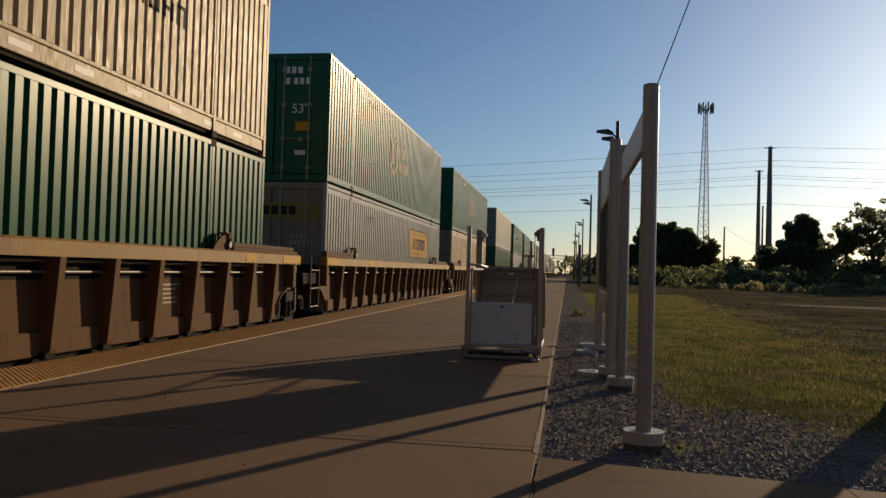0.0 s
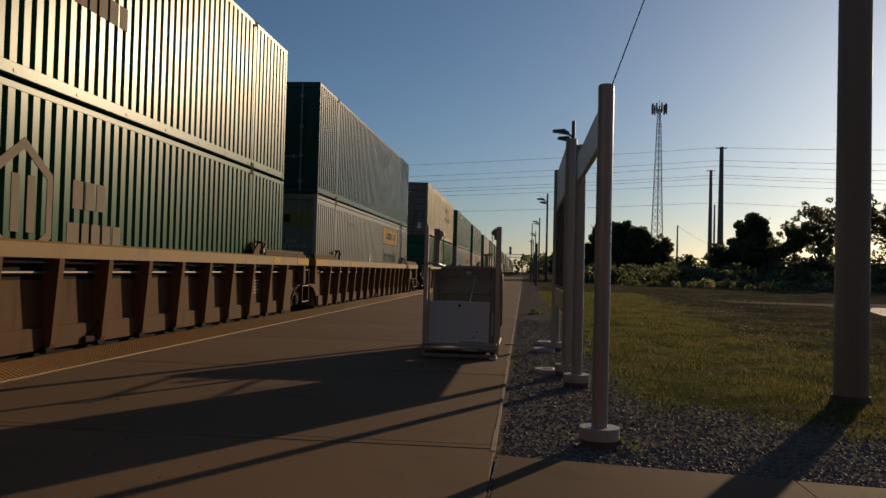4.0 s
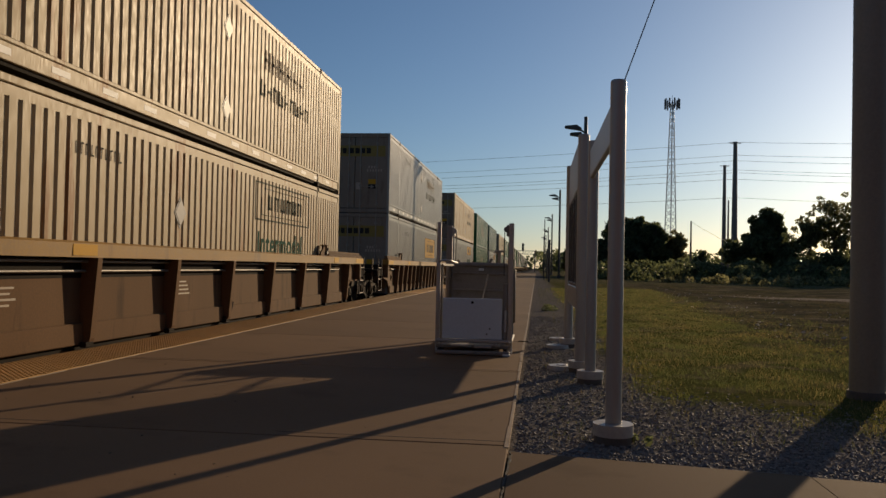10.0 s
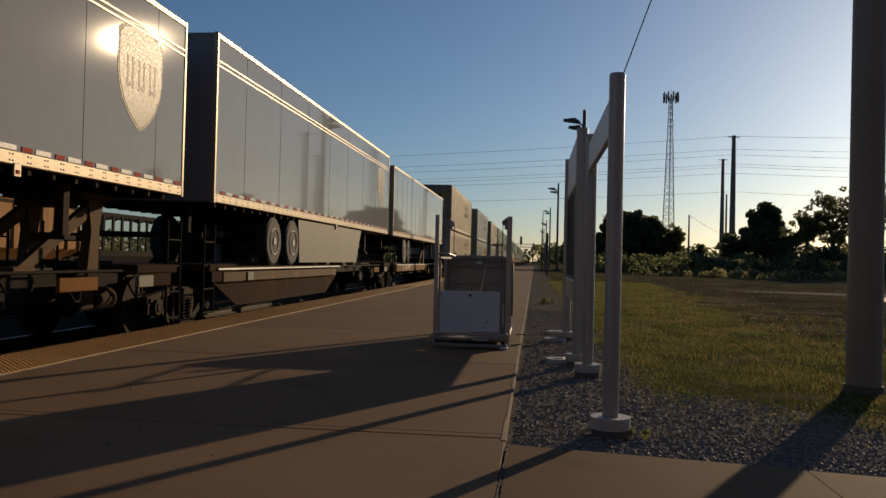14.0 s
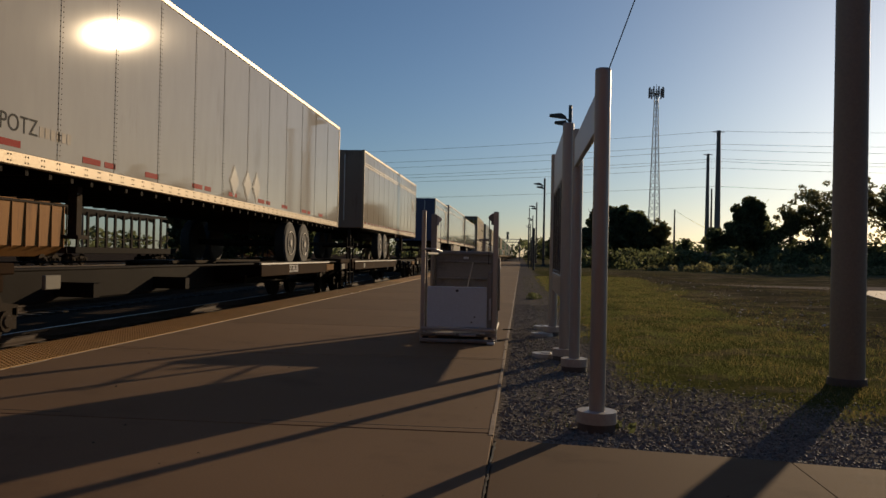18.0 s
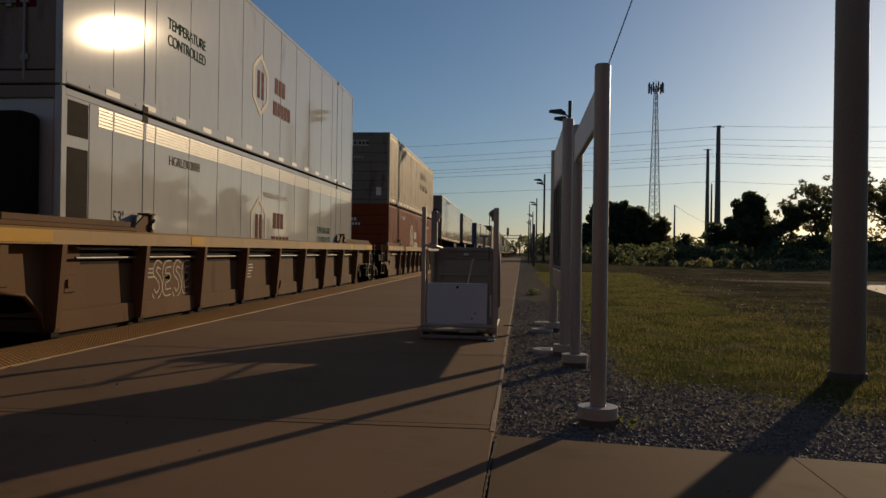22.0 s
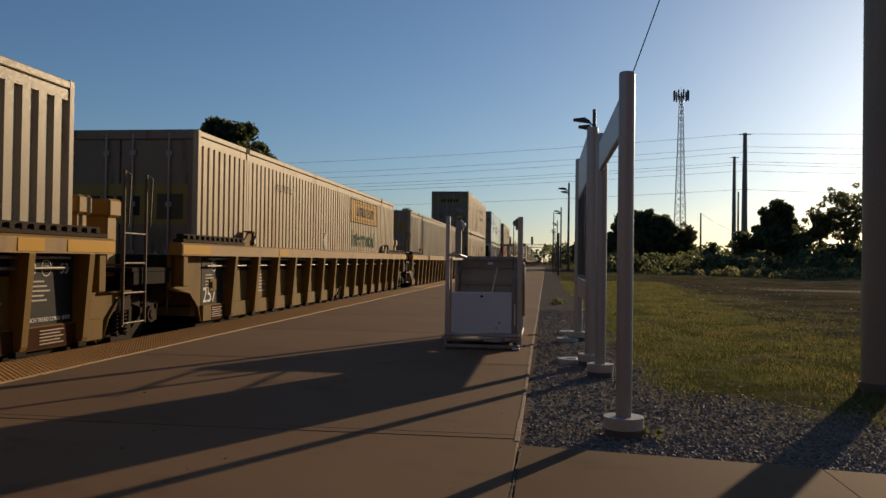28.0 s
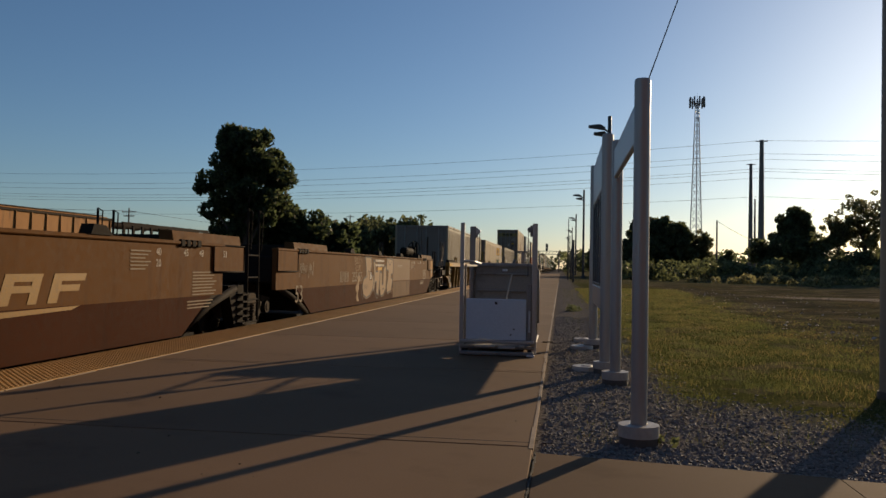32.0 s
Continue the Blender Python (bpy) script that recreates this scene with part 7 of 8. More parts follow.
box(bm, 1.4085, 1.4095, 5.9, 6.16, 0.87, 1.10)
part("mark_field", bm, RUST, w1, "brown field behind the letter")
lettering("car_mark", "B", 0.28, INK_WHITE, w1, (1.411, 5.94, 0.89))
for z in (1.38, 1.25):
    bars(w1, "stencil", INK_GREY, 6.6, z, (0.18, 0.26, 0.2, 0.14, 0.1), 0.065, "small white stencilled line", 1.4105, 0.05)
bm = bmesh.new()
box(bm, 1.4085, 1.410, 6.88, 7.4, 1.14, 1.22)
part("reflective_patch", bm, SIGN_YELLOW, w1, "yellow reflective patch")
w2 = put(smooth_well_car("well_car", "empty faded brown smooth-sided well car with orange mark", 1.55, 1.55, (-2.4, None), 1.52), -377.05)
w3 = put(smooth_well_car("well_car", "empty faded brown smooth-sided well car", 1.55, 1.55, (-2.4, None), 1.52, False), -397.9)

# ---- wheelchair lift on the platform ----
def build_lift():
    c = thing("wheelchair_lift", "folded grey steel wheelchair lift parked on the platform", "wheelchair lift", at=(-0.745, 9.72, 0))
    for x, y, r, top, mat, label in ((-0.435, 0.0, 0.025, 1.59, GALV, "square galvanised mast"), (0.438, 0.0, 0.031, 1.585, GALV, "square galvanised mast"), (-0.50, 1.78, 0.042, 1.635, LIFT_DARK, "dark rear mast")):
        bm = bmesh.new()
        rbox(bm, x - r, x + r, y - r, y + r, 0.02, top, 0.006)
        mast = part("mast", bm, mat, c, label)
        if x > 0 or y > 1:
            d = -1 if x > 0 else 1
            bm = bmesh.new()
            tube(bm, (x + d * (r + 0.026), y - 0.025, top - 0.075), (x + d * (r + 0.026), y + 0.025, top - 0.075), 0.036, None, 18)
            rbox(bm, *sorted((x + d * r, x + d * (r + 0.028))), y - 0.02, y + 0.02, top - 0.16, top - 0.02, 0.006)
            part("pulley_head", bm, LIFT_DARK if x > 0 else GALV, mast, "round pulley head on the mast")
            bm = bmesh.new()
            tube(bm, (x + d * (r + 0.05), y, 0.95), (x + d * (r + 0.05), y, top - 0.09), 0.005, None, 6)
            part("lift_cable", bm, WIRE, mast, "thin hanging cable")
    # back wall of the folded cage with its rolled rim
    bm = bmesh.new()
    rbox(bm, -0.465, 0.44, 1.46, 1.49, 0.12, 1.08, 0.008)
    wall = part("back_wall", bm, LIFT_DARK, c, "dull dark back wall of the cage")
    bm = bmesh.new()
    pipe_run(bm, [(-0.46, 1.44, 0.3), (-0.46, 1.44, 1.04), (-0.42, 1.44, 1.085), (0.33, 1.44, 1.085), (0.435, 1.44, 1.02), (0.435, 1.44, 0.3)], 0.03, 10)
    part("rim", bm, LIFT_DARK, wall, "rolled rim of the back wall")
    bm = bmesh.new()
    for z in (0.95, 0.72):
        rbox(bm, -0.40, 0.33, 1.42, 1.465, z, z + 0.025, 0.006)
    part("cross_rib", bm, LIFT_DARK, wall)
    bm = bmesh.new()
    rbox(bm, -0.05, 0.02, 1.40, 1.43, 1.0, 1.035, 0.006)
    part("maker_plate", bm, LIFT_PANEL, wall, "small pale plate")
    for x, y1 in ((-0.40, 1.46), (0.40, 1.46)):
        bm = bmesh.new()
        rbox(bm, x - 0.014, x + 0.014, 0.05, y1, 1.055, 1.085, 0.006)
        rbox(bm, x - 0.012, x + 0.012, 0.05, 0.078, 0.14, 1.055, 0.004)
        part("side_rail", bm, LIFT_DARK, c, "thin side rail of the cage")
        bm = bmesh.new()
        rbox(bm, x - 0.01, x + 0.01, 0.08, 1.45, 0.10, 0.36, 0.004)
        part("side_plate", bm, LIFT_DARK, c, "low side plate")
    bm = bmesh.new()
    rbox(bm, -0.375, 0.345, -0.045, -0.015, 0.185, 0.675, 0.008)
    panel = part("front_panel", bm, LIFT_PANEL, c, "scuffed pale grey fold-up ramp panel")
    bm = bmesh.new()
    tube(bm, (-0.015, -0.05, 0.625), (-0.015, -0.043, 0.625), 0.017, None, 12)
    part("hole", bm, BLACK, panel)
    for x, z in ((0.165, 0.25), (0.20, 0.315)):
        bm = bmesh.new()
        tube(bm, (x, -0.05, z), (x, -0.043, z), 0.010, None, 10)
        part("hole", bm, BLACK, panel)
    bm = bmesh.new()
    rbox(bm, 0.35, 0.405, -0.03, 0.10, 0.16, 0.86, 0.008)
    housing = part("gear_housing", bm, LIFT_DARK, c, "narrow dark gear housing")
    bm = bmesh.new()
    rbox(bm, 0.372, 0.398, -0.045, -0.03, 0.28, 0.54, 0.004)
    part("reflector_strip", bm, SIGN_FACE, housing, "white reflector strip")
    # base: rear beam, front sills, gear between them, casters
    bm = bmesh.new()
    rbox(bm, -0.45, 0.45, -0.05, 1.80, 0.075, 0.115, 0.01)
    base = part("base_frame", bm, LIFT_DARK, c)
    for z0, z1, y in ((0.145, 0.185, -0.07), (0.01, 0.055, -0.13)):
        bm = bmesh.new()
        rbox(bm, -0.445, 0.445, y - 0.03, y + 0.03, z0, z1, 0.01)
        part("sill", bm, GALV if z0 > 0.1 else LIFT_DARK, base, "scuffed metal sill bar")
    bm = bmesh.new()
    for x0, x1, z in ((-0.26, -0.02, 0.112), (0.02, 0.22, 0.10), (0.27, 0.33, 0.12)):
        rbox(bm, x0, x1, -0.12, -0.05, z - 0.012, z + 0.012, 0.004)
    part("latch_bar", bm, CHROME, base, "worn bright latch bars")
    bm = bmesh.new()
    rbox(bm, 0.36, 0.45, -0.19, -0.10, 0.004, 0.03, 0.006)
    part("foot_plate", bm, LIFT_PANEL, base, "pale foot plate")
    bm = bmesh.new()
    tube(bm, (0.10, 0.02, 0.66), (0.165, 0.02, 0.97), 0.009, None, 8)
    part("release_rod", bm, GALV, c)
    bm = bmesh.new()
    pipe_run(bm, [(-0.435, -0.03, 1.10), (-0.40, -0.035, 1.125), (-0.30, 0.02, 1.12), (-0.26, 0.5, 1.10)], 0.013, 8)
    part("push_handle", bm, GALV, c, "bright bent push handle")
    bm = bmesh.new()
    tube(bm, (0.215, 1.78, 1.0), (0.215, 1.78, 1.27), 0.026, None, 10)
    rbox(bm, 0.14, 0.29, 1.76, 1.80, 1.265, 1.295, 0.008)
    part("crank_handle", bm, LIFT_DARK, c, "dark T-shaped crank handle")
    bm = bmesh.new()
    tube(bm, (0.09, 1.45, 1.08), (0.125, 1.45, 1.17), 0.02, None, 8)
    part("knob", bm, LIFT_DARK, c)
    def caster(bm):
        tube(bm, (-0.03, 0, 0), (0.03, 0, 0), 0.05, None, 14)
        box(bm, -0.04, 0.04, -0.02, 0.02, 0.0, 0.05)
    for x in (-0.40, 0.40):
        for y in (0.02, 1.72):
            piece("caster", "caster", RUBBER, caster, c, (x, y, 0.05))
    return c


build_lift()
bm = bmesh.new()
prism(bm, [(-0.24, 11.55), (-0.10, 11.6), (-0.10, 11.64), (-0.24, 11.6)], "z", 0.0, 0.012)
stick = part("wheel_chock", bm, BLACK, None)
tagged(stick, "small black wedge lying on the platform edge", "wheel chock")


# ---- signs beside the platform ----
def sign_post(parent, x, y, top, r):
    bm = bmesh.new()
    tube(bm, (x, y, 0.05), (x, y, top), r, None, 28)
    tube(bm, (x, y, top), (x, y, top + 0.012), r, r * 0.9, 28)
    part("post", bm, PIPE, parent)
    bm = bmesh.new()
    tube(bm, (x, y, 0.012), (x, y, 0.085), 0.126, None, 40)
    part("collar", bm, COLLAR, parent, "pale round concrete collar")
    bm = bmesh.new()
    tube(bm, (x, y, -0.2), (x, y, 0.012), 0.124, 0.118, 24)
    part("footing", bm, FOOTING, parent, "dark round footing")


def build_signs():
    a = thing("station_sign", "station sign with a grey header panel between two round posts", "sign", "platform signs")
    sign_post(a, 0.497, 5.20, 2.245, 0.0505)
    sign_post(a, 0.525, 7.85, 2.275, 0.0515)
    bm = bmesh.new()
    rbox(bm, 0.488, 0.53, 5.25, 7.8, 1.92, 2.19, 0.008)
    part("header_panel", bm, SIGN_FACE, a, "pale grey header panel seen edge-on")
    b = thing("notice_board", "tall notice board with barred glass between two posts", "notice board", "platform signs")
    sign_post(b, 0.475, 8.66, 2.47, 0.06)
    sign_post(b, 0.455, 11.4, 2.48, 0.06)
    for name, y0, y1, z0, z1, mat, label in (("header_panel", 8.7, 11.36, 1.94, 2.46, SIGN_FACE, "pale header panel"), ("bottom_panel", 8.7, 11.36, 0.60, 0.85, PIPE, "pale lower panel")):
        bm = bmesh.new()
        rbox(bm, 0.435, 0.50, y0, y1, z0, z1, 0.01)
        part(name, bm, mat, b, label)
    for k in range(4):
        bm = bmesh.new()
        rbox(bm, 0.452, 0.483, 8.72 + 0.655 * k, 8.72 + 0.655 * (k + 1) - 0.01, 0.84, 1.95, 0.006)
        part("notice_panel", bm, NOTICE_GLASS, b, "pale notice behind glass")
    for y in (9.36, 10.01, 10.67, 11.3):
        bm = bmesh.new()
        rbox(bm, 0.437, 0.498, y, y + 0.05, 0.85, 1.94, 0.008)
        part("mullion", bm, SIGN_DARK, b, "dark upright mullion")
    for z in (1.90, 0.85):
        bm = bmesh.new()
        rbox(bm, 0.439, 0.496, 8.72, 11.34, z, z + 0.04, 0.008)
        part("transom", bm, SIGN_DARK, b, "dark cross bar")
    for x, y in ((0.29, 8.9), (0.30, 11.25), (0.36, 12.4)):
        bm = bmesh.new()
        tube(bm, (x, y, -0.05), (x, y, 0.004), 0.16, 0.15, 20)
        tube(bm, (x, y, 0.004), (x, y, 0.012), 0.06, 0.055, 16)
        tagged(part("ground_cover", bm, COLLAR, None), "round pale concrete cover set in the gravel", "ground cover", "ground covers")


build_signs()

bm = bmesh.new()
prism(bm, [(11.6, 28.6), (10.2, 23.6), (14.6, 23.2), (17.0, 32.6), (13.2, 32.2)], "z", -0.3, 0.02)
tagged(part("concrete_pad", bm, PAD, None), "bare pale concrete pad in the lot", "concrete pad", kind="structure")

# tall column close to the right, with a cable down to the sign
col = thing("column", "tall thick grey-brown light column beside the walkway", "column", at=(2.885, 7.45, 0))
bm = bmesh.new()
tube(bm, (0, 0, -0.05), (0, 0, 9.6), 0.145, 0.125, 32)
part("shaft", bm, COLUMN, col)
bm = bmesh.new()
tube(bm, (0, 0, -0.1), (0, 0, 0.04), 0.175, 0.16, 28)
part("base", bm, FOOTING, col)
bm = bmesh.new()
tube(bm, (0, 0, 9.5), (-1.2, 0, 9.7), 0.04, 0.03, 8)
rbox(bm, -1.7, -1.15, -0.12, 0.12, 9.63, 9.73, 0.03)
part("lamp_arm", bm, COLUMN, col)


def cable(name, label, p0, p1, sag, r, n=16):
    bm = bmesh.new()
    p0, p1 = Vector(p0), Vector(p1)
    pts = [p0.lerp(p1, k / n) - Vector((0, 0, sag * 4 * (k / n) * (1 - k / n))) for k in range(n + 1)]
    pipe_run(bm, pts, r, 5)
    ob = part(name, bm, WIRE, None)
    return tagged(ob, label, "cable")


cable("cable", "thin black cable hanging from the column to the sign post", (0.53, 5.23, 2.245), (2.78, 7.45, 8.65), 0.03, 0.004)


# ---- platform lamps ----
def build_lamps():
    first = None
    for x, y in ((2.85, 50.2), (2.62, 96.9), (2.5, 139.8), (2.47, 184.3), (2.47, 229.9)):
        if first is None:
            c = thing("platform_lamp", "slim dark platform lamp post with two flat lamp heads", "lamp post", "platform lamps")
            bm = bmesh.new()
            tube(bm, (0, 0, -0.1), (0, 0, 10.45), 0.14, 0.11, 14)
            part("post", bm, SIGN_DARK, c)
            bm = bmesh.new()
            tube(bm, (0, 0, -0.1), (0, 0, 0.3), 0.25, 0.24, 16)
            part("base", bm, FOOTING, c)
            for dy, z, l in ((-0.19, 9.73, 0.80), (0.38, 9.39, 0.46)):
                bm = bmesh.new()
                tube(bm, (0, 0, z - 0.35), (-l * 0.5, dy, z), 0.05, None, 8)
                part("arm", bm, SIGN_DARK, c)
                bm = bmesh.new()
                prism(bm, [(-l - 0.48, z + 0.0), (-l * 0.35, z - 0.15), (-l * 0.35, z - 0.02), (-l + 0.2, z + 0.17), (-l - 0.48, z + 0.1)], "y", dy - 0.25, dy + 0.25)
                part("lamp_head", bm, SIGN_DARK, c, "flat dark lamp head")
            first = c
            c.location = (x, y, 0)
        else:
            copy_thing(first, pose(x, y, 0))
    for x, y, h, r in ((0.72, 80.0, 5.9, 0.05), (1.0, 66.0, 3.4, 0.10), (0.9, 110, 5.5, 0.05), (1.1, 88.0, 3.2, 0.09)):
        bm = bmesh.new()
        tube(bm, (x, y, -0.1), (x, y, h), r, r * 0.85, 12)
        tagged(part("pole", bm, SIGN_DARK, None), "plain dark pole beside the far platform", "pole")


build_lamps()


# ---- signal gantry ----
g = thing("signal_gantry", "dark steel signal gantry far down the line", "signal gantry", at=(0, 250, 0))
for x in (-14.0, -0.6):
    bm = bmesh.new()
    rbox(bm, x - 0.18, x + 0.18, -0.18, 0.18, -0.5, 6.4, 0.03)
    part("leg", bm, POLE_STEEL, g)
bm = bmesh.new()
for z in (5.4, 6.4):
    for y in (-0.4, 0.4):
        tube(bm, (-14.2, y, z), (-0.2, y, z), 0.08, None, 6)
for k in range(14):
    tube(bm, (-14.0 + k, -0.4, 5.4), (-13.0 + k, -0.4, 6.4), 0.05, None, 6)
part("truss", bm, POLE_STEEL, g, "lattice truss")
for x, z in ((-4.3, 8.3), (-4.3, 7.1)):
    bm = bmesh.new()
    rbox(bm, x - 0.35, x + 0.35, -0.2, 0.1, z - 0.75, z + 0.4, 0.05)
    tube(bm, (x, 0, 5.5), (x, 0, z), 0.07, None, 6)
    for q in (0.1, -0.35):
        tube(bm, (x, -0.45, z + q), (x, -0.2, z + q), 0.16, None, 12)
    part("signal_head", bm, DARK_GLASS, g, "black signal head")

# ---- tower, power poles and lines ----
def build_tower(x, y, h):
    c = thing("radio_tower", "grey lattice radio tower with antenna panels at its head", "radio tower", at=(x, y, 0))
    legs = []
    w0, w1 = 2.3, 0.55
    for k in range(3):
        bm = bmesh.new()
        p = k * math.tau / 3 + 0.4
        a, b = Vector((w0 * math.cos(p), w0 * math.sin(p), -0.5)), Vector((w1 * math.cos(p), w1 * math.sin(p), h))
        tube(bm, a, b, 0.17, 0.12, 8)
        legs.append((a, b))
        part("leg", bm, TOWER_STEEL, c)
    bm = bmesh.new()
    n = 26
    for i in range(n):
        for k in range(3):
            a0, b0 = legs[k]
            a1, b1 = legs[(k + 1) % 3]
            tube(bm, a0.lerp(b0, i / n), a1.lerp(b1, (i + 1) / n), 0.05, None, 5)
            tube(bm, a1.lerp(b1, i / n), a0.lerp(b0, (i + 1) / n), 0.05, None, 5)
    part("bracing", bm, TOWER_STEEL, c)
    for k in range(9):
        p = k * math.tau / 9
        bm = bmesh.new()
        r = 2.1
        rbox(bm, r * math.cos(p) - 0.2, r * math.cos(p) + 0.2, r * math.sin(p) - 0.2, r * math.sin(p) + 0.2, h - 1.5, h + 1.5, 0.04)
        part("antenna_panel", bm, POLE_STEEL, c)
    bm = bmesh.new()
    for k in range(9):
        p, q = k * math.tau / 9, (k + 1) * math.tau / 9
        tube(bm, (2.0 * math.cos(p), 2.0 * math.sin(p), h), (2.0 * math.cos(q), 2.0 * math.sin(q), h), 0.08, None, 5)
        tube(bm, (0, 0, h - 0.3), (2.0 * math.cos(p), 2.0 * math.sin(p), h), 0.06, None, 5)
    tube(bm, (0, 0, h), (0, 0, h + 2.6), 0.05, None, 5)
    part("head_frame", bm, POLE_STEEL, c)


build_tower(39.0, 244.0, 50.5)


def mono(x, y, h, r, name="steel_monopole", label="tall tapering steel power pole", mat=None, arms=()):
    c = thing(name, label, "power pole", "power poles", at=(x, y, 0))
    bm = bmesh.new()
    tube(bm, (0, 0, -0.5), (0, 0, h), r, r * 0.55, 14)
    part("shaft", bm, mat or POLE_STEEL, c)
    for z, l in arms:
        bm = bmesh.new()
        box(bm, -l, l, -0.07, 0.07, z - 0.07, z + 0.07)
        for s in (-l + 0.1, -l * 0.4, l * 0.4, l - 0.1):
            tube(bm, (s, 0, z), (s, 0, z + 0.25), 0.05, None, 6)
        part("cross_arm", bm, mat or POLE_STEEL, c)
    return c


mono(42.2, 180.0, 29.3, 0.75, arms=((29.0, 1.2),))
mono(43.8, 197.0, 26.4, 0.6, arms=((26.2, 1.0),))
mono(45.0, 198.0, 18.2, 0.32)
mono(27.6, 150.0, 10.2, 0.22, "utility_pole", "weathered wooden utility pole", POLE_WOOD)
mono(-74, 130.0, 10.3, 0.2, "utility_pole", "weathered wooden utility pole with a cross arm", POLE_WOOD, ((9.6, 1.3), (8.9, 1.0)))
mono(-62, 210.0, 14.5, 0.25, "utility_pole", "weathered wooden utility pole", POLE_WOOD, ((14.0, 1.0),))
mono(-56, 210.0, 14.5, 0.25, "utility_pole", "weathered wooden utility pole", POLE_WOOD, ((14.0, 1.0),))
for z, sag in ((29.2, 5.0), (26.4, 5.0), (25.2, 5.2), (23.2, 5.0), (22.6, 5.2), (21.2, 4.6), (17.2, 4.4)):
    cable("power_line", "thin dark overhead power line", (42.2, 180, z), (-260, 240, z + 3), sag, 0.03, 24)
    cable("power_line", "thin dark overhead power line", (42.2, 180, z), (170, 110, z - 4), sag * 0.5, 0.03, 16)
cable("power_line", "thin dark overhead power line", (27.6, 150, 10.1), (45, 175, 5.5), 0.6, 0.03)
cable("power_line", "thin dark overhead power line", (-74, 130, 9.8), (-45, 260, 8.5), 1.0, 0.03)
cable("power_line", "thin dark overhead power line", (-74, 130, 9.8), (-105, 60, 9.5), 1.0, 0.03)


# ---- parked freight cars on the siding ----
def hopper(y, length, mat, label):
    c = thing("hopper_car", label, "hopper car", "parked freight cars", at=(-37.0, y, -0.35))
    bm = bmesh.new()
    prism(bm, [(-1.5, 1.5), (-1.58, 4.6), (-1.2, 4.88), (1.2, 4.88), (1.58, 4.6), (1.5, 1.5), (0.6, 0.7), (-0.6, 0.7)], "y", 0.9, length - 0.9)
    part("body", bm, mat, c)
    k = 1.0
    while k < length - 0.9:
        bm = bmesh.new()
        box(bm, 1.5, 1.66, k, k + 0.09, 1.4, 4.64)
        part("rib", bm, mat, c)
        k += 1.6
    bm = bmesh.new()
    box(bm, 1.3, 1.68, 0.6, length - 0.6, 4.6, 4.77)
    box(bm, -0.5, 0.5, 0.4, length - 0.4, 4.98, 5.05)
    for k in range(5):
        box(bm, -0.35, 0.35, 2 + k * (length - 5) / 4, 2.9 + k * (length - 5) / 4, 4.86, 5.0)
    part("roof_walk", bm, STEEL, c)
    bm = bmesh.new()
    box(bm, -0.3, 0.3, 0.1, length - 0.1, 0.75, 1.15)
    for e in (0.3, length - 0.4):
        box(bm, -1.5, 1.5, e, e + 0.1, 1.0, 1.3)
        for x in (-1.45, 1.45):
            box(bm, x - 0.04, x + 0.04, e, e + 0.08, 1.0, 4.8)
    part("underframe", bm, BLACK, c)
    add_truck(c, 1.6)
    add_truck(c, length - 1.6)


def gondola(y, length):
    c = thing("gondola_car", "black open-frame freight car with upright stakes", "freight car", "parked freight cars", at=(-37.0, y, -0.35))
    bm = bmesh.new()
    rbox(bm, -1.5, 1.5, 0.2, length - 0.2, 0.95, 1.5, 0.04)
    part("deck", bm, BLACK, c)
    bm = bmesh.new()
    box(bm, 1.42, 1.58, 0.2, length - 0.2, 4.38, 4.64)
    part("top_rail", bm, BLACK, c)
    bm = bmesh.new()
    box(bm, 1.45, 1.55, 0.2, length - 0.2, 2.2, 2.28)
    part("middle_rail", bm, BLACK, c)
    k = 0.3
    while k < length:
        bm = bmesh.new()
        box(bm, 1.42, 1.56, k, k + 0.3, 1.5, 4.4)
        part("stake", bm, BLACK, c)
        k += 1.5
    bm = bmesh.new()
    rng = random.Random(8)
    pipe_run(bm, [(rng.uniform(-0.1, 0.1), 0.5 + 0.6 * k, 4.42 + rng.uniform(-0.08, 0.12)) for k in range(int((length - 1) / 0.6))], 0.3, 8)
    part("load", bm, BLACK, c, "dark humped pipe along the top")
    add_truck(c, 1.6)
    add_truck(c, length - 1.6)


hopper(8.0, 17.5, ORANGE, "rusty orange covered hopper car parked on the siding")
hopper(26.0, 17.5, ORANGE, "rusty orange covered hopper car parked on the siding")
hopper(44.0, 16.5, ORANGE, "rusty orange covered hopper car parked on the siding")
gondola(61.2, 18.0)
gondola(80.0, 18.0)
hopper(100.0, 17.5, RUST, "brown covered hopper car parked on the siding")


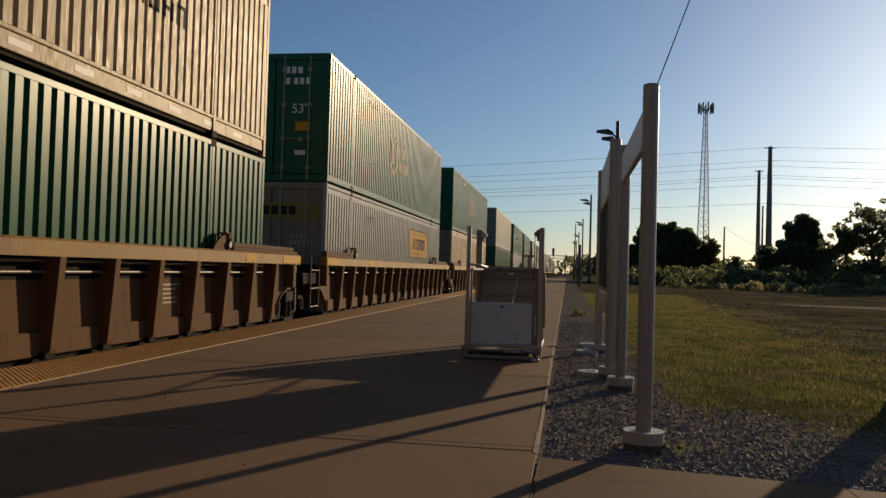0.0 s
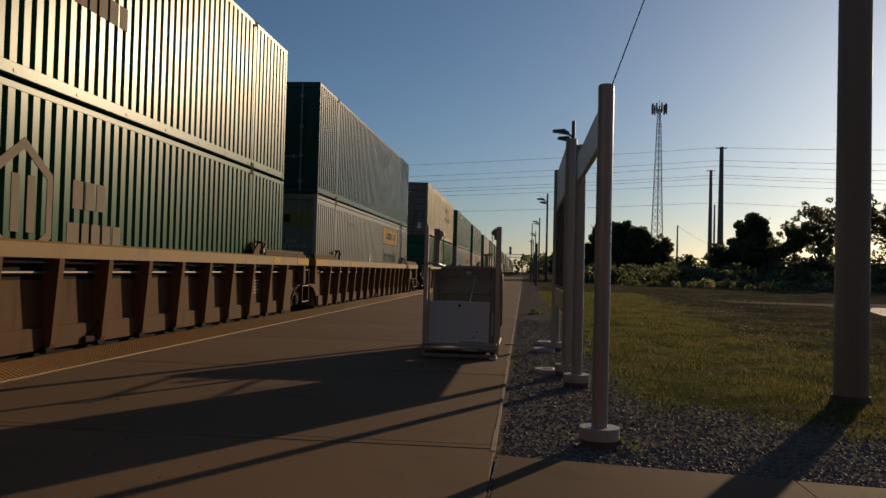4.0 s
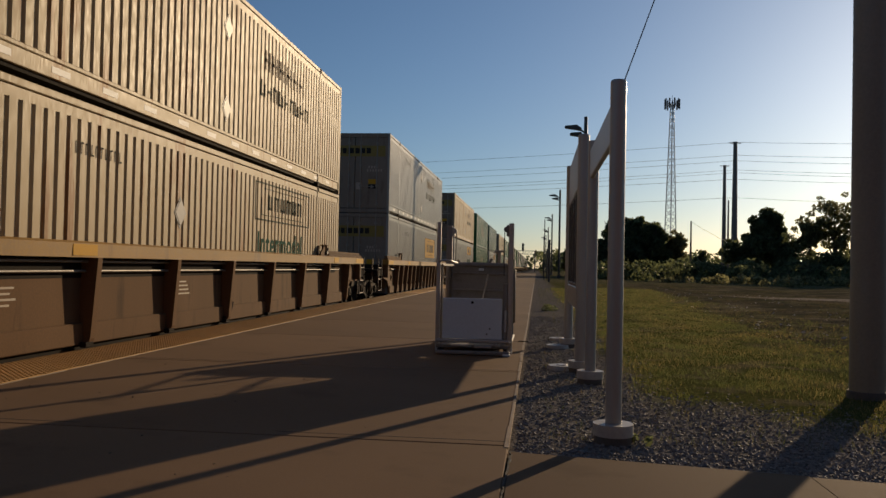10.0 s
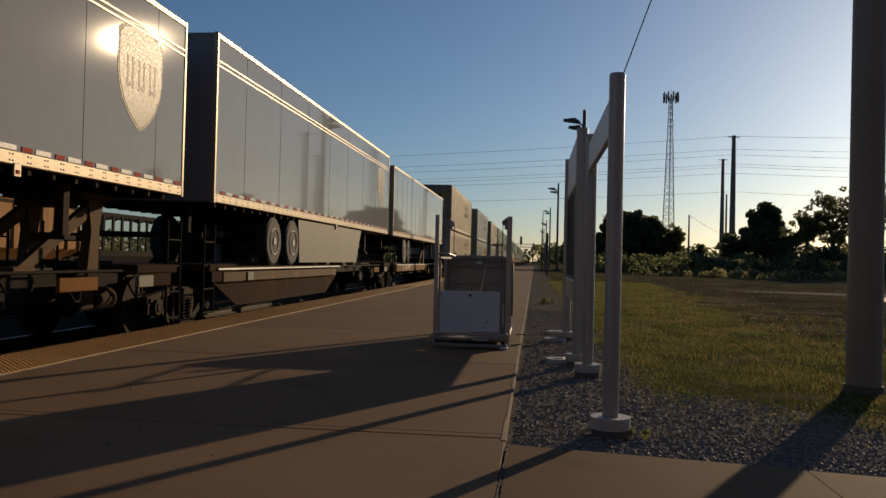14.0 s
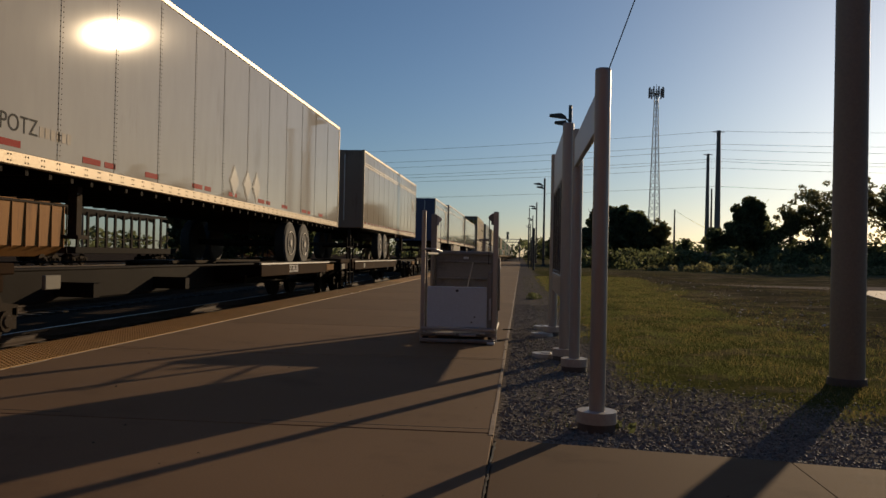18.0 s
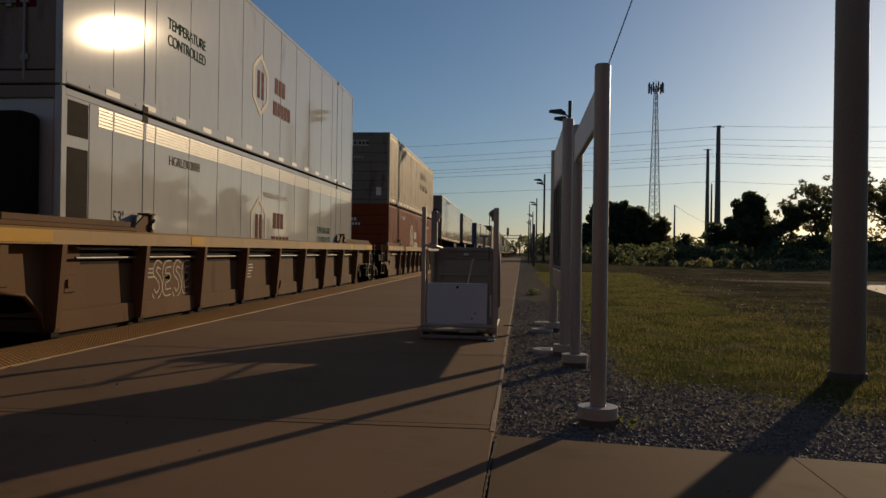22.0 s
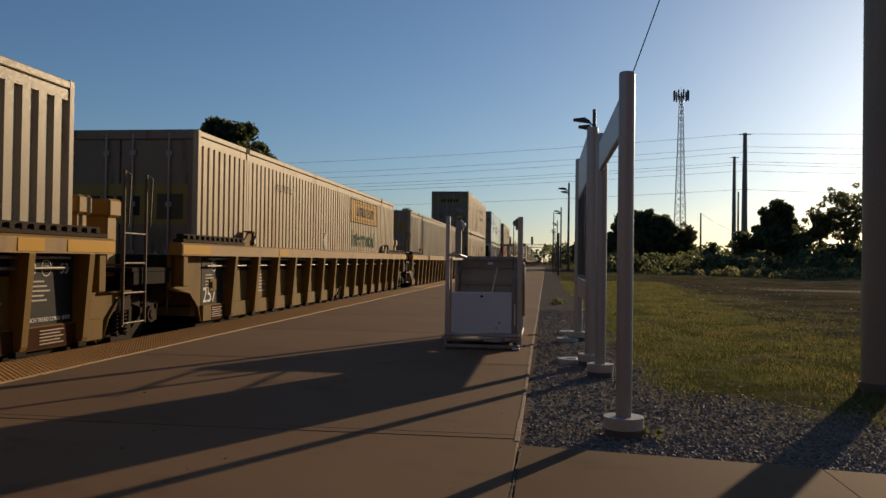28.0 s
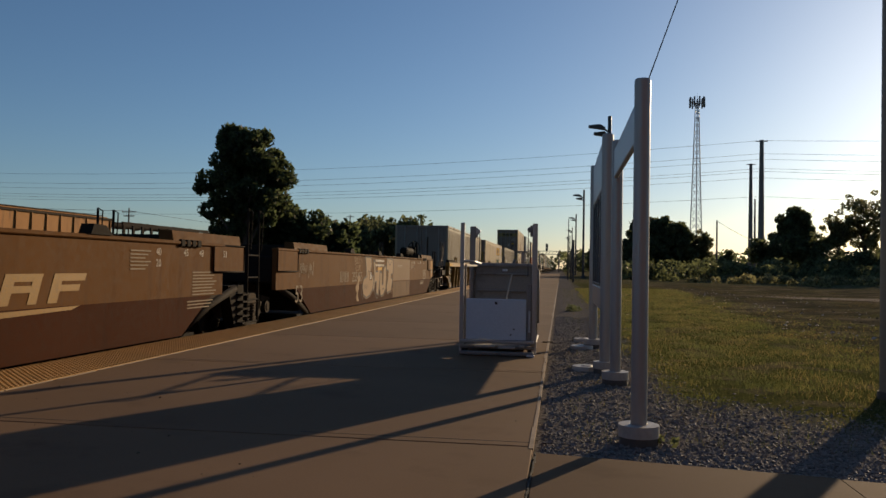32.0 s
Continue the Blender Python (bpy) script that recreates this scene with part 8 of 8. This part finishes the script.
# ---- trees and bushes ----
def leaf_cloud(centers, count, size, seed):
    """Small bent leaves scattered in clumps; centers: x, y, z, radius."""
    rng = np.random.RandomState(seed)
    w = np.array([c[3] ** 2 for c in centers])
    pick = rng.choice(len(centers), count, p=w / w.sum())
    cs = np.array(centers)[pick]
    d = rng.normal(size=(count, 3))
    d /= np.linalg.norm(d, axis=1)[:, None]
    rad = cs[:, 3] * (0.45 + 0.6 * rng.rand(count) ** 0.6)
    p = cs[:, :3] + d * rad[:, None] * np.array((1, 1, 0.85))
    a = rng.normal(size=(count, 3))
    a /= np.linalg.norm(a, axis=1)[:, None]
    b = np.cross(a, rng.normal(size=(count, 3)))
    b /= np.linalg.norm(b, axis=1)[:, None]
    s = size * (0.6 + 0.8 * rng.rand(count))[:, None]
    quad = np.stack([p - a * s, p + b * s * 0.55, p + a * s, p - b * s * 0.55], 1).reshape(-1, 3)
    faces = np.arange(count * 4).reshape(-1, 4)
    me = bpy.data.meshes.new("crown")
    me.from_pydata(quad.tolist(), [], faces.tolist())
    return me


def tree(x, y, h, w, seed, leaves=5000, leaf=0.22, mat=None, label="leafy dark green tree", trunk=0.22, low=0.28, airy=0.0, full=0.0):
    rng = random.Random(seed)
    c = thing("tree", label, "tree", "trees", at=(x, y, ground_height(x, y)))
    bm = bmesh.new()
    tube(bm, (0, 0, -0.3), (0.05 * h * 0.3, 0, h * 0.45), trunk, trunk * 0.6, 10)
    tips = []
    for k in range(13):
        p = k * 2.4 + rng.uniform(-0.4, 0.4)
        z0 = h * rng.uniform(low, 0.6)
        r = w * rng.uniform(0.35, 0.95)
        z1 = min(h * 0.97, z0 + h * rng.uniform(0.12, 0.42))
        mid = Vector((0.5 * r * math.cos(p), 0.5 * r * math.sin(p), (z0 + z1) / 2 + 0.02 * h))
        tip = Vector((r * math.cos(p), r * math.sin(p), z1))
        tube(bm, (0, 0, z0), mid, trunk * 0.4, trunk * 0.26, 6)
        tube(bm, mid, tip, trunk * 0.26, trunk * 0.08, 6)
        tips += [(mid, 0.7), (tip, 1.0)]
    tube(bm, (0, 0, h * 0.45), (0, 0, h * 0.9), trunk * 0.6, trunk * 0.15, 8)
    part("trunk", bm, BARK, c)
    centers = []
    if full:
        # a closed rounded crown, wider below its middle, with a lumpy outline
        while len(centers) < 90:
            q = Vector((rng.uniform(-1, 1), rng.uniform(-1, 1), rng.uniform(-1, 1)))
            if q.length > 1 or q.length < 0.35:
                continue
            taper = 1.0 - 0.35 * max(0.0, q.z)
            rr = w * rng.uniform(0.15, 0.27)
            centers.append((q.x * (w - rr * 0.6) * taper, q.y * (w - rr * 0.6) * taper, h * (full + (1 - full) * 0.5 * (1 + q.z)) * (1 - 0.06 * (q.z > 0.8)), rr))
    for tip, q in tips if not full else ():
        for _ in range(3):
            rr = w * rng.uniform(0.16, 0.34) * (1 - 0.4 * airy)
            centers.append((tip.x + rng.uniform(-0.25, 0.25) * w, tip.y + rng.uniform(-0.25, 0.25) * w, min(h - rr * 0.7, tip.z + rng.uniform(-0.12, 0.14) * h), rr))
    for _ in range(8):
        rr = w * rng.uniform(0.2, 0.34)
        centers.append((rng.uniform(-0.35, 0.35) * w, rng.uniform(-0.35, 0.35) * w, h * rng.uniform(0.6, 0.92) - rr * 0.4, rr))
    me = leaf_cloud(centers, leaves, leaf, seed)
    me.materials.append(mat or LEAF)
    cr = new("crown", me)
    cr.parent = c
    return c


def bush_row(name, label, spots, leaves, leaf, seed, mat):
    me = leaf_cloud(spots, leaves, leaf, seed)
    me.materials.append(mat)
    return tagged(new(name, me), label, "bushes", kind="stuff")


rng = random.Random(21)
tree(-20.4, 50.0, 11.0, 3.2, 1, 20000, 0.17, LEAF_DARK, label="tall dark green cottonwood tree behind the tracks", trunk=0.3, low=0.16, full=0.3)
for x, y, h, w, seed in ((-22.4, 53.0, 4.6, 1.6, 2), (-21.0, 53.5, 5.6, 2.0, 3), (-19.0, 53.5, 6.0, 2.2, 6), (-17.0, 54.5, 5.7, 2.0, 7), (-15.6, 56.0, 4.8, 1.7, 8)):
    tree(x, y, h, w, seed, 4500, 0.2, LEAF_DARK, "dark leafy scrub tree behind the tracks", 0.12, 0.06)
tree(-27.0, 105.0, 8.0, 4.2, 4, 3500, 0.35)
tree(-24.0, 110.0, 8.6, 4.5, 5, 3500, 0.35)
for k, (dx, h, w, leaves) in enumerate(((0.074, 5.6, 2.2, 5000), (0.100, 9.0, 3.1, 9000), (0.119, 9.4, 3.3, 9000), (0.138, 8.7, 2.9, 8000), (0.155, 6.7, 2.1, 5000), (0.050, 4.6, 2.4, 4000), (0.110, 6.0, 4.0, 7000), (0.135, 5.5, 3.6, 6000))):
    tree(dx * 120, 120.0 + (k % 3) * 2, h, w, 30 + k, leaves, 0.34, label="dense dark green tree at the edge of the lot", trunk=0.3, low=0.12, full=0.08)
tree(20.4, 121.0, 7.0, 1.7, 49, 1500, 0.26, LEAF_DRY, "slender thin-leaved tree at the edge of the lot", 0.14, 0.2, 0.8)
tree(29.9, 110.0, 9.7, 3.1, 50, 13000, 0.24, label="tall rounded green tree beyond the lot", low=0.18, full=0.15)
tree(30.6, 108.0, 6.0, 3.3, 59, 6000, 0.26, label="spreading lower boughs of a green tree", low=0.12)
tree(26.6, 111.0, 5.4, 1.9, 57, 3000, 0.26, low=0.12)
tree(34.3, 107.0, 8.4, 2.0, 51, 2600, 0.2, LEAF_DRY, "open-crowned tree with sparse olive leaves", 0.2, 0.25, 0.7)
tree(37.3, 107.0, 11.2, 3.2, 52, 5000, 0.19, LEAF_DRY, "open-crowned tree with sparse olive leaves", 0.3, 0.25, 0.8)
tree(41.3, 106.0, 12.8, 3.8, 58, 5500, 0.19, LEAF_DRY, "open-crowned tree with sparse olive leaves", 0.3, 0.25, 0.8)
tree(46.4, 105.0, 13.2, 4.2, 53, 7000, 0.22, LEAF_DRY, "open-crowned tree with sparse olive leaves", 0.3, 0.2, 0.6)
tree(53.0, 102.0, 13.0, 5.0, 54, 9000, 0.28, LEAF, "dense dark green tree at the edge of the lot", 0.3, 0.15)
tree(26.4, 135.0, 4.5, 1.2, 55, 1500, 0.26, low=0.15)
tree(60.0, 95.0, 12.5, 6.0, 56, 9000, 0.3, LEAF, "dense dark green tree at the edge of the lot", 0.3, 0.15)
spots = []
for k in range(150):
    dx = rng.uniform(0.04, 0.72)
    y = rng.uniform(88, 112)
    r = rng.uniform(0.7, 1.9)
    spots.append((dx * 105, y, r * 0.55, r))
for k in range(70):
    dx = rng.uniform(0.27, 0.75)
    y = rng.uniform(100, 108)
    r = rng.uniform(1.6, 2.9)
    spots.append((dx * 112, y, r * 0.7, r))
bush_row("bushes", "low scrub and bushes along the far side of the lot", spots, 60000, 0.24, 61, LEAF)
spots = []
for k in range(120):
    dx = rng.uniform(0.12, 0.6)
    y = rng.uniform(70, 90)
    r = rng.uniform(0.3, 0.8)
    spots.append((dx * 95, y, r * 0.4 - 0.1, r))
bush_row("bushes", "sunlit olive scrub before the bushes", spots, 12000, 0.16, 62, LEAF_DRY)
spots = []
for k in range(420):
    a = rng.uniform(-1.25, 1.2)
    d = rng.uniform(330, 420)
    r = rng.uniform(3.0, 6.5)
    spots.append((d * math.sin(a), d * math.cos(a), r * 0.75, r))
bush_row("far_woods", "dark line of woods on the horizon", spots, 30000, 1.1, 63, LEAF)


# ---- grass, tufts and loose stones ----
def grass_field(name, label, n, seed, inside, height, area, thin=1.0, mat=None):
    r = np.random.RandomState(seed)
    verts, faces = [], []
    tries = 0
    while len(faces) < n and tries < n * 6:
        tries += 1
        x, y = r.uniform(area[0], area[1]), area[2] + (area[3] - area[2]) * r.rand() ** 1.8
        if r.rand() > inside(x, y):
            continue
        z = ground_height(x, y) - 0.01
        h = height * (0.4 + 0.9 * r.rand()) * (1 + 0.6 * noise.noise((x * 1.5, y * 1.5, 0)))
        p = r.uniform(0, math.tau)
        w = (0.0011 + 0.00026 * y) * thin
        lx, ly = r.normal(0, 0.4 * h), r.normal(0, 0.4 * h)
        k = len(verts)
        verts += [(x - w * math.cos(p), y - w * math.sin(p), z), (x + w * math.cos(p), y + w * math.sin(p), z), (x + lx, y + ly, z + h)]
        faces.append((k, k + 1, k + 2))
    ob = mesh_object(name, verts, faces, mat or BLADE)
    return tagged(ob, label, "grass", kind="stuff")


def grassy(x, y):
    edge = y + 0.7 * x + 1.8 * noise.noise((x * 0.9, y * 0.9, 5)) + 0.8 * noise.noise((x * 4, y * 4, 8)) - 7.2
    if edge < 0 or x < 0.85 + 0.3 * noise.noise((x, y * 0.8, 3)):
        return 0.025
    thin = min(1.0, 0.08 + edge * 0.4) * max(0.12, min(1.0, 0.62 + 1.1 * noise.noise((x * 1.7, y * 0.9, 12)) + 0.5 * noise.noise((x * 6, y * 6, 4))))
    over = x - 4.0 - 2.3 * min(1, max(0, (y - 15) / 37)) + 0.7 * noise.noise((x * 0.5, y * 0.5, 1))
    return thin if over < 0 else max(0.10, thin * (1 - over * 1.2))


grass_field("grass", "short sunlit grass with dry blades", 130000, 71, grassy, 0.05, (0.1, 6.4, 5.2, 46))
grass_field("tufts", "scattered dry tufts on the bare lot", 9000, 73, lambda x, y: 0.8 if noise.noise((x * 0.6, y * 0.6, 9)) > 0.18 else 0.03, 0.07, (3.6, 16, 9, 60), 1.0, BLADE_DRY)
r = np.random.RandomState(72)
verts, faces = [], []
for _ in range(26000):
    x, y = r.uniform(-0.1, 3.0), 4.5 + 14 * r.rand() ** 1.7
    if y < 4.70 - 0.155 * (x + 0.1) or (y + 0.7 * x > 7.9 + r.normal(0, 0.4) and x > 0.95 + r.normal(0, 0.15)):
        continue
    s = r.uniform(0.005, 0.017)
    z = ground_height(x, y) + s * 0.25
    m = r.normal(size=(6, 3)) * 0.2
    base = np.array(((1, 0, 0), (-1, 0, 0), (0, 1, 0), (0, -1, 0), (0, 0, 0.6), (0, 0, -0.6))) + m
    k = len(verts)
    verts += (base * s + (x, y, z)).tolist()
    faces += [(k + a, k + b, k + c) for a, b, c in ((0, 2, 4), (2, 1, 4), (1, 3, 4), (3, 0, 4), (2, 0, 5), (1, 2, 5), (3, 1, 5), (0, 3, 5))]
tagged(mesh_object("gravel", verts, faces, STONE), "loose grey gravel beside the platform", "gravel", kind="stuff")
def lumps(name, label, category, mat, n, seed, size, place):
    """Small uneven lumps lying about; place gives x, y and the height of the ground."""
    r = np.random.RandomState(seed)
    verts, faces = [], []
    for _ in range(n):
        x, y, z = place(r)
        s = r.uniform(*size)
        base = np.array(((1, 0, 0), (-1, 0, 0), (0, 1, 0), (0, -1, 0), (0, 0, 0.55), (0, 0, -0.5))) + r.normal(size=(6, 3)) * 0.22
        k = len(verts)
        verts += (base * s + (x, y, z + s * 0.2)).tolist()
        faces += [(k + a, k + b, k + c) for a, b, c in ((0, 2, 4), (2, 1, 4), (1, 3, 4), (3, 0, 4), (2, 0, 5), (1, 2, 5), (3, 1, 5), (0, 3, 5))]
    tagged(mesh_object(name, verts, faces, mat), label, category, kind="stuff")


def on_lot(r):
    y = 11.5 + 40 * r.rand() ** 1.6
    x = 3.9 + 2.3 * min(1, max(0, (y - 15) / 37)) + r.exponential(3.5)
    return x, y, ground_height(x, y)


lumps("clods", "small brown clods of churned earth on the lot", "earth", CLOD, 1500, 81, (0.008, 0.038), on_lot)
lumps("rubble", "pale stones scattered on the lot", "stones", PAD, 260, 82, (0.015, 0.05), on_lot)
lumps("grit", "small dark crumbs and leaves on the platform", "debris", CLOD, 170, 83, (0.003, 0.011), lambda r: (r.uniform(-4.2, 2.4), 2.2 + 7 * r.rand() ** 1.5, -0.001))
spots = [(0.62, 5.2, 0.0, 0.04), (0.72, 5.12, 0.0, 0.03), (0.3, 21.0, 0.0, 0.16), (0.42, 21.3, 0.0, 0.14)]
bush_row("weeds", "small weeds in the gravel", spots, 500, 0.025, 75, LEAF)


# ---- what moves ----
SPEEDS = ((0, 11.914), (4, 11.378), (8, 11.925), (12, 11.467), (16, 11.592), (20, 11.666), (24, 11.701), (28, 11.791), (32, 11.139))


def travelled(t):
    """How far the train has gone at t seconds."""
    s = 0.0
    for (t0, v0), (t1, v1) in zip(SPEEDS, SPEEDS[1:]):
        d = min(max(t - t0, 0), t1 - t0)
        s += v0 * d + (v1 - v0) / (t1 - t0) * d * d / 2
    return s


def motions():
    times = [2.0 * k for k in range(17)]
    for ob, u, z, tilt in MOVERS:
        walk(ob, [(t, pose(TRACK_X, u + travelled(t), RAIL_Z + z, tilt)) for t in times])
    # the wheels of the cars that pass the camera roll along the rail
    places = {ob: u for ob, u, _, _ in MOVERS}
    spins = [math.degrees(travelled(k / 30) / 0.455) for k in range(961)]
    for wheel, y in WHEELS:
        u = places.get(wheel.parent.parent)
        if u is not None and -385 < u < 30:
            walk(wheel, [(k / 30, pose(0, y, 0.455, -spins[k])) for k in range(961)])


motions()
